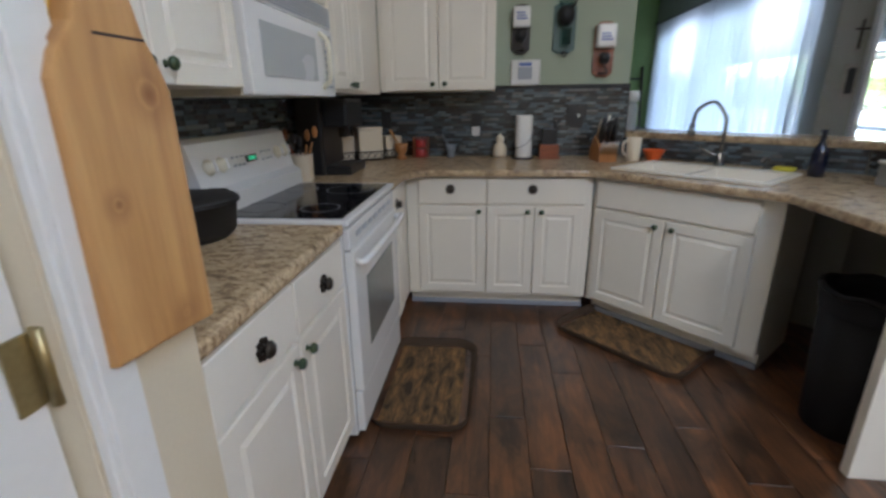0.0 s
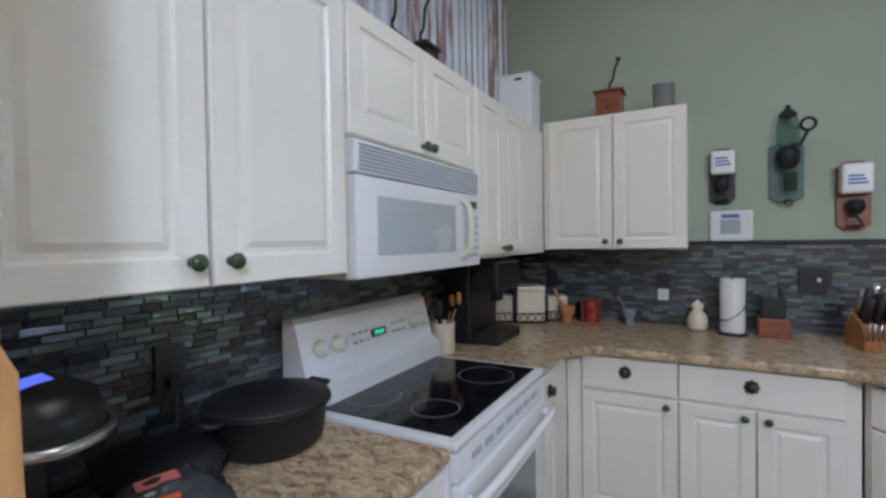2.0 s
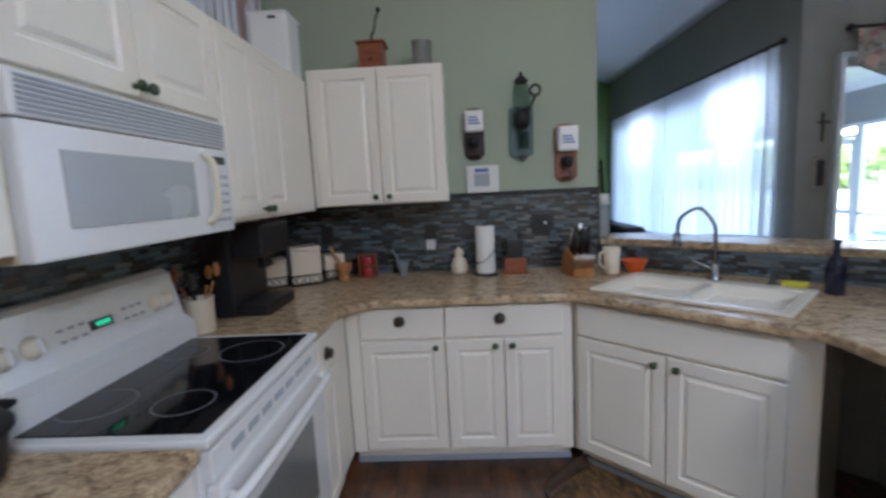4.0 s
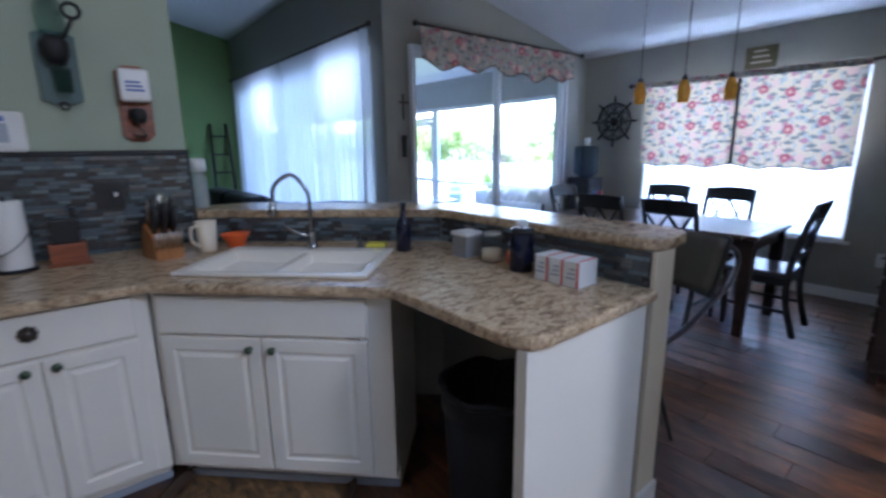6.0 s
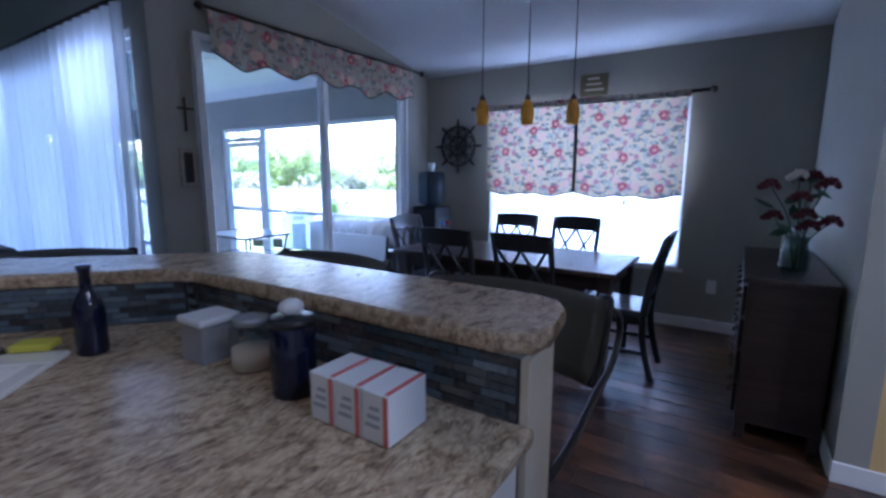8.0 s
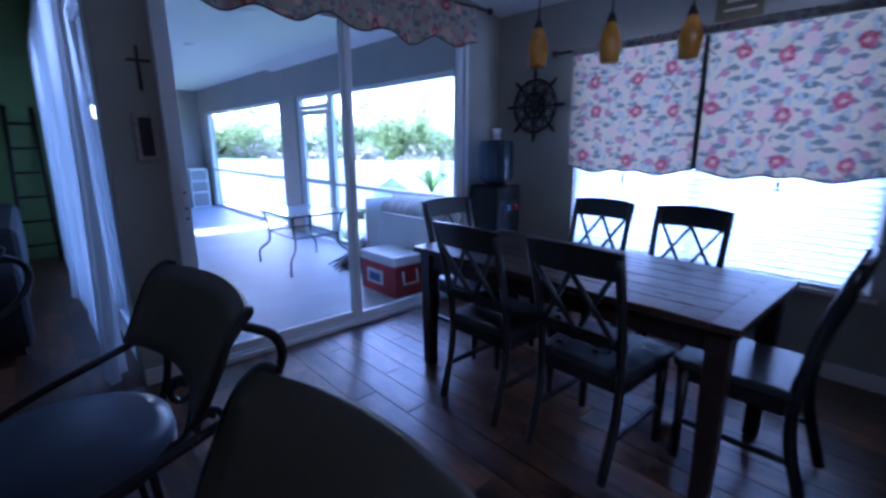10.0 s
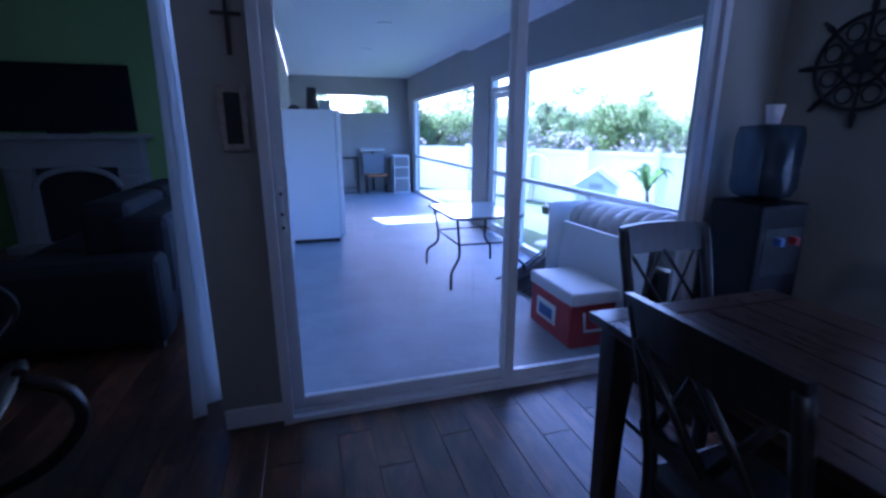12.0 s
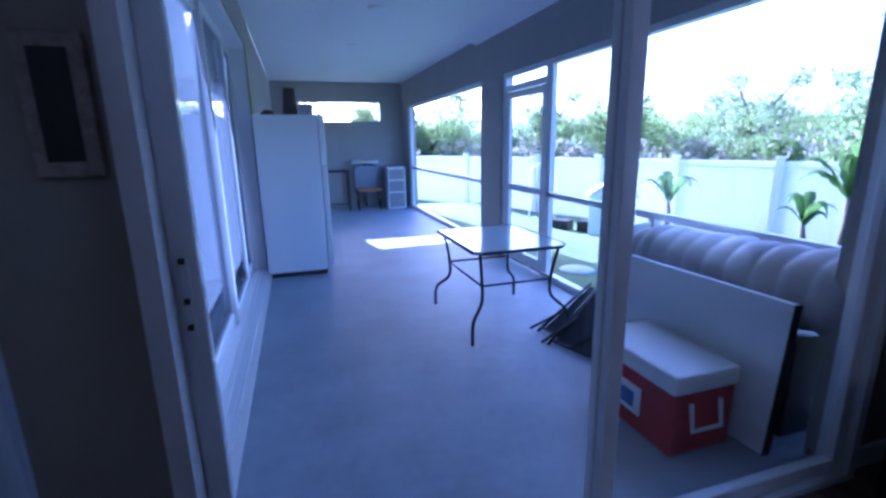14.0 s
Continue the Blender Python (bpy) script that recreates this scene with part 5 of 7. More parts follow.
knob_plate("wall_outlet", "black outlet plate on the mosaic backsplash", 1.225, 1.15, 0.075, 0.12, M_black)
pl = solid("plug_adapter", boxes((1.195, BY - 0.06, 1.055, 1.255, BY - 0.0265, 1.12), bevel=0.006), M_plaswhite, "white plug-in adapter in the black outlet", "adapter")
knob_plate("wall_outlet", "black outlet plate behind the canisters", 0.56, 1.17, 0.075, 0.12, M_black)
sw = knob_plate("wall_switch", "black double switch plate near the knife block", 1.925, 1.19, 0.12, 0.13, M_black)
part("toggle", boxes((1.94, BY - 0.034, 1.18, 1.956, BY - 0.025, 1.20), bevel=0.002, seg=1), M_plaswhite, sw, "white toggle")
lo = thing("wall_outlet", "black outlet plate behind the cast iron pots", "outlet")
part("plate", boxes((WX + 0.014, 1.765, 1.06, WX + 0.022, 1.84, 1.18), bevel=0.003), M_black, lo)
part("plug", boxes((WX + 0.0225, 1.785, 1.075, WX + 0.05, 1.82, 1.105), bevel=0.004), M_black, lo)
part("cord", tube(curve_pts([(WX + 0.045, 1.80, 1.08), (WX + 0.06, 1.79, 1.0), (WX + 0.05, 1.75, 0.915)], 5), 0.004, 6), M_black, lo)

th = thing("thermostat", "white wall thermostat with small grey screen", "thermostat")
part("case", boxes((1.463, BY - 0.032, 1.395, 1.668, BY - 0.001, 1.565), bevel=0.016), M_plaswhite, th)
part("screen", boxes((1.515, BY - 0.0345, 1.435, 1.61, BY - 0.0325, 1.515)), M_greyprint, th)
part("screen_banner", boxes((1.52, BY - 0.0345, 1.522, 1.605, BY - 0.0325, 1.545)), M_blueprint, th)


def wall_grinder(label, x, z0, z1, w, board, hopper, kind):
    """A wall coffee mill: board, hopper, iron works and a crank."""
    top = thing("wall_coffee_grinder", label, "coffee grinder", "antique coffee grinders on the wall")
    h = z1 - z0
    y = BY - 0.002
    out = [(x - w / 2, z0 + 0.03), (x - w / 4, z0), (x + w / 4, z0), (x + w / 2, z0 + 0.03), (x + w / 2, z1 - 0.03), (x + w / 4, z1), (x - w / 4, z1), (x - w / 2, z1 - 0.03)]
    TO_Y = Matrix(((1, 0, 0, 0), (0, 0, -1, 0), (0, 1, 0, 0), (0, 0, 0, 1)))
    hb = h if kind != "glass" else h * 0.62
    out = [(px, z0 + (pz - z0) * (hb / h)) for px, pz in out]
    part("backboard", prism(out, -y, -y + 0.018, 0.004, m=TO_Y), board, top)
    yc = y - 0.06
    if kind == "glass":
        part("jar", lathe([(0.035, 0), (0.05, 0.03), (0.052, 0.11), (0.04, 0.15), (0.03, 0.16)], 20, pose(x, yc, z0 + h * 0.55)), M_glassgreen, top, "old greenish glass hopper")
        part("lid", lathe([(0.034, 0.0), (0.042, 0.01), (0.03, 0.03), (0.010, 0.045), (0.012, 0.06), (0.0, 0.066)], 18, pose(x, yc, z0 + h * 0.55 + 0.158)), M_iron, top)
        part("body", lathe([(0.0, 0), (0.03, 0.0), (0.05, 0.03), (0.055, 0.08), (0.036, 0.11), (0.0, 0.11)], 18, pose(x, yc, z0 + h * 0.34)), M_iron, top)
        part("cup", lathe([(0.03, 0), (0.034, 0.10), (0.031, 0.10), (0.027, 0.004), (0.0, 0.004)], 18, pose(x + 0.01, yc, z0 + h * 0.10)), M_glassgreen, top)
        part("wheel_crank", tube([(x + 0.075 + 0.03 * math.cos(a), yc - 0.05, z0 + h * 0.76 + 0.03 * math.sin(a)) for a in [2 * math.pi * k / 18 for k in range(18)]], 0.008, 7, closed=True), M_iron, top)
        part("crank_arm", tube([(x, yc, z0 + h * 0.5), (x + 0.04, yc - 0.05, z0 + h * 0.55), (x + 0.075, yc - 0.05, z0 + h * 0.70)], 0.008, 7), M_iron, top)
        part("hook", tube(scroll(0, 0, 0.02, 0), 0.004, 6), M_iron, top).matrix_basis = pose(x, yc, z0 - 0.01, 0, 0, 90)
    else:
        hz = z0 + h * 0.52
        hop = part("hopper", boxes((x - w * 0.46, y - 0.095, hz, x + w * 0.46, y - 0.02, z1 - 0.02), bevel=0.018, seg=3), hopper, top, "white enamel hopper with blue print")
        part("print", boxes(*[(x - w * 0.28, y - 0.0965, hz + 0.045 + 0.018 * i, x + w * (0.28 - 0.06 * i), y - 0.0952, hz + 0.055 + 0.018 * i) for i in range(3)]), M_blueprint, hop)
        part("body", lathe([(0.0, 0), (0.022, 0.0), (0.036, 0.03), (0.034, 0.06), (0.02, 0.07), (0.0, 0.07)], 16, pose(x, y - 0.055, z0 + h * 0.24)), M_iron, top)
        part("crank", tube(curve_pts([(x, y - 0.05, z0 + h * 0.28), (x - 0.01, y - 0.10, z0 + h * 0.22), (x + 0.015, y - 0.10, z0 + h * 0.08)], 5), 0.006, 7), M_bronze, top)
        part("cup_rest", boxes((x - 0.03, y - 0.07, z0 + 0.02, x + 0.03, y - 0.02, z0 + 0.03), bevel=0.003, seg=1), M_bronze, top)


wall_grinder("dark wall coffee grinder with white printed hopper", 1.525, 1.60, 1.91, 0.125, M_darkwood, M_enamel, "enamel")
wall_grinder("antique wall coffee grinder with glass jar on green board", 1.815, 1.60, 2.10, 0.15, M_teal, M_enamel, "glass")
wall_grinder("brown wooden wall coffee grinder with white enamel hopper", 2.085, 1.44, 1.79, 0.135, M_redbrown, M_enamel, "enamel")

# corrugated metal above the wall cabinets
m, t, p = nodes_of("rusty_white_metal")
c = coords(t, (1, 1.0, 0.12))
n1 = nd(t, "ShaderNodeTexNoise", Scale=9.0, Detail=5.0, Roughness=0.7)
n2 = nd(t, "ShaderNodeTexNoise", Scale=60.0, Detail=3.0)
for n in (n1, n2):
    t.links.new(c, n.inputs["Vector"])
col = ramp(t, n1.outputs["Fac"], (0.40, (0.55, 0.58, 0.62)), (0.52, (0.48, 0.50, 0.54)), (0.57, (0.22, 0.08, 0.045)), (0.68, (0.10, 0.035, 0.02)))
t.links.new(mixc(t, 0.25, col, ramp(t, n2.outputs["Fac"], (0.3, (0.25, 0.26, 0.28)), (0.7, (0.62, 0.65, 0.70)))), p.inputs["Base Color"])
p.inputs["Roughness"].default_value = 0.5
p.inputs["Metallic"].default_value = 0.3
M_rust = m
bm = bmesh.new()
n = 34 * 8
prev = None
for i in range(n + 1):
    y = 1.34 + (4.15 - 1.34) * i / n
    u = (i % 8) / 8
    x = WX + 0.006 + (0.018 if u < 0.12 or u > 0.8 else 0.004 + 0.006 * math.sin(u * 6))
    cur = [bm.verts.new((x, y, z)) for z in (2.055, 3.75)]
    if prev:
        bm.faces.new((prev[0], cur[0], cur[1], prev[1]))
    prev = cur
solid("corrugated_panel", bm, M_rust, "rust-streaked white corrugated metal on the wall above cabinets", "wall panel")


def mill(name, label, m, size, material):
    """A box mill with a lid rim, drawer pull, and bent crank."""
    s = size
    top = thing(name, label, "coffee mill")
    part("box", boxes((-s / 2, -s / 2, 0.01, s / 2, s / 2, s), bevel=0.003), material, top)
    part("cornice", boxes((-s * 0.6, -s * 0.6, s, s * 0.6, s * 0.6, s + 0.012), bevel=0.003, seg=1), material, top)
    part("foot", boxes((-s * 0.56, -s * 0.56, 0, s * 0.56, s * 0.56, 0.0095)), material, top)
    part("spindle", lathe([(0.022, 0), (0.018, 0.02), (0.006, 0.03), (0.005, 0.06), (0, 0.06)], 12, pose(0, 0, s + 0.012)), M_iron, top)
    part("crank", tube(curve_pts([(0, 0, s + 0.06), (0.02, -0.01, s + 0.08), (0.03, -0.015, s + 0.14), (0.05, -0.02, s + 0.17)], 4), 0.006, 7), M_iron, top)
    part("crank_knob", ball(0.014, (0.05, -0.02, s + 0.185)), M_iron, top)
    part("drawer_pull", ball(0.009, (0, -s / 2 - 0.008, s * 0.35), sub=1), M_iron, top)
    return put(top, m)


mill("coffee_mill", "wooden box coffee mill with iron crank on cabinet", pose(0.965, 3.93, 2.111), 0.135, M_redbrown)
mill("coffee_mill", "dark box coffee mill on top of the cabinets", pose(0.47, 2.66, 2.051), 0.10, M_darkwood)
mill("coffee_mill", "small black iron coffee mill on top of the cabinets", pose(0.47, 2.47, 2.051), 0.07, M_iron)
tc = thing("bread_tin", "tall white enamel bread tin on top of the cabinets", "tin")
part("box", boxes((0.40, 3.62, 2.051, 0.600, 3.80, 2.36), bevel=0.022, seg=3), M_enamel, tc)
part("lid_rim", boxes((0.395, 3.615, 2.34, 0.605, 3.805, 2.352), bevel=0.004, seg=1), M_enamel, tc)
part("vent_slot", boxes((0.505, 3.6175, 2.315, 0.545, 3.6195, 2.328)), M_black, tc)
tn = solid("tin_can", lathe([(0.0, 0), (0.055, 0), (0.055, 0.135), (0.058, 0.137), (0.058, 0.143), (0.052, 0.143), (0.052, 0.01), (0.0, 0.01)], 28, pose(1.245, 3.93, 2.111)), M_tin, "grey galvanised tin on the cabinet", "tin")

# ---- things on the counters ----
ZC = 0.909


def pot():
    top = thing("dutch_oven", "black cast iron dutch oven on the counter", "pot")
    part("pot", lathe([(0.0, 0.0), (0.115, 0.0), (0.135, 0.02), (0.148, 0.105), (0.158, 0.108), (0.156, 0.114), (0.142, 0.112), (0.130, 0.03), (0.0, 0.02)], 36), M_iron, top)
    part("lid", lathe([(0.158, 0.114), (0.150, 0.124), (0.09, 0.135), (0.0, 0.138)], 36), M_iron, top)
    for sy in (-1, 1):
        part("handle", tube([(0.03, sy * 0.15, 0.105), (0.03, sy * 0.185, 0.112), (-0.03, sy * 0.185, 0.112), (-0.03, sy * 0.15, 0.105)], 0.008, 8), M_iron, top)
    put(top, pose(0.42, 1.955, ZC))


pot()
sk = thing("griddle_pan", "black cast iron griddle pan on the counter", "pan")
part("pan", lathe([(0.0, 0.0), (0.125, 0.0), (0.15, 0.055), (0.144, 0.055), (0.12, 0.012), (0.0, 0.012)], 32), M_iron, sk)
part("cover", lathe([(0.15, 0.056), (0.15, 0.066), (0.10, 0.085), (0.0, 0.09)], 32), M_iron, sk)
put(sk, pose(0.375, 1.715, ZC) @ Matrix.Scale(0.85, 4))


def bag():
    bm = bmesh.new()
    bmesh.ops.create_grid(bm, x_segments=16, y_segments=20, size=0.5)
    for v in bm.verts:
        u, w = v.co.x * 2, v.co.y * 2
        puff = 0.055 * (1 - abs(u) ** 2.5) * (1 - abs(w) ** 3)
        v.co = Vector((u * 0.055, w * 0.12, 0.012 + puff + 0.012 * noise.noise((u * 3, w * 4, 1.7))))
    bmesh.ops.solidify(bm, geom=bm.faces[:], thickness=0.008)
    for f in bm.faces:
        f.smooth = True
    return bm


bg = thing("snack_bag", "crumpled foil snack bag with red panel on counter", "bag")
part("foil", bag(), M_foil, bg)
part("red_panel", boxes((-0.015, -0.04, 0.066, 0.012, 0.03, 0.0675)), M_salmon, bg)
part("picture_panel", boxes((0.022, -0.08, 0.052, 0.045, 0.02, 0.0535)), M_orange, bg)
put(bg, pose(0.495, 1.635, ZC + 0.012, 0, 14, -12) @ Matrix.Scale(1.02, 4))


def coffee_maker():
    top = thing("coffee_maker", "black single-cup coffee maker with chrome arc and blue display", "coffee maker")
    part("base", boxes((-0.11, -0.15, 0.0, 0.11, 0.15, 0.03), bevel=0.012), M_black, top)
    part("column", boxes((-0.11, -0.15, 0.03, 0.11, 0.02, 0.25), bevel=0.02), M_black, top)
    head = part("head", lathe([(0.0, 0.0), (0.10, 0.0), (0.118, 0.03), (0.112, 0.075), (0.075, 0.10), (0.0, 0.105)], 30, pose(0, 0.02, 0.21), squash=1.35), M_black, top)
    part("chrome_arc", tube(curve_pts([(-0.112, -0.08, 0.285), (-0.118, 0.05, 0.26), (-0.07, 0.155, 0.235), (0, 0.182, 0.23), (0.07, 0.155, 0.235), (0.118, 0.05, 0.26), (0.112, -0.08, 0.285)], 6), 0.010, 8), M_steel, head, "chrome arc")
    part("display", boxes((-0.03, -0.025, -0.002, 0.03, 0.025, 0.004), bevel=0.002, seg=1, m=pose(0, 0.10, 0.307, -22, 0, 0)), M_screen, head, "blue lit display")
    part("drip_tray", boxes((-0.08, 0.03, 0.031, 0.08, 0.14, 0.042), bevel=0.004), M_steel, top)
    part("tank", boxes((-0.16, -0.14, 0.02, -0.115, 0.05, 0.27), bevel=0.015), M_jar, top)
    put(top, pose(0.44, 1.405, ZC, 0, 0, -65))


coffee_maker()
cr = thing("utensil_crock", "cream ceramic crock of wooden utensils", "crock")
part("crock", lathe([(0.0, 0.0), (0.048, 0.0), (0.052, 0.01), (0.055, 0.135), (0.058, 0.14), (0.05, 0.14), (0.047, 0.012), (0.0, 0.012)], 28), M_creamware, cr)
for i, (a, l, mat_) in enumerate(((0.3, 0.26, M_oak), (1.4, 0.24, M_oak), (2.6, 0.23, M_black), (3.7, 0.25, M_redbrown), (5.0, 0.22, M_black))):
    d = Vector((math.cos(a) * 0.3, math.sin(a) * 0.3, 1)).normalized()
    b = tube([Vector((0, 0, 0.02)) + d * 0.02, d * (l - 0.05)], 0.005, 7)
    part("spoon", merge(b, ball(0.022, d * l, 0.7, 0.35, 1.4, 2)), mat_, cr)
put(cr, pose(0.37, 2.985, ZC))
em = thing("coffee_machine", "tall black coffee machine in the counter corner", "coffee machine")
part("body", boxes((0.27, 3.17, ZC, 0.42, 3.52, ZC + 0.42), bevel=0.015), M_black, em)
part("head", boxes((0.42, 3.19, ZC + 0.26, 0.56, 3.50, ZC + 0.41), bevel=0.015), M_black, em)
part("base", boxes((0.42, 3.19, ZC, 0.56, 3.50, ZC + 0.05), bevel=0.01), M_black, em)
part("spout", boxes((0.47, 3.30, ZC + 0.20, 0.51, 3.39, ZC + 0.259), bevel=0.006), M_iron, em)
for i, (x, y, w, h) in enumerate(((0.31, 3.86, 0.13, 0.165), (0.47, 3.93, 0.17, 0.225), (0.61, 4.05, 0.12, 0.155))):
    cn = thing("canister", "square cream ceramic canister in a dark lattice stand", "canister", "canister set")
    m = pose(x, y, ZC, 0, 0, 28)
    part("jar", boxes((-w / 2, -w / 2, 0.012, w / 2, w / 2, h - 0.025), bevel=0.006), M_creamware, cn)
    part("lid", boxes((-w / 2 - 0.002, -w / 2 - 0.002, h - 0.024, w / 2 + 0.002, w / 2 + 0.002, h), bevel=0.006), M_creamware, cn)
    rails = [(-w / 2 - 0.006, -w / 2 - 0.006), (w / 2 + 0.006, -w / 2 - 0.006), (w / 2 + 0.006, w / 2 + 0.006), (-w / 2 - 0.006, w / 2 + 0.006)]
    st = part("stand", merge(tube([(a, b, 0.008) for a, b in rails], 0.004, 6, closed=True), tube([(a, b, 0.06) for a, b in rails], 0.004, 6, closed=True)), M_iron, cn)
    for side in range(4):
        (a0, b0), (a1, b1) = rails[side], rails[(side + 1) % 4]
        for k in range(4):
            s0, s1 = k / 4, (k + 1) / 4
            for za, zb in ((0.008, 0.06), (0.06, 0.008)):
                part("lattice", tube([(a0 + (a1 - a0) * s0, b0 + (b1 - b0) * s0, za), (a0 + (a1 - a0) * s1, b0 + (b1 - b0) * s1, zb)], 0.0025, 5), M_iron, st)
    put(cn, m)


def mortar(label, m, s, material, pestle):
    top = thing("mortar", label, "mortar")
    part("bowl", lathe([(0.0, 0), (0.034 * s, 0), (0.036 * s, 0.012 * s), (0.022 * s, 0.028 * s), (0.040 * s, 0.055 * s), (0.048 * s, 0.10 * s), (0.042 * s, 0.10 * s), (0.03 * s, 0.05 * s), (0, 0.04 * s)], 24), material, top)
    part("pestle", tube([(0.0, 0.0, 0.055 * s), (-0.04 * s, 0.01 * s, 0.13 * s), (-0.075 * s, 0.015 * s, 0.19 * s)], [0.012 * s, 0.007 * s, 0.011 * s], 8), pestle, top)
    put(top, m)


mortar("turned wooden mortar with pale pestle", pose(0.70, 3.96, ZC), 1.05, M_oak, M_boardwood)
mortar("small grey stone mortar and pestle", pose(1.045, 4.06, ZC), 0.85, M_greystone, M_greystone)
rk = thing("spice_rack", "small wooden rack of red tins", "spice rack")
part("side", boxes((-0.055, -0.03, 0, -0.047, 0.03, 0.145)), M_redbrown, rk)
part("side", boxes((0.047, -0.03, 0, 0.055, 0.03, 0.145)), M_redbrown, rk)
for z in (0.0, 0.068, 0.138):
    part("shelf", boxes((-0.047, -0.03, z, 0.047, 0.03, z + 0.007)), M_redbrown, rk)
for z in (0.007, 0.075):
    part("tin", lathe([(0, 0), (0.038, 0), (0.04, 0.004), (0.04, 0.05), (0.037, 0.054), (0, 0.054)], 22, pose(0, -0.002, z), squash=0.7), M_redtin, rk)
put(rk, pose(0.83, 4.04, ZC))
fg = solid("figurine", lathe([(0, 0), (0.042, 0), (0.05, 0.02), (0.05, 0.06), (0.036, 0.095), (0.022, 0.105), (0.03, 0.125), (0.026, 0.145), (0.012, 0.155), (0.008, 0.165), (0.0, 0.166)], 24, pose(1.40, 4.03, ZC)), M_creamware, "small cream ceramic jar figurine", "figurine")
pt_ = thing("paper_towel_roll", "white paper towel roll with dark wrought holder", "paper towel")
part("roll", lathe([(0.02, 0.012), (0.056, 0.012), (0.057, 0.02), (0.057, 0.285), (0.055, 0.292), (0.02, 0.292), (0.02, 0.012)], 30), M_paper, pt_)
part("base", lathe([(0, 0), (0.07, 0), (0.07, 0.008), (0.0, 0.011)], 26), M_iron, pt_)
part("spindle", tube([(0, 0, 0.01), (0, 0, 0.31)], 0.007, 8), M_iron, pt_)
part("lattice_band", tube([(0.0605 * math.cos(a), 0.0605 * math.sin(a), 0.075 + 0.05 * (1 + math.cos(a - 0.6))) for a in [2 * math.pi * k / 30 for k in range(30)]], 0.014, 6, closed=True, flat=0.15), M_iron, pt_, "dark slanted lattice arm")
put(pt_, pose(1.56, 3.97, ZC))
bx = thing("recipe_box", "red-brown wooden box with black holder on top", "box")
part("box", boxes((-0.065, -0.045, 0.012, 0.065, 0.045, 0.095), bevel=0.004), M_redbrown, bx)
part("foot", boxes((-0.075, -0.052, 0, 0.075, 0.052, 0.0115), bevel=0.003, seg=1), M_redbrown, bx)
part("holder", boxes((-0.05, -0.025, 0.096, 0.05, 0.035, 0.20), (0.025, 0.0, 0.20, 0.05, 0.035, 0.25), bevel=0.006), M_black, bx)
put(bx, pose(1.735, 3.98, ZC))


def knife_block():
    top = thing("knife_block", "honey wooden knife block full of steel-handled knives", "knife block")
    part("block", prism([(-0.09, 0.0), (0.085, 0.0), (0.085, 0.07), (0.02, 0.16), (-0.06, 0.115), (-0.09, 0.07)], -0.06, 0.06, 0.005, m=Matrix(((0, 0, 1, 0), (1, 0, 0, 0), (0, 1, 0, 0), (0, 0, 0, 1)))), M_oak, top)
    for i in range(3):
        for j in range(3):
            b = Vector((-0.038 + 0.038 * i, -0.045 + 0.028 * j, 0.115 + 0.018 * j))
            d = Vector((0, -0.42, 0.9))
            k = part("knife", tube([b, b + d * (0.13 + 0.03 * ((i + j) % 2))], 0.011, 7, flat=1.3), M_steel if j == 2 else M_black, top)
            part("bolster", tube([b - d * 0.01, b + d * 0.012], 0.0105, 7, flat=1.3), M_steel, k)
    for i in range(6):
        part("steak_knife", tube([(-0.05 + 0.02 * i, -0.093, 0.05), (-0.05 + 0.02 * i, -0.112, 0.13)], 0.006, 6), M_steel, top)
    put(top, pose(2.075, 3.86, ZC, 0, 0, 10))


knife_block()


def mug(label, m, r, h, material):
    top = thing("mug", label, "mug")
    part("cup", lathe([(0, 0), (r * 0.8, 0), (r * 0.86, 0.006), (r, h), (r * 0.93, h), (r * 0.78, 0.012), (0, 0.012)], 26), material, top)
    part("handle", tube(curve_pts([(-r * 0.95, 0, h * 0.85), (-r * 1.6, 0, h * 0.8), (-r * 1.6, 0, h * 0.4), (-r * 0.9, 0, h * 0.2)], 5), 0.007, 8), material, top)
    put(top, m)


mug("tall cream mug by the sink", pose(2.265, 3.845, ZC, 0, 0, 20), 0.047, 0.15, M_creamware)
ob = solid("bowl", lathe([(0, 0), (0.035, 0), (0.04, 0.006), (0.068, 0.065), (0.072, 0.07), (0.066, 0.07), (0.036, 0.01), (0, 0.008)], 28, pose(2.40, 3.86, ZC)), M_orange, "bright orange plastic bowl by the sink", "bowl")
bb = solid("bottle", lathe([(0, 0), (0.033, 0), (0.036, 0.006), (0.036, 0.115), (0.030, 0.14), (0.013, 0.17), (0.012, 0.215), (0.016, 0.217), (0.016, 0.232), (0, 0.233)], 22, pose(2.985, 3.20, ZC)), M_cobalt, "dark blue glass bottle beside the sink", "bottle")
spg = solid("sponge", boxes((-0.045, -0.03, 0, 0.045, 0.03, 0.02), bevel=0.006, m=pose(2.90, 3.31, 0.9232, 0, 0, -45)), paint("yellow_sponge", (0.55, 0.50, 0.04), 0.9, vary=0.2, fine=150, bump=0.6), "yellow sponge on the sink rim", "sponge")
pc = thing("food_container", "clear plastic food container with frosted lid", "container")
part("tub", boxes((3.09, 2.87, ZC, 3.19, 2.965, ZC + 0.095), bevel=0.008), M_plastic, pc)
part("lid", boxes((3.085, 2.865, ZC + 0.0955, 3.195, 2.97, ZC + 0.115), bevel=0.008), M_plaswhite, pc)


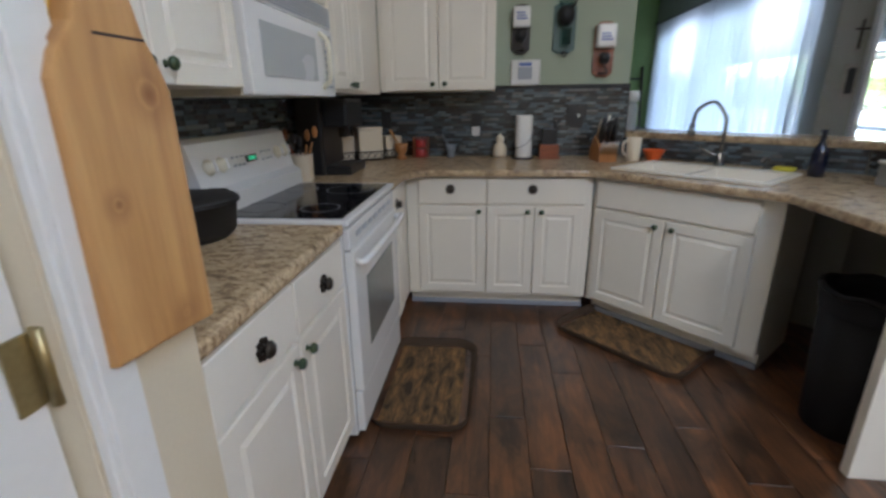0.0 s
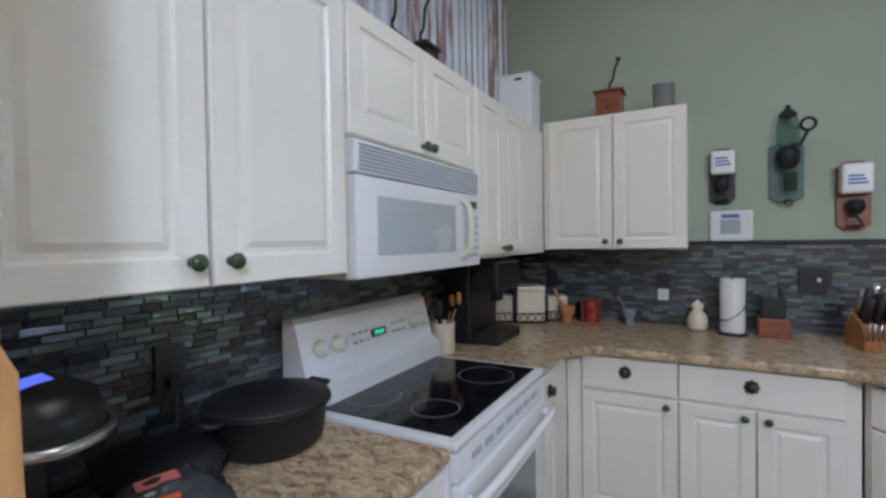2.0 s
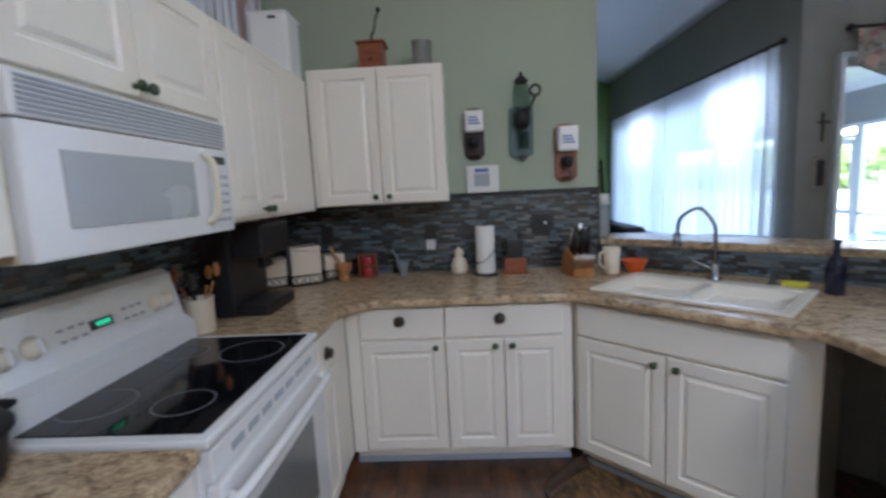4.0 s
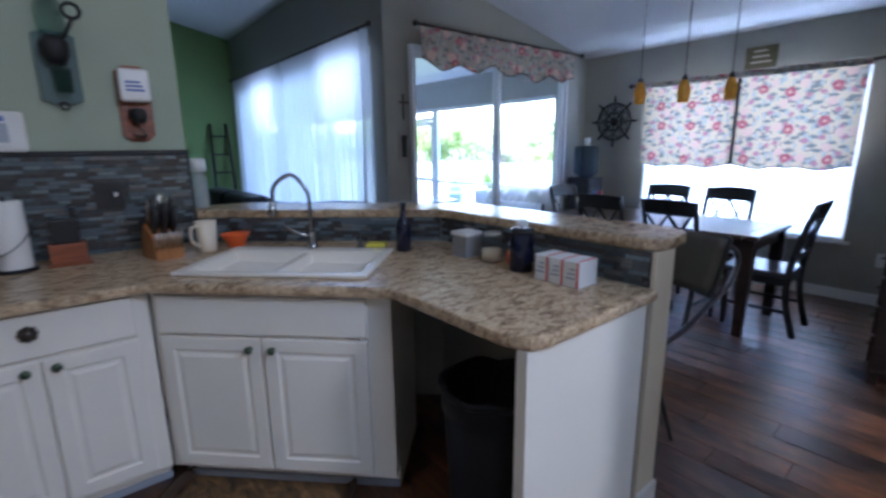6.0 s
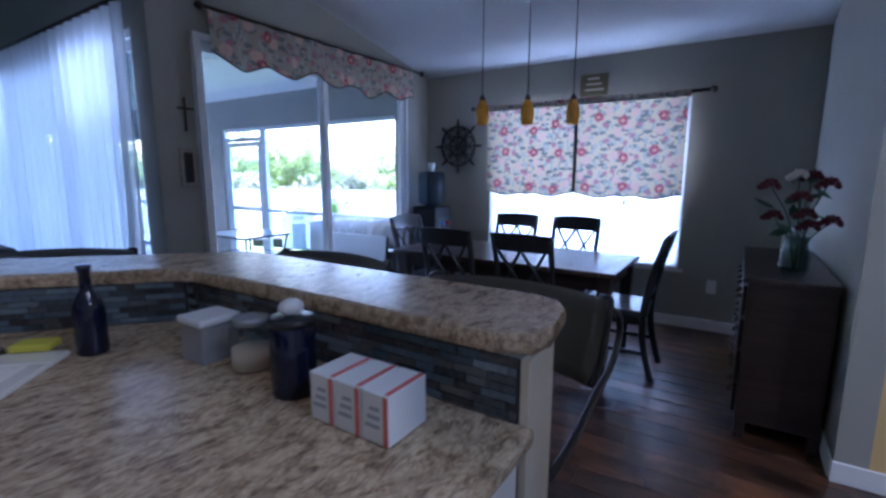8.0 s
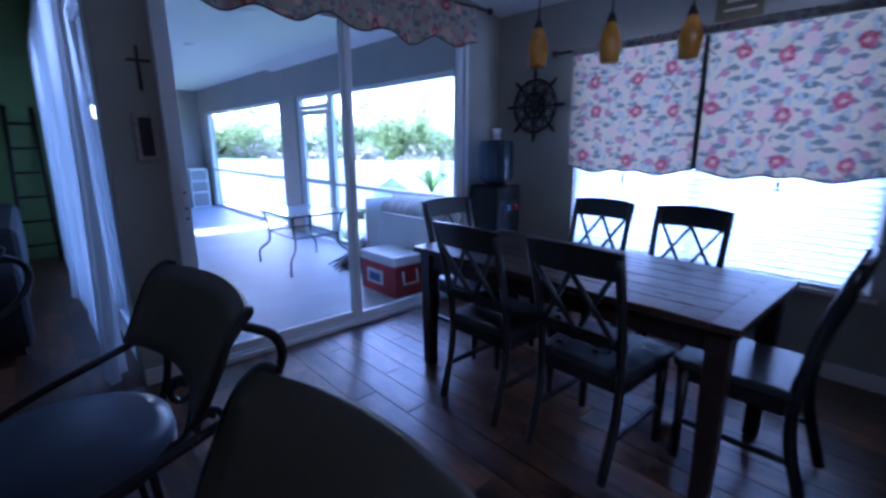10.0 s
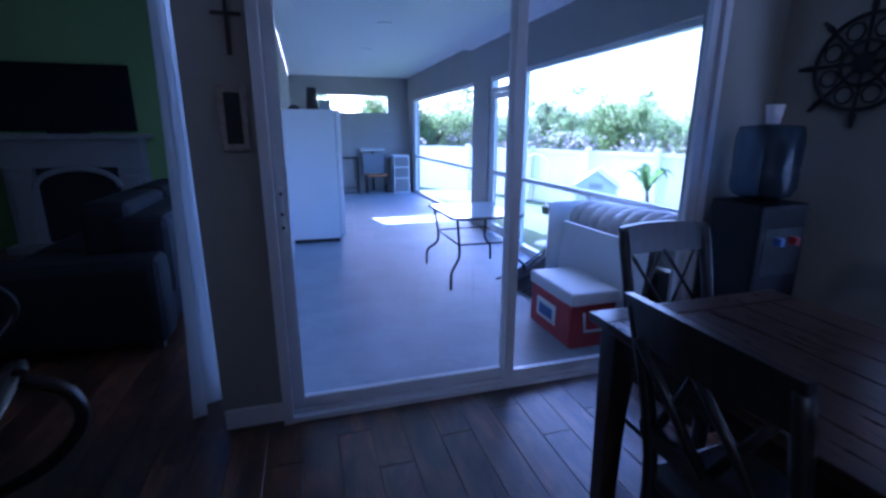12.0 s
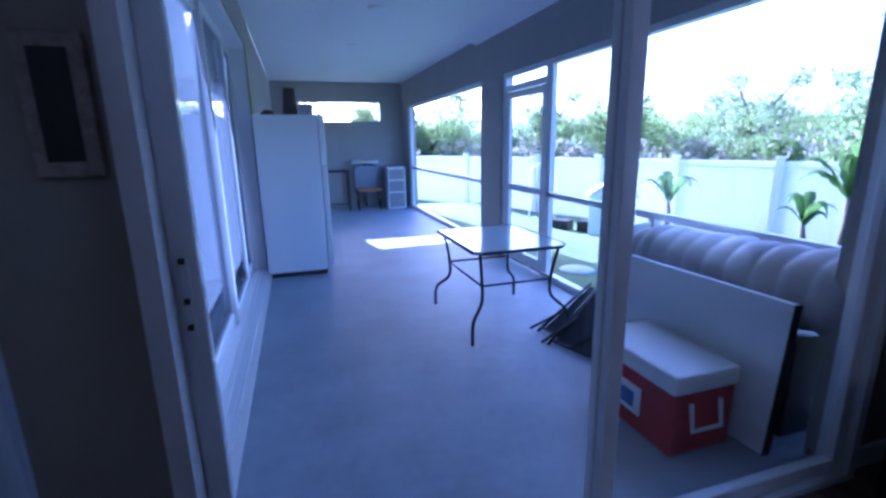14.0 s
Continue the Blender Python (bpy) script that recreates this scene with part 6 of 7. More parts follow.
def jar(label, m, r, h, fill, fh):
    top = thing("glass_jar", label, "jar")
    part("glass", lathe([(r * 0.9, 0), (r, 0.008), (r, h * 0.78), (r * 0.72, h * 0.86), (r * 0.72, h * 0.9)], 24), M_jar, top)
    part("contents", lathe([(0, 0.003), (r * 0.93, 0.003), (r * 0.93, fh), (0, fh + 0.006)], 22), fill, top)
    part("lid", lathe([(0, h * 0.88), (r * 0.8, h * 0.88), (r * 0.8, h), (0, h)], 24), M_tin, top)
    put(top, m)


jar("clear glass jar with pale contents and tin lid", pose(3.16, 2.775, ZC), 0.05, 0.125, M_creamware, 0.05)
jar("small glass jar with orange spice", pose(3.19, 2.675, ZC), 0.036, 0.09, M_orange, 0.05)
cf = thing("coffee_canister", "tall dark canister with a white scoop on top", "canister")
part("can", lathe([(0, 0), (0.046, 0), (0.047, 0.004), (0.047, 0.15), (0.044, 0.155), (0, 0.155)], 26), M_cobalt, cf)
part("lid", lathe([(0.048, 0.152), (0.048, 0.165), (0.04, 0.17), (0, 0.17)], 26), M_black, cf)
part("scoop", ball(0.026, (0, 0, 0.188), 1.1, 0.9, 0.7), M_plaswhite, cf, "white plastic scoop")
put(cf, pose(3.13, 2.585, ZC))
for i, y in enumerate((2.44, 2.375, 2.31)):
    tb = thing("pod_box", "white cardboard coffee pod box with red stripe", "box", "row of pod boxes")
    part("carton", boxes((3.075, y - 0.031, ZC, 3.185, y + 0.031, ZC + 0.095), bevel=0.002, seg=1), M_paper, tb)
    part("stripe", boxes((3.0735, y - 0.030, ZC + 0.002, 3.0745, y - 0.020, ZC + 0.093)), M_salmon, tb, "red printed stripe")
    part("top_stripe", boxes((3.078, y - 0.030, ZC + 0.0952, 3.18, y - 0.020, ZC + 0.096)), M_salmon, tb, "red printed stripe")
    part("print", boxes(*[(3.0735, y - 0.012, ZC + 0.03 + 0.016 * k, 3.0745, y + 0.022 - 0.006 * k, ZC + 0.037 + 0.016 * k) for k in range(3)]), M_greyprint, tb, "grey printed lines")
wb = thing("water_bottle", "clear white-capped bottle standing on the bar", "bottle")
part("bottle", lathe([(0, 0), (0.036, 0), (0.04, 0.01), (0.04, 0.16), (0.03, 0.185), (0.03, 0.20)], 22), M_plastic, wb)
part("cap", lathe([(0, 0.20), (0.042, 0.20), (0.042, 0.262), (0.03, 0.272), (0, 0.272)], 22), M_plaswhite, wb)
put(wb, pose(2.345, 4.26, 1.079))

# bin and mats
M_bin = paint("dull_black_bag", (0.007, 0.007, 0.008), 0.6, vary=0.3, fine=60, bump=0.2, spec=0.25)
tr = thing("trash_can", "black plastic trash can under the peninsula", "trash can")
part("bin", lathe([(0, 0), (0.135, 0), (0.14, 0.01), (0.17, 0.60), (0.163, 0.60), (0.135, 0.015), (0, 0.015)], 30), M_bin, tr)
part("bag_rim", tube([((0.172 + 0.006 * math.sin(9 * a)) * math.cos(a), (0.172 + 0.006 * math.sin(9 * a)) * math.sin(a), 0.60 + 0.008 * math.sin(7 * a)) for a in [2 * math.pi * k / 40 for k in range(40)]], 0.012, 6, closed=True), M_bin, tr, "folded black bag rim")
part("bag_skirt", lathe([(0.172, 0.52), (0.176, 0.60), (0.168, 0.604), (0.160, 0.56)], 30, cap=False), M_bin, tr)
put(tr, pose(2.80, 2.42, 0))


def floor_mat(m, w, d, label):
    top = thing("floor_mat", label, "mat")
    part("weave", boxes((-w / 2 + 0.035, -d / 2 + 0.035, 0.002, w / 2 - 0.035, d / 2 - 0.035, 0.007), bevel=0.0015, seg=1), M_mat, top)
    r = 0.085
    pts = []
    for cx, cy, a0 in ((w / 2 - r, d / 2 - r, 0), (-w / 2 + r, d / 2 - r, 90), (-w / 2 + r, -d / 2 + r, 180), (w / 2 - r, -d / 2 + r, 270)):
        pts += [(cx + r * math.cos(radians(a0 + k * 22.5)), cy + r * math.sin(radians(a0 + k * 22.5)), 0.006) for k in range(5)]
    part("binding", tube(pts, 0.034, 8, closed=True, flat=0.13), M_matedge, top)
    put(top, m)


floor_mat(pose(1.055, 2.59, 0), 0.42, 0.70, "brown woven kitchen mat in front of the range")
floor_mat(pose(2.14, 3.085, 0, 0, 0, -45), 0.74, 0.42, "brown woven kitchen mat in front of the sink")
lsw = thing("light_switch", "white double light switch on the passage wall", "switch")
part("plate", boxes((3.55, 1.3605, 1.13, 3.665, 1.367, 1.25), bevel=0.002, seg=1), M_plaswhite, lsw)
for x in (3.585, 3.63):
    part("toggle", boxes((x - 0.005, 1.367, 1.18, x + 0.005, 1.376, 1.20)), M_plaswhite, lsw)

# ---- dining things ----
ou = thing("wall_outlet", "white wall outlet under the dining window side", "outlet")
part("plate", boxes((7.072, 1.93, 0.34, 7.0795, 2.005, 0.46), bevel=0.002, seg=1), M_plaswhite, ou)
for z in (0.375, 0.42):
    part("socket", boxes((7.070, 1.952, z - 0.013, 7.0718, 1.983, z + 0.013)), M_trim, ou)


def ship_wheel():
    top = thing("ship_wheel_ornament", "dark metal ship wheel wall ornament", "wall ornament")
    T = pose(7.05, 4.55, 1.68, 0, 90, 0)

    def circle(r, k, rad, z=0):
        b = tube([(r * math.cos(2 * math.pi * i / k), r * math.sin(2 * math.pi * i / k), z) for i in range(k)], rad, 8, closed=True)
        bmesh.ops.transform(b, matrix=T, verts=b.verts)
        return b
    part("rim", circle(0.215, 40, 0.011), M_iron, top)
    part("inner_ring", circle(0.10, 30, 0.010), M_iron, top)
    hub = lathe([(0, -0.015), (0.05, -0.015), (0.05, 0.005), (0.02, 0.018), (0, 0.02)], 20, T @ pose(0, 0, 0, 180, 0, 0))
    part("hub", hub, M_iron, top)
    for i in range(8):
        a = math.pi * i / 4
        b = tube([(0.04 * math.cos(a), 0.04 * math.sin(a), 0), (0.215 * math.cos(a), 0.215 * math.sin(a), 0), (0.245 * math.cos(a), 0.245 * math.sin(a), 0), (0.30 * math.cos(a), 0.30 * math.sin(a), 0)], [0.009, 0.009, 0.016, 0.010], 8)
        bmesh.ops.transform(b, matrix=T, verts=b.verts)
        part("spoke", b, M_iron, top)
        a += math.pi / 8
        c = (0.155 * math.cos(a), 0.155 * math.sin(a))
        b = tube([(c[0] + 0.04 * math.cos(2 * math.pi * k / 14), c[1] + 0.04 * math.sin(2 * math.pi * k / 14), 0) for k in range(14)], 0.006, 6, closed=True)
        bmesh.ops.transform(b, matrix=T, verts=b.verts)
        part("scroll_ring", b, M_iron, top)


ship_wheel()
pq = thing("wall_plaque", "small olive framed plaque above the dining window", "plaque")
M_olive = paint("olive_plaque", (0.14, 0.12, 0.06), 0.5, vary=0.3, fine=40)
part("board", boxes((7.062, 2.94, 2.10, 7.079, 3.20, 2.30), bevel=0.004), M_olive, pq)
part("lettering", boxes(*[(7.0600, 2.98 + 0.02 * i, 2.15 + 0.05 * i, 7.0618, 3.15 - 0.01 * i, 2.165 + 0.05 * i) for i in range(3)]), M_creamware, pq, "pale painted lettering")

M_amber = paint("amber_glass", (0.50, 0.24, 0.02), 0.12, vary=0.35, scale=12, fine=60)
pn = thing("pendant_light", "dark bar with three amber glass pendants, unlit", "pendant light")
A, C = Vector((5.64, 3.61, roof(5.64) - 0.03)), Vector((6.06, 2.83, roof(6.06) - 0.03))
bar_bm = tube([A, C], 0.035, 4, flat=0.7)
part("canopy", bar_bm, M_bronze, pn)
for f in (0.12, 0.5, 0.88):
    q = A.lerp(C, f)
    part("cord", tube([q, (q.x, q.y, 1.95)], 0.004, 6), M_black, pn)
    s_ = part("shade", lathe([(0.018, 0.0), (0.04, -0.045), (0.052, -0.10), (0.044, -0.165), (0.040, -0.185), (0.036, -0.185), (0.046, -0.10), (0.014, -0.004)], 24, pose(q.x, q.y, 1.925)), M_amber, pn, "amber glass shade")
    part("cap", lathe([(0, 0.03), (0.012, 0.03), (0.022, 0.0), (0.024, -0.012), (0, -0.012)], 16, pose(q.x, q.y, 1.93)), M_bronze, s_)

fn = thing("ceiling_fan", "white ceiling fan with leaf-shaped blades", "ceiling fan")
FX, FY, FZ = 4.57, 3.48, 2.44
M_fan = paint("white_fan", (0.66, 0.65, 0.60), 0.5, vary=0.06)
part("rod", tube([(FX, FY, FZ + 0.1), (FX, FY, roof(FX) - 0.02)], 0.014, 8), M_fan, fn)
part("canopy", lathe([(0, 0.0), (0.03, 0.0), (0.065, 0.05), (0, 0.05)], 20, pose(FX, FY, roof(FX) - 0.07)), M_fan, fn)
part("motor", lathe([(0, 0.0), (0.03, 0.0), (0.04, 0.02), (0.10, 0.05), (0.115, 0.08), (0.10, 0.13), (0.03, 0.15), (0, 0.15)], 28, pose(FX, FY, FZ)), M_fan, fn)
part("finial", lathe([(0, -0.05), (0.03, -0.045), (0.045, -0.02), (0.03, 0.0), (0, 0.0)], 20, pose(FX, FY, FZ)), M_fan, fn)
for i in range(5):
    a = radians(72 * i + 20)
    outl = [(0.10, -0.03), (0.18, -0.07), (0.32, -0.09), (0.44, -0.065), (0.50, 0.0), (0.44, 0.065), (0.32, 0.09), (0.18, 0.07), (0.10, 0.03)]
    part("blade", prism(outl, 0.08, 0.088, m=pose(FX, FY, FZ) @ pose(0, 0, 0, 0, 0, 72 * i + 20) @ pose(0, 0, 0, 8, 0, 0)), M_fan, fn)

# water cooler
M_jugblue = clear("blue_jug_plastic", (0.50, 0.60, 0.74), 0.05)
wc = thing("water_cooler", "black water cooler with blue bottle and cup stack", "water cooler")
part("body", boxes((6.585, 4.545, 0.0, 6.895, 4.85, 1.02), bevel=0.02), M_bin, wc)
part("recess", boxes((6.62, 4.540, 0.66, 6.86, 4.5445, 0.90)), M_iron, wc)
for x in (6.69, 6.79):
    part("tap", boxes((x - 0.014, 4.50, 0.82, x + 0.014, 4.5395, 0.86), bevel=0.005), M_redtin if x > 6.7 else M_blueprint, wc, "small coloured tap")
part("bottle", lathe([(0.05, 1.02), (0.13, 1.05), (0.148, 1.09), (0.148, 1.17), (0.142, 1.185), (0.148, 1.20), (0.148, 1.34), (0.135, 1.39), (0, 1.40)], 32, pose(6.74, 4.70, 0)), M_jugblue, wc, "blue clear water bottle")
cups = solid("cup_stack", lathe([(0, 0), (0.03, 0), (0.042, 0.09), (0.038, 0.09), (0.028, 0.005), (0, 0.005)], 20, pose(6.74, 4.70, 1.402)), M_paper, "white paper cups on the water bottle", "cups")


def dresser():
    top = thing("dresser", "dark wooden dresser against the dining wall", "dresser")
    x0, x1, y0, y1 = 5.25, 6.45, 1.385, 1.745
    part("case", boxes((x0, y0, 0.09, x1, y1, 0.835), bevel=0.004), M_darkwood, top)
    part("top_board", boxes((x0 - 0.02, y0 - 0.005, 0.835, x1 + 0.02, y1 + 0.025, 0.862), bevel=0.006), M_darkwood, top)
    for x in (x0, x1 - 0.05):
        for y in (y0, y1 - 0.05):
            part("foot", boxes((x, y, 0, x + 0.05, y + 0.05, 0.09), bevel=0.006), M_darkwood, top)
    for r in range(4):
        for c in range(3):
            xa = x0 + 0.03 + c * 0.383
            d = part("drawer", boxes((xa, y1 + 0.001, 0.125 + r * 0.175, xa + 0.37, y1 + 0.02, 0.285 + r * 0.175), bevel=0.006), M_darkwood, top)
            for hx in (0.1, 0.27):
                part("pull", tube(curve_pts([(xa + hx - 0.035, y1 + 0.02, 0.215 + r * 0.175), (xa + hx, y1 + 0.045, 0.205 + r * 0.175), (xa + hx + 0.035, y1 + 0.02, 0.215 + r * 0.175)], 4), 0.005, 6), M_bronze, d, "dark metal pull")


dresser()
M_leafdark = paint("dark_leaf", (0.03, 0.07, 0.03), 0.5, vary=0.3)
M_rose = paint("red_rose", (0.08, 0.006, 0.01), 0.6, vary=0.3)
M_roseW = paint("white_rose", (0.68, 0.62, 0.50), 0.6, vary=0.1)
va_ = thing("flower_vase", "glass vase of red and white artificial flowers", "vase")
part("vase", lathe([(0.0, 0), (0.045, 0), (0.06, 0.03), (0.065, 0.10), (0.05, 0.16), (0.052, 0.20), (0.048, 0.20), (0.045, 0.16), (0.055, 0.10), (0.05, 0.03), (0, 0.012)], 26), M_glassgreen, va_)
rf = random.Random(5)
for i in range(9):
    a, s = rf.uniform(0, 6.28), rf.uniform(0.04, 0.15)
    tip = Vector((s * math.cos(a), s * math.sin(a), rf.uniform(0.26, 0.52)))
    part("stem", tube(curve_pts([(0, 0, 0.02), (tip.x * 0.3, tip.y * 0.3, tip.z * 0.6), tip], 3), 0.003, 5), M_leafdark, va_)
    bm = bmesh.new()
    for k in range(12):
        b = 2.4 * k
        rr = 0.012 + 0.0028 * k
        bmesh.ops.create_icosphere(bm, subdivisions=1, radius=0.018, matrix=Matrix.Translation(tip + Vector((rr * math.cos(b), rr * math.sin(b), 0.02 - 0.003 * k))) @ Euler((0.6, 0.3 * k, b)).to_matrix().to_4x4() @ Matrix.Diagonal((1, 0.45, 1.1, 1)))
    for f in bm.faces:
        f.smooth = True
    part("bloom", bm, M_roseW if i == 2 else M_rose, va_)
for i in range(16):
    a, s, z = rf.uniform(0, 6.28), rf.uniform(0.06, 0.16), rf.uniform(0.2, 0.5)
    L = pose(s * math.cos(a), s * math.sin(a), z, rf.uniform(-50, 50), rf.uniform(-50, 50), math.degrees(a))
    part("leaf", prism([(-0.05, 0), (-0.02, 0.022), (0.02, 0.022), (0.06, 0), (0.02, -0.022), (-0.02, -0.022)], 0, 0.002, m=L), M_leafdark, va_)
put(va_, pose(5.42, 1.56, 0.863))
cd = thing("candle_lantern", "slim white-framed glass lantern on the dresser", "lantern")
part("frame", boxes(*[(x, y, 0.0, x + 0.008, y + 0.008, 0.20) for x in (-0.04, 0.032) for y in (-0.04, 0.032)], (-0.045, -0.045, 0.20, 0.045, 0.045, 0.212), (-0.045, -0.045, -0.0, 0.045, 0.045, 0.008)), M_trim, cd)
part("candle", lathe([(0, 0.0085), (0.024, 0.0085), (0.024, 0.12), (0, 0.122)], 16), M_creamware, cd)
put(cd, pose(5.72, 1.56, 0.863))

# on the post
M_agedframe = paint("aged_frame", (0.34, 0.30, 0.25), 0.6, vary=0.35, scale=30, fine=90, bump=0.4)
pf = thing("picture_frame", "ornate pale frame with a dark figure panel", "picture")
part("frame", boxes((4.175, 4.970, 1.28, 4.285, 4.9885, 1.54), bevel=0.008), M_agedframe, pf)
part("panel", boxes((4.200, 4.9675, 1.31, 4.260, 4.9698, 1.51)), M_black, pf)
cx_ = thing("wall_cross", "small dark wooden wall cross", "cross")
part("upright", boxes((4.232, 4.975, 1.65, 4.247, 4.9885, 1.87), bevel=0.003, seg=1), M_darkwood, cx_)
part("crossbar", boxes((4.185, 4.971, 1.79, 4.295, 4.9745, 1.805)), M_darkwood, cx_)

# ---- living room ----
M_sofa = paint("black_leather_sofa", (0.012, 0.011, 0.011), 0.55, vary=0.2, fine=90, bump=0.2, spec=0.3)
so = thing("sofa", "black leather sofa in the living room", "sofa")
part("base", boxes((2.45, 6.0, 0.06, 3.55, 8.1, 0.30), bevel=0.04), M_sofa, so)
part("back", boxes((3.28, 6.15, 0.30, 3.62, 7.95, 0.84), bevel=0.08, seg=3), M_sofa, so)
for y0 in (5.92, 7.90):
    part("arm", boxes((2.45, y0, 0.06, 3.60, y0 + 0.26, 0.62), bevel=0.07, seg=3), M_sofa, so)
for y0 in (6.19, 7.05):
    part("seat_cushion", boxes((2.42, y0, 0.30, 3.27, y0 + 0.84, 0.46), bevel=0.05, seg=3), M_sofa, so)
    part("back_cushion", boxes((3.12, y0, 0.47, 3.40, y0 + 0.84, 0.93), bevel=0.07, seg=3), M_sofa, so)
for x in (2.5, 3.48):
    for y in (6.0, 8.03):
        part("foot", boxes((x, y, 0, x + 0.06, y + 0.06, 0.06)), M_darkwood, so)
fp = thing("fireplace", "pale carved mantel fireplace on the green wall", "fireplace")
M_mantel = paint("grey_mantel", (0.24, 0.23, 0.21), 0.5, vary=0.08)
part("shelf", boxes((1.16, 9.12, 1.27, 2.72, 9.449, 1.33), bevel=0.01), M_mantel, fp)
part("frieze", boxes((1.24, 9.22, 0.95, 2.64, 9.449, 1.269), bevel=0.006), M_mantel, fp)
for x in (1.24, 2.36):
    part("pilaster", boxes((x, 9.22, 0, x + 0.28, 9.449, 0.949), bevel=0.006), M_mantel, fp)
    part("pilaster_panel", boxes((x + 0.06, 9.20, 0.12, x + 0.22, 9.219, 0.85), bevel=0.008), M_mantel, fp)
part("arch", tube([(1.94 + 0.42 * math.cos(a), 9.215, 0.72 + 0.22 * math.sin(a)) for a in [math.pi * k / 16 for k in range(17)]], 0.035, 8), M_mantel, fp)
part("hearth", boxes((1.20, 9.05, 0, 2.68, 9.2195, 0.08), bevel=0.005), M_mantel, fp)
part("firebox", boxes((1.52, 9.30, 0.081, 2.36, 9.445, 0.949)), M_black, fp)
tv = thing("television", "black flat television above the mantel, switched off", "television")
part("screen", boxes((1.20, 9.39, 1.36, 2.58, 9.42, 2.10), bevel=0.006), M_blackglass, tv)
part("stand", boxes((1.70, 9.30, 1.331, 2.08, 9.43, 1.3595), bevel=0.004), M_black, tv)
ld = thing("blanket_ladder", "dark wooden ladder leaning on the green wall", "ladder")
for dx in (-0.16, 0.16):
    part("rail", tube([(3.72 + dx, 9.10, 0.0), (3.76 + dx * 0.75, 9.42, 1.80)], 0.022, 6), M_darkwood, ld)
for k in range(6):
    f = 0.12 + k * 0.155
    c = Vector((3.72, 9.10, 0)).lerp(Vector((3.76, 9.42, 1.80)), f)
    w = 0.16 - 0.04 * f
    part("rung", tube([c + Vector((-w, 0, 0)), c + Vector((w, 0, 0))], 0.014, 6), M_darkwood, ld)

# ---- lanai things ----
M_tarp = paint("grey_roll_cloth", (0.46, 0.45, 0.44), 0.7, vary=0.2, scale=5, fine=60, bump=0.3)
M_sling = paint("black_mesh_sling", (0.02, 0.02, 0.022), 0.8, vary=0.2, fine=300, bump=0.3)
structure("trim_lanai_track", boxes((4.145, 5.256, 0.0305, 4.155, 9.09, 0.045), (4.185, 5.256, 0.0305, 4.195, 9.09, 0.045), (4.2315, 5.2, -0.0295, 4.25, 9.15, 0.026)), M_frame, "white sliding door track along the lanai")
structure("trim_lanai_sill", boxes((4.2505, 5.2, -0.0296, 4.29, 9.15, -0.008)), M_trim, "pale sill beside the sliding door track")
wp = thing("white_panel", "large white tabletop panel leaning on its edge", "panel")
part("sheet", boxes((-0.02, 0, 0, 0.02, 0.94, 0.69), bevel=0.004), M_fridge, wp)
part("edge_strip", boxes((-0.022, -0.006, 0.0, 0.022, -0.0005, 0.69)), M_black, wp, "black edge strip")
put(wp, pose(6.49, 5.19, -0.03, 0, 5, 3))
wp2 = solid("narrow_panel", boxes((-0.2, -0.015, 0, 0.2, 0.015, 0.80), bevel=0.003, m=pose(6.72, 6.46, -0.03, 0, 0, 4)), M_fridge, "second white panel standing behind the roll", "panel")


def roll():
    """A long bundle with wrinkled rings, lying on a low support."""
    bm = bmesh.new()
    n, k = 110, 30
    rings = []
    for i in range(n + 1):
        s = i / n
        y = 5.09 + 1.26 * s
        lift = 0.06 * (0.5 - s)
        base = 0.180 - 0.05 * max(0, s - 0.86) / 0.14 - 0.03 * max(0, 0.06 - s) / 0.06
        ring = []
        for j in range(k):
            a = 2 * math.pi * j / k
            rib = abs(math.sin(math.pi * (9.5 * s + 0.35 * math.sin(a) + 0.12 * noise.noise((3 * s, math.cos(a), math.sin(a))))))
            rr = base * (0.93 + 0.13 * rib ** 0.55) * (1 + 0.05 * noise.noise((2 * math.cos(a), 2 * math.sin(a) + 5 * s, 9 * s)))
            ring.append(bm.verts.new((6.80 + rr * 1.02 * math.cos(a), y + 0.03 * math.sin(a), 0.640 + lift + rr * math.sin(a))))
        rings.append(ring)
    for a, b in zip(rings, rings[1:]):
        for j in range(k):
            f = bm.faces.new((a[j], a[(j + 1) % k], b[(j + 1) % k], b[j]))
            f.smooth = True
    bm.faces.new(rings[0])
    bm.faces.new(rings[-1][::-1])
    bmesh.ops.recalc_face_normals(bm, faces=bm.faces)
    return bm


rl = thing("rolled_mattress", "rolled grey ribbed mattress lying on a crate", "mattress")
part("roll", roll(), M_tarp, rl)
solid("crate", boxes((6.66, 5.25, -0.03, 6.94, 6.25, 0.455), bevel=0.01), M_darkwood, "dark wooden crate under the rolled mattress", "crate")


def folded_chair(m):
    top = thing("folding_chair", "folded black sling patio chair leaning on the rail", "folding chair", "folded patio chairs")
    for sx in (-0.22, 0.22):
        part("side_tube", tube([(sx, 0, 0.0), (sx, 0.30, 0.52)], 0.011, 8), M_iron, top)
        part("leg_tube", tube([(sx * 0.9, -0.10, 0.0), (sx * 0.9, 0.32, 0.40)], 0.010, 8), M_iron, top)
    part("sling", boxes((-0.21, -0.004, 0.05, 0.21, 0.004, 0.56), m=pose(0, 0.02, 0, -30, 0, 0)), M_sling, top)
    part("cross_bar", tube([(-0.22, 0.02, 0.04), (0.22, 0.02, 0.04)], 0.010, 8), M_iron, top)
    put(top, m)


folded_chair(pose(6.26, 6.50, -0.03, -32, 0, -78))
folded_chair(pose(6.24, 6.28, -0.03, -32, 0, -70))

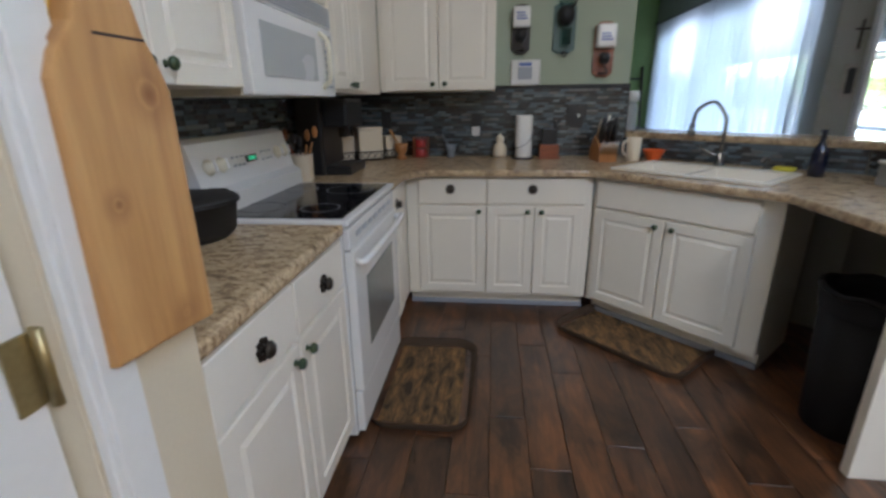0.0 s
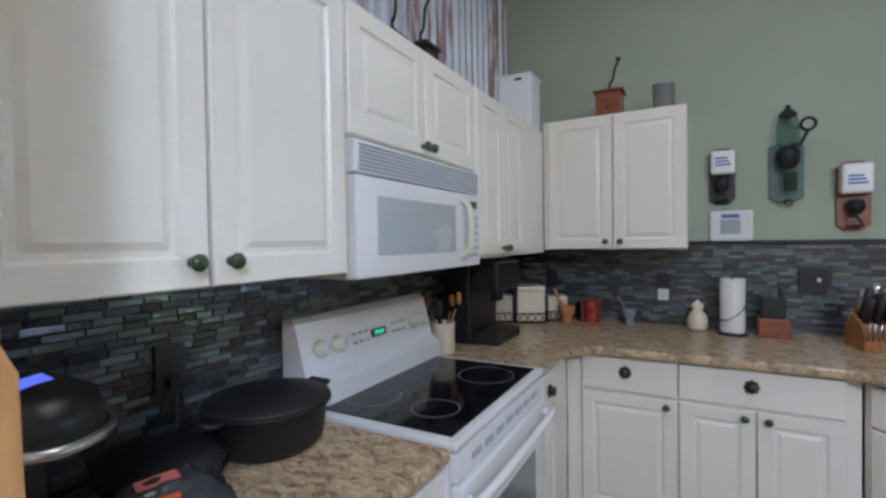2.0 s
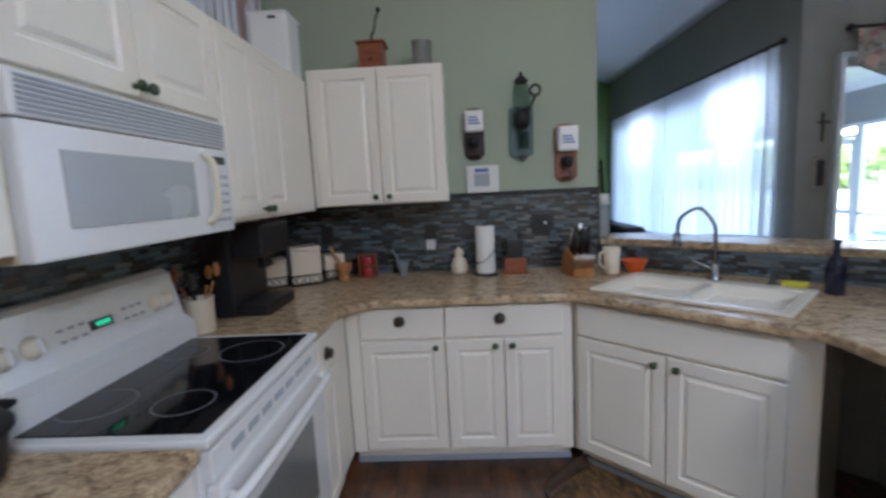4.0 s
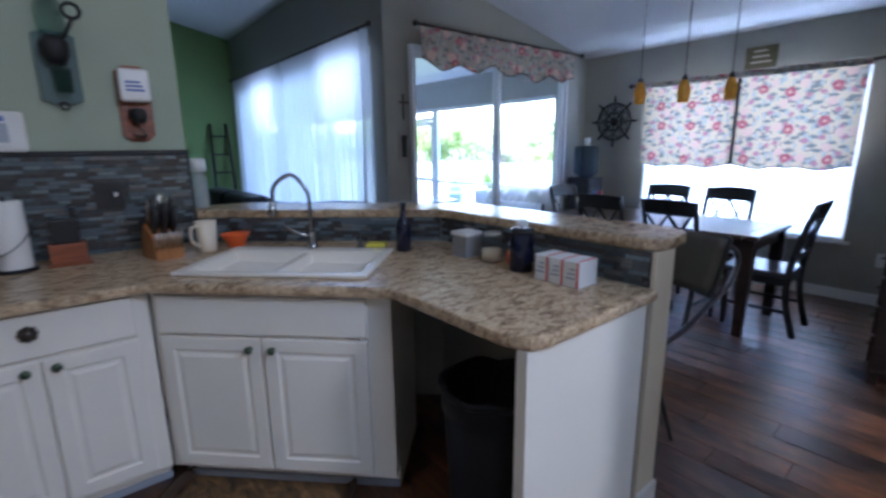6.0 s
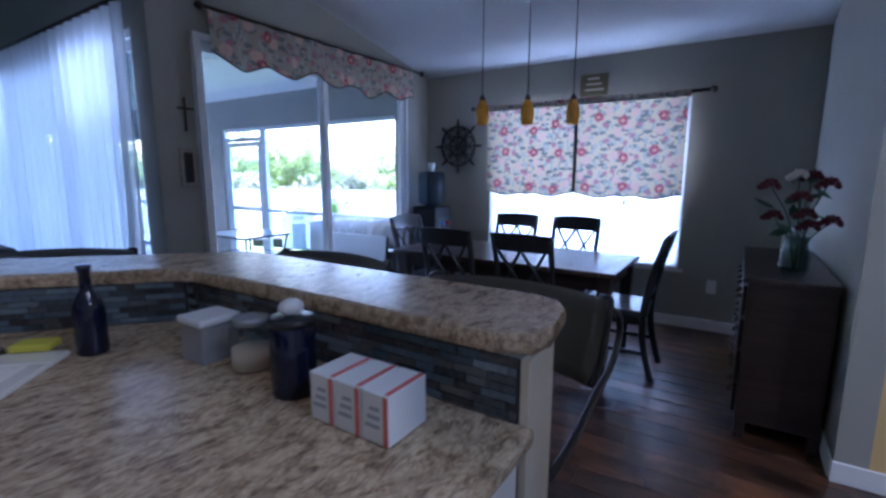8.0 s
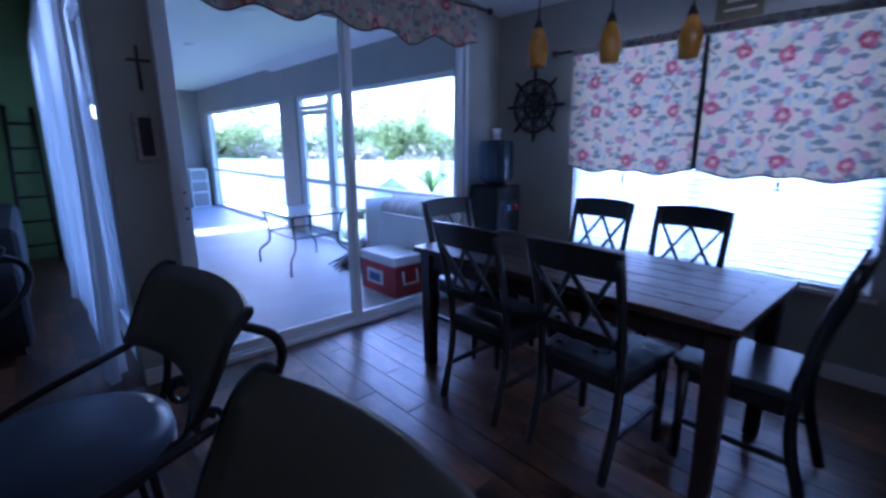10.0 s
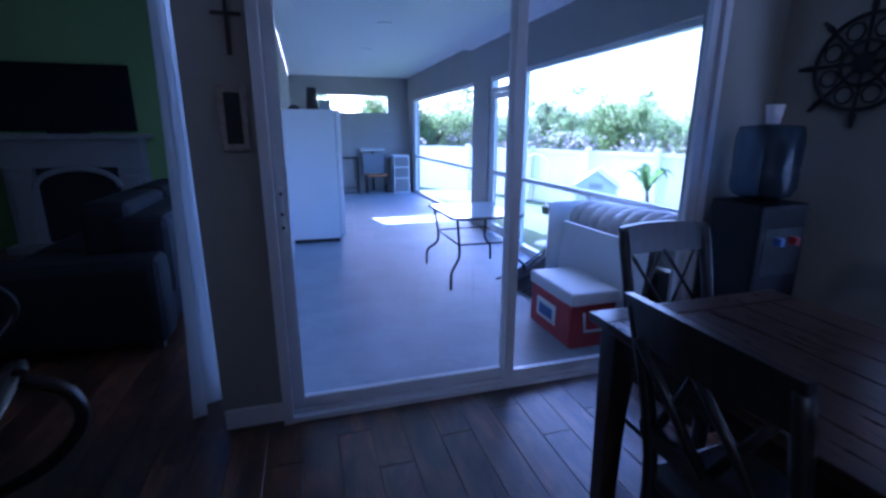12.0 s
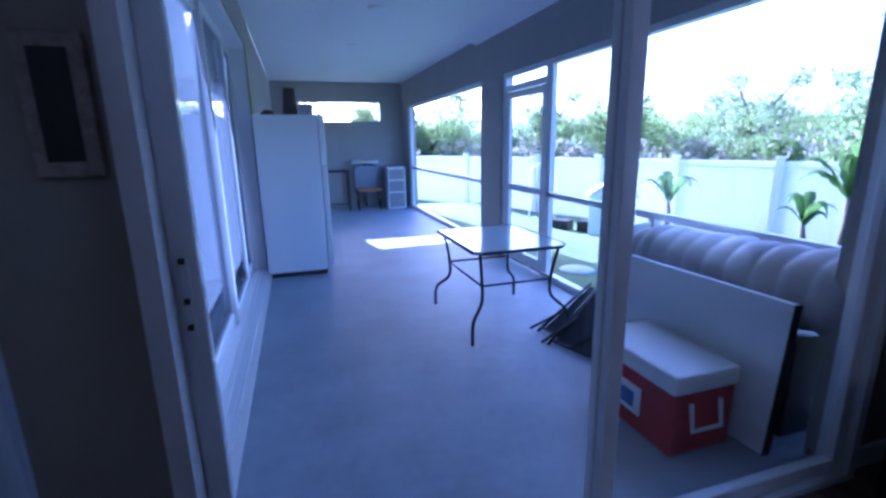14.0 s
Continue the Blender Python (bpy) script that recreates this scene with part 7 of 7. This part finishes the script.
ft = thing("flower_pot", "black tapered pot on the refrigerator", "pot")
part("pot", lathe([(0, 0), (0.075, 0), (0.055, 0.25), (0.05, 0.25), (0.05, 0.02), (0, 0.02)], 20), M_black, ft)
part("rim", tube([(0.057 * math.cos(a), 0.057 * math.sin(a), 0.25) for a in [2 * math.pi * k / 20 for k in range(20)]], 0.006, 6, closed=True), M_black, ft)
put(ft, pose(4.62, 8.98, 1.621))
solid("clutter_box", boxes((4.70, 9.06, 1.621, 4.84, 9.20, 1.74), bevel=0.006), M_greyprint, "grey box on the refrigerator", "box")
solid("cap", lathe([(0, 0), (0.07, 0), (0.06, 0.03), (0.03, 0.05), (0, 0.055)], 18, pose(4.40, 8.98, 1.621)), M_black, "flat black cap on the refrigerator", "cap")

# far end of the lanai
fb = thing("metal_stand", "black square metal frame stand by the end wall", "stand")
for x in (5.02, 5.62):
    for y in (13.55, 13.92):
        part("leg", boxes((x, y, -0.03, x + 0.03, y + 0.03, 0.76)), M_iron, fb)
part("top_rail", boxes((5.02, 13.55, 0.76, 5.65, 13.58, 0.79), (5.02, 13.92, 0.76, 5.65, 13.95, 0.79), (5.02, 13.58, 0.76, 5.05, 13.92, 0.79), (5.62, 13.58, 0.76, 5.65, 13.92, 0.79)), M_iron, fb)
part("low_rail", boxes((5.05, 13.555, 0.10, 5.62, 13.575, 0.12)), M_iron, fb)
fc = thing("garden_cart", "dark chair-like cart with wooden seat", "cart")
part("back", boxes((5.78, 13.80, 0.30, 6.28, 13.83, 0.86), bevel=0.01), M_greystone, fc)
part("seat", boxes((5.82, 13.42, 0.36, 6.30, 13.79, 0.40), bevel=0.006), M_oak, fc)
for x in (5.82, 6.27):
    part("leg", tube([(x, 13.44, 0.36), (x - 0.02, 13.38, -0.02)], 0.014, 6), M_iron, fc)
    part("wheel", lathe([(0.05, -0.02), (0.09, -0.02), (0.10, 0.0), (0.09, 0.02), (0.05, 0.02)], 20, pose(x, 13.72, 0.07, 0, 90, 0)), M_black, fc)
    part("rear_leg", tube([(x, 13.80, 0.36), (x, 13.80, 0.02)], 0.014, 6), M_iron, fc)
part("tools", boxes((5.72, 13.84, 0.90, 6.30, 13.94, 0.985), bevel=0.02), M_tin, fc)
part("tool_post", boxes((5.98, 13.86, 0.0, 6.04, 13.90, 0.90)), M_iron, fc)
dt = thing("drawer_tower", "white plastic drawer tower with grey drawers", "drawers")
for z in (-0.03, 0.30, 0.55):
    part("frame_shelf", boxes((6.43, 13.45, z, 6.80, 13.85, z + 0.025)), M_plaswhite, dt)
part("top", boxes((6.43, 13.45, 0.80, 6.80, 13.85, 0.83), bevel=0.006), M_plaswhite, dt)
for x in (6.43, 6.775):
    part("side", boxes((x, 13.45, -0.005, x + 0.025, 13.85, 0.80)), M_plaswhite, dt)
for z0, z1 in ((0.0, 0.29), (0.33, 0.54), (0.58, 0.79)):
    part("drawer", boxes((6.46, 13.435, z0, 6.77, 13.80, z1), bevel=0.01), M_plastic, dt)
for y in (6.62, 8.55, 10.3):
    lt = solid("recessed_light", lathe([(0, 0), (0.06, 0), (0.085, 0.006), (0.09, 0.014), (0, 0.014)], 26, pose(5.47, y, 2.545)), M_plaswhite, "white recessed ceiling light of the lanai, off", "ceiling light", "lanai ceiling lights")

# ---- outdoors: fence, plants, trees ----
FENCE = [(17.2, 2.4), (13.1, 10.2), (10.9, 15.3), (8.4, 19.6), (4.0, 27.2)]


def leaf_mat(name, a, b):
    m, t, p = nodes_of(name)
    geo = t.nodes.new("ShaderNodeNewGeometry")
    col = ramp(t, geo.outputs["Random Per Island"], (0.0, a), (1.0, b))
    t.links.new(col, p.inputs["Base Color"])
    p.inputs["Roughness"].default_value = 0.6
    tl = t.nodes.new("ShaderNodeBsdfTranslucent")
    t.links.new(col, tl.inputs[0])
    mx = t.nodes.new("ShaderNodeMixShader")
    mx.inputs[0].default_value = 0.6
    t.links.new(p.outputs[0], mx.inputs[1])
    t.links.new(tl.outputs[0], mx.inputs[2])
    t.links.new(mx.outputs[0], t.nodes["Material Output"].inputs[0])
    return m


M_leaf = leaf_mat("tree_leaf", (0.13, 0.20, 0.06), (0.29, 0.36, 0.13))
M_leafpale = leaf_mat("pale_leaf", (0.20, 0.27, 0.12), (0.36, 0.42, 0.22))
M_brush = leaf_mat("dry_brush", (0.17, 0.16, 0.14), (0.27, 0.25, 0.22))
M_bark = paint("bark", (0.12, 0.09, 0.065), 0.9, vary=0.3, fine=30, bump=0.6)


def leaves(clumps, per, size, seed):
    """Leaf blades scattered round clump centres (x, y, z, r), as one mesh."""
    r = np.random.default_rng(seed)
    verts, faces = [], []
    for cx, cy, cz, cr in clumps:
        d = r.normal(size=(per, 3))
        d /= np.linalg.norm(d, axis=1)[:, None]
        rad = cr * r.uniform(0.25, 1.0, per) ** 0.6
        c = np.array((cx, cy, cz)) + d * rad[:, None] * np.array((1, 1, 0.8))
        u = r.normal(size=(per, 3))
        u /= np.linalg.norm(u, axis=1)[:, None]
        v = np.cross(u, r.normal(size=(per, 3)))
        v /= np.linalg.norm(v, axis=1)[:, None]
        s = size * r.uniform(0.6, 1.4, per)[:, None]
        base = len(verts)
        quad = np.stack((c - u * s, c + v * s * 0.4, c + u * s, c - v * s * 0.4), 1).reshape(-1, 3)
        verts.extend(quad.tolist())
        faces.extend([(base + 4 * i, base + 4 * i + 1, base + 4 * i + 2, base + 4 * i + 3) for i in range(per)])
    me = bpy.data.meshes.new("crown")
    me.from_pydata(verts, [], faces)
    return me


def tree(label, h, spread, seed, material, per=70, size=0.11, sparse=False):
    """A tapered trunk that forks into limbs, with clumps of leaf blades round their ends."""
    rnd = random.Random(seed)
    top = thing("tree", label, "tree", "trees beyond the fence")
    trunk = tube(curve_pts([(0, 0, 0), (0.1 * rnd.uniform(-1, 1), 0.1, h * 0.25), (0.2 * rnd.uniform(-1, 1), 0.0, h * 0.5)], 4), [0.05 * h * (1 - 0.06 * i) * 0.6 for i in range(9)], 8)
    clumps = []
    limbs = [trunk]
    for i in range(9):
        a = 6.28 * i / 9 + rnd.uniform(-0.4, 0.4)
        z0 = h * rnd.uniform(0.12, 0.48)
        e = Vector((spread * rnd.uniform(0.35, 1) * math.cos(a), spread * rnd.uniform(0.35, 1) * math.sin(a), h * rnd.uniform(0.45, 0.95)))
        limbs.append(tube([(0, 0, z0), e * 0.5 + Vector((0, 0, z0 * 0.5)), e], [0.018 * h, 0.010 * h, 0.004 * h], 5))
        clumps.append((*e, spread * rnd.uniform(0.25, 0.45)))
        for _ in range(1 if sparse else 3):
            q = e * rnd.uniform(0.45, 0.95) + Vector((rnd.uniform(-1, 1), rnd.uniform(-1, 1), rnd.uniform(-0.8, 0.5))) * spread * 0.3
            q.z = max(q.z, 0.3)
            clumps.append((*q, spread * rnd.uniform(0.18, 0.38)))
    part("trunk", merge(*limbs), M_bark, top)
    me = leaves(clumps, per, size, seed)
    me.materials.append(material)
    cr = new("crown", me)
    cr.parent = top
    return top


kinds = [tree("leafy green tree beyond the white fence", 4.6, 2.6, 11, M_leaf, 200), tree("pale bushy tree beyond the white fence", 3.4, 2.6, 12, M_leafpale, 200),
         tree("wide green tree beyond the white fence", 5.2, 3.4, 13, M_leaf, 240), tree("tall thin-leaved tree beyond the white fence", 5.6, 2.2, 14, M_leafpale, 150)]
rt = random.Random(21)
for i in range(44):
    ang = radians(-22 + 118 * (i + rt.uniform(-0.3, 0.3)) / 44)
    dist = rt.choice((26, 31, 38, 46)) + rt.uniform(-3, 3)
    if 60 < math.degrees(ang):
        dist = rt.uniform(17, 26)
    px, py = 5 + dist * math.sin(ang), 4 + dist * math.cos(ang)
    k = kinds[i % 4]
    s = rt.uniform(0.75, 1.2)
    m = Matrix.Translation((px, py, -0.8)) @ Matrix.Rotation(rt.uniform(0, 6.28), 4, "Z") @ Matrix.Scale(0.95 * s, 4)
    if i < 4:
        put(k, m)
    else:
        copy_thing(k, m)
# brush and far woods
clumps = []
for i in range(420):
    ang = radians(rt.uniform(-30, 100))
    dist = rt.uniform(20, 75)
    clumps.append((5 + dist * math.sin(ang), 4 + dist * math.cos(ang), -0.4 + rt.uniform(0, 0.9) + dist * 0.012, rt.uniform(0.8, 2.0)))
me = leaves(clumps, 120, 0.13, 31)
me.materials.append(M_brush)
tagged(new("brush", me), "dry scrub and brush beyond the fence", "brush", kind="stuff")
clumps = [(5 + d * math.sin(a), 4 + d * math.cos(a), 1.0 + rt.uniform(-0.6, 1.6), rt.uniform(2.5, 4)) for d, a in [(rt.uniform(75, 95), radians(rt.uniform(-35, 100))) for _ in range(230)]]
me = leaves(clumps, 70, 0.5, 32)
me.materials.append(M_leaf)
tagged(new("far_woods", me), "far line of green woods", "woods", kind="stuff")
# near tree that reaches over the fence
nt = tree("thin-leaved tree beside the yard, branches hanging over the fence", 6.2, 2.4, 41, M_leafpale, 90, 0.07, True)
nt["group"] = ""
put(nt, pose(17.6, 9.6, -0.7))
nt2 = copy_thing(nt, pose(19.0, 6.6, -0.7, 0, 0, 130))

fe = thing("fence", "white vinyl privacy fence round the yard", "fence")
for (xa, ya), (xb, yb) in zip(FENCE, FENCE[1:]):
    ln = math.hypot(xb - xa, yb - ya)
    k = max(1, round(ln / 2.0))
    rz = math.degrees(math.atan2(yb - ya, xb - xa))
    for i in range(k + 1):
        f = i / k
        cx, cy = xa + (xb - xa) * f, ya + (yb - ya) * f
        part("post", merge(boxes((-0.06, -0.06, -0.95, 0.06, 0.06, FTOP + 0.06), m=pose(cx, cy, 0, 0, 0, rz)), boxes((-0.07, -0.07, FTOP + 0.06, 0.07, 0.07, FTOP + 0.09), bevel=0.01, m=pose(cx, cy, 0, 0, 0, rz))), M_vinyl, fe)
        if i < k:
            w = ln / k
            M = pose(cx, cy, 0, 0, 0, rz)
            for z in (-0.72, FTOP - 0.12):
                part("rail", boxes((0.06, -0.025, z, w - 0.06, 0.025, z + 0.12), bevel=0.006, seg=1, m=M), M_vinyl, fe)
            nb = 8
            for b in range(nb):
                part("board", boxes((0.06 + b * (w - 0.12) / nb + 0.002, -0.012, -0.60, 0.06 + (b + 1) * (w - 0.12) / nb - 0.002, 0.012, FTOP - 0.12), m=M), M_vinyl, fe)


def banana(m, h, seed):
    rnd = random.Random(seed)
    top = thing("banana_plant", "young banana plant with broad torn leaves in the yard", "plant", "banana plants")
    part("stem", tube([(0, 0, 0), (0.03, 0, h * 0.4), (0.0, 0.02, h * 0.65)], [0.06, 0.045, 0.02], 8), M_bark, top)
    for i in range(8):
        a = 6.28 * i / 8 + rnd.uniform(-0.3, 0.3)
        ln = h * rnd.uniform(0.22, 0.5)
        rise = rnd.uniform(0.25, 0.6) * h
        bm = bmesh.new()
        prev = None
        n = 12
        for k in range(n + 1):
            s = k / n
            c = Vector((math.cos(a) * ln * s, math.sin(a) * ln * s, h * 0.6 + rise * math.sin(2.2 * s) - 0.35 * ln * s * s))
            w = h * 0.075 * math.sin(math.pi * min(1, 0.12 + 0.9 * s)) * (0.8 + 0.3 * (k % 2))
            sd = Vector((-math.sin(a), math.cos(a), 0.0)) * w
            cur = [bm.verts.new(c - sd - Vector((0, 0, w * 0.4))), bm.verts.new(c), bm.verts.new(c + sd - Vector((0, 0, w * 0.4)))]
            if prev:
                bm.faces.new((prev[0], prev[1], cur[1], cur[0]))
                bm.faces.new((prev[1], prev[2], cur[2], cur[1]))
            prev = cur
        bmesh.ops.solidify(bm, geom=bm.faces[:], thickness=0.006)
        part("leaf", bm, M_banana, top)
    put(top, m)


M_banana = leaf_mat("banana_leaf", (0.16, 0.26, 0.07), (0.24, 0.36, 0.10))
banana(pose(12.35, 8.55, -0.62), 1.75, 1)
banana(pose(11.75, 8.72, -0.62), 1.1, 2)
banana(pose(11.5, 11.1, -0.62), 1.25, 3)
sh_ = thing("garden_shed", "small pale garden shed with gable roof by the fence", "shed")
part("wall", prism([(-0.42, 0.0), (0.42, 0.0), (0.42, 0.86), (0.0, 1.16), (-0.42, 0.86)], -0.32, 0.32, m=Matrix(((1, 0, 0, 0), (0, 0, 1, 0), (0, 1, 0, 0), (0, 0, 0, 1)))), M_plaswhite, sh_)
for sx in (-1, 1):
    part("roof_slab", boxes((-0.31, -0.40, -0.015, 0.31, 0.40, 0.015), bevel=0.004, seg=1, m=pose(sx * 0.235, 0, 1.025, 0, sx * 35.5, 0)), M_fridge, sh_)
door_ = part("door", boxes((-0.17, -0.338, 0.05, 0.17, -0.321, 0.72), bevel=0.004, seg=1), M_greystone, sh_, "grey shed door")
part("handle", boxes((0.11, -0.352, 0.36, 0.125, -0.3385, 0.44)), M_iron, door_)
part("window", boxes((-0.14, -0.336, 0.80, 0.14, -0.321, 0.92), bevel=0.003, seg=1), M_tin, sh_, "small grey window")
put(sh_, pose(10.65, 11.7, -0.63, 0, 0, -38))
ar = thing("garden_arch", "pale metal garden arch trellis near the fence", "trellis")
for dy in (-0.13, 0.13):
    part("bow", tube([(-0.30, dy, 0.0), (-0.30, dy, 1.15)] + [(-0.30 * math.cos(a), dy, 1.15 + 0.30 * math.sin(a)) for a in [math.pi * k / 10 for k in range(11)]] + [(0.30, dy, 0.0)], 0.014, 6), M_vinyl, ar)
for k in range(7):
    for x in (-0.30, 0.30):
        part("rung", tube([(x, -0.13, 0.15 + 0.16 * k), (x, 0.13, 0.15 + 0.16 * k)], 0.008, 6), M_vinyl, ar)
put(ar, pose(10.15, 13.6, -0.63, 0, 0, -30))
for k in range(2):
    solid("milk_crate", boxes((-0.17, -0.17, 0, 0.17, 0.17, 0.3), bevel=0.01, m=pose(9.95 + 0.40 * k, 12.35 - 0.3 * k, -0.62, 0, 0, -55)), M_black, "dark crate standing on the lawn", "crate")
solid("stepping_stone", lathe([(0, 0), (0.19, 0), (0.20, 0.03), (0.17, 0.045), (0, 0.045)], 26, pose(7.6, 8.3, -0.15)), M_slab, "pale round stone by the lanai", "stone")

# ---- floor planks and mosaic strips ----
def plank_mesh(name, w, l):
    bm = boxes((0, 0, -0.0055, w, l, 0.0), bevel=0.0)
    e = [e for e in bm.edges if e.verts[0].co.z > -0.001 and e.verts[1].co.z > -0.001]
    bmesh.ops.bevel(bm, geom=e, offset=0.001, segments=1, affect="EDGES")
    me = bpy.data.meshes.new(name)
    bm.to_mesh(me)
    bm.free()
    me.materials.append(M_plank)
    return me


PW, PL, GAP = 0.152, 0.91, 0.003
floor_ob = bpy.data.objects["floor"]
shared = plank_mesh("floor_plank", PW - GAP, PL - GAP)
near, far_v, far_f = [], [], []
rp = random.Random(3)


def clear_floor(x, y):
    """Where the walls leave the floor open."""
    if y < 4.99:
        return x < 7.08 and x + PW > -0.5
    return x < 4.05


x = -3.2
col = 0
while x < 7.08:
    off = (0.0, 0.31, 0.6, 0.15, 0.46)[col % 5] * PL
    y = -2.2 - off
    while y < 9.45:
        y0, y1 = max(y, -2.2), min(y + PL - GAP, 9.45)
        x1 = min(x + PW - GAP, 7.08)
        if x < 0.09:
            y0 = max(y0, 4.165)
        if y1 - y0 > 0.02 and ((y0 < 4.9 and x > -0.4) or (y1 > 4.3 and x < 4.0)):
            lim = 4.99 if x1 > 4.05 else 9.45
            y1 = min(y1, lim)
            if y1 - y0 > 0.02:
                full = y1 - y0 > PL - GAP - 0.001 and x1 - x > PW - GAP - 0.001
                if full and len(near) < 300 and ((0.7 < x < 3.3 and 0.4 < y < 3.4) or (3.2 < x < 7.0 and 1.2 < y < 4.6)):
                    near.append((x, y0))
                else:
                    b = len(far_v)
                    far_v.extend([(px, py, pz) for pz in (-0.0055, 0.0) for px, py in ((x, y0), (x1, y0), (x1, y1), (x, y1))])
                    far_f.extend([(b + 4, b + 5, b + 6, b + 7), (b, b + 1, b + 5, b + 4), (b + 1, b + 2, b + 6, b + 5), (b + 2, b + 3, b + 7, b + 6), (b + 3, b, b + 4, b + 7)])
        y += PL
    x += PW
    col += 1
for px, py in near:
    o = new("plank", shared)
    o.parent = floor_ob
    o.matrix_basis = pose(px, py, rp.uniform(-0.0006, 0.0006))
me = bpy.data.meshes.new("planks_far")
me.from_pydata(far_v, [], far_f)
me.materials.append(M_plank)
o = new("planks", me)
o.parent = floor_ob
o["kind"] = "stuff"

TW, TH, TG = 0.076, 0.0155, 0.0022


def mosaic(name, label, m, length, z0, z1, part_from=None, part_to=None, seed=0):
    """A backsplash in its own x-z plane that faces -y: grout bed, strips as parts along one stretch, the rest joined."""
    top = structure(name, boxes((0, -0.006, z0, length, -0.0005, z1)), M_grout, label)
    r = random.Random(seed)
    vs, fs, count = [], [], 0
    meshes = {}
    row, z = 0, z0 + TG
    while z + TH < z1:
        x = -r.uniform(0, TW)
        while x < length:
            w = TW * r.choice((1.0, 1.0, 0.62, 0.8))
            a, b = max(x, 0.001), min(x + w, length - 0.001)
            if b - a > 0.008:
                d = 0.010 + r.uniform(0, 0.0015)
                if part_from is not None and part_from < a and b < part_to and abs((b - a) - w) < 1e-6 and count < 300:
                    key = round(w, 4)
                    if key not in meshes:
                        q = boxes((0, -0.011, 0, w - TG, -0.006, TH))
                        e = [e for e in q.edges if e.verts[0].co.y < -0.010 and e.verts[1].co.y < -0.010]
                        bmesh.ops.bevel(q, geom=e, offset=0.0012, segments=1, affect="EDGES")
                        mm = bpy.data.meshes.new("mosaic_strip")
                        q.to_mesh(mm)
                        q.free()
                        mm.materials.append(M_mosaic)
                        meshes[key] = mm
                    o = new("tile", meshes[key])
                    o.parent = top
                    o.matrix_basis = pose(a, r.uniform(-0.001, 0.0004), z, r.uniform(-3.0, 3.0), 0, r.uniform(-1.2, 1.2))
                    count += 1
                else:
                    k = len(vs)
                    tx, tz = r.uniform(-0.0006, 0.0006), r.uniform(-0.0004, 0.0004)
                    vs.extend([(a, -0.006, z), (b - TG, -0.006, z), (b - TG, -0.006, z + TH), (a, -0.006, z + TH),
                               (a, -d - tx - tz, z), (b - TG, -d + tx - tz, z), (b - TG, -d + tx + tz, z + TH), (a, -d - tx + tz, z + TH)])
                    fs.extend([(k + 4, k + 5, k + 6, k + 7), (k, k + 1, k + 5, k + 4), (k + 1, k + 2, k + 6, k + 5), (k + 2, k + 3, k + 7, k + 6), (k + 3, k, k + 4, k + 7)])
            x += w
        z += TH + TG
        row += 1
    me = bpy.data.meshes.new(name)
    me.from_pydata(vs, [], fs)
    me.materials.append(M_mosaic)
    o = new("tiles", me)
    o.parent = top
    o["kind"] = "stuff"
    top.matrix_basis = m
    return top


mosaic("backsplash_side", "dark glass and slate mosaic backsplash behind the range", pose(WX, 1.335, 0, 0, 0, 90), 2.82, 0.909, 1.345, 0.0, 0.95, 1)
mosaic("backsplash_back", "dark glass and slate mosaic backsplash on the back wall", pose(WX + 0.012, BY, 0), 2.03, 0.909, 1.385, seed=2)
d1 = math.hypot(1.0, 0.89)
mosaic("backsplash_bar", "dark mosaic strip under the raised bar", pose(2.28, 4.16, 0, 0, 0, math.degrees(math.atan2(-0.89, 1.0))), d1 - 0.008, 0.909, 1.034, seed=3)
mosaic("backsplash_peninsula", "dark mosaic strip along the peninsula", pose(3.28, 3.262, 0, 0, 0, -90), 1.13, 0.909, 1.034, seed=4)
structure("trim_backsplash", boxes((1.36, BY - 0.014, 1.386, 2.28, BY - 0.001, 1.398), (2.2805, BY - 0.012, 0.909, 2.288, BY + 0.02, 1.398)), M_black, "black edge trim on the backsplash")
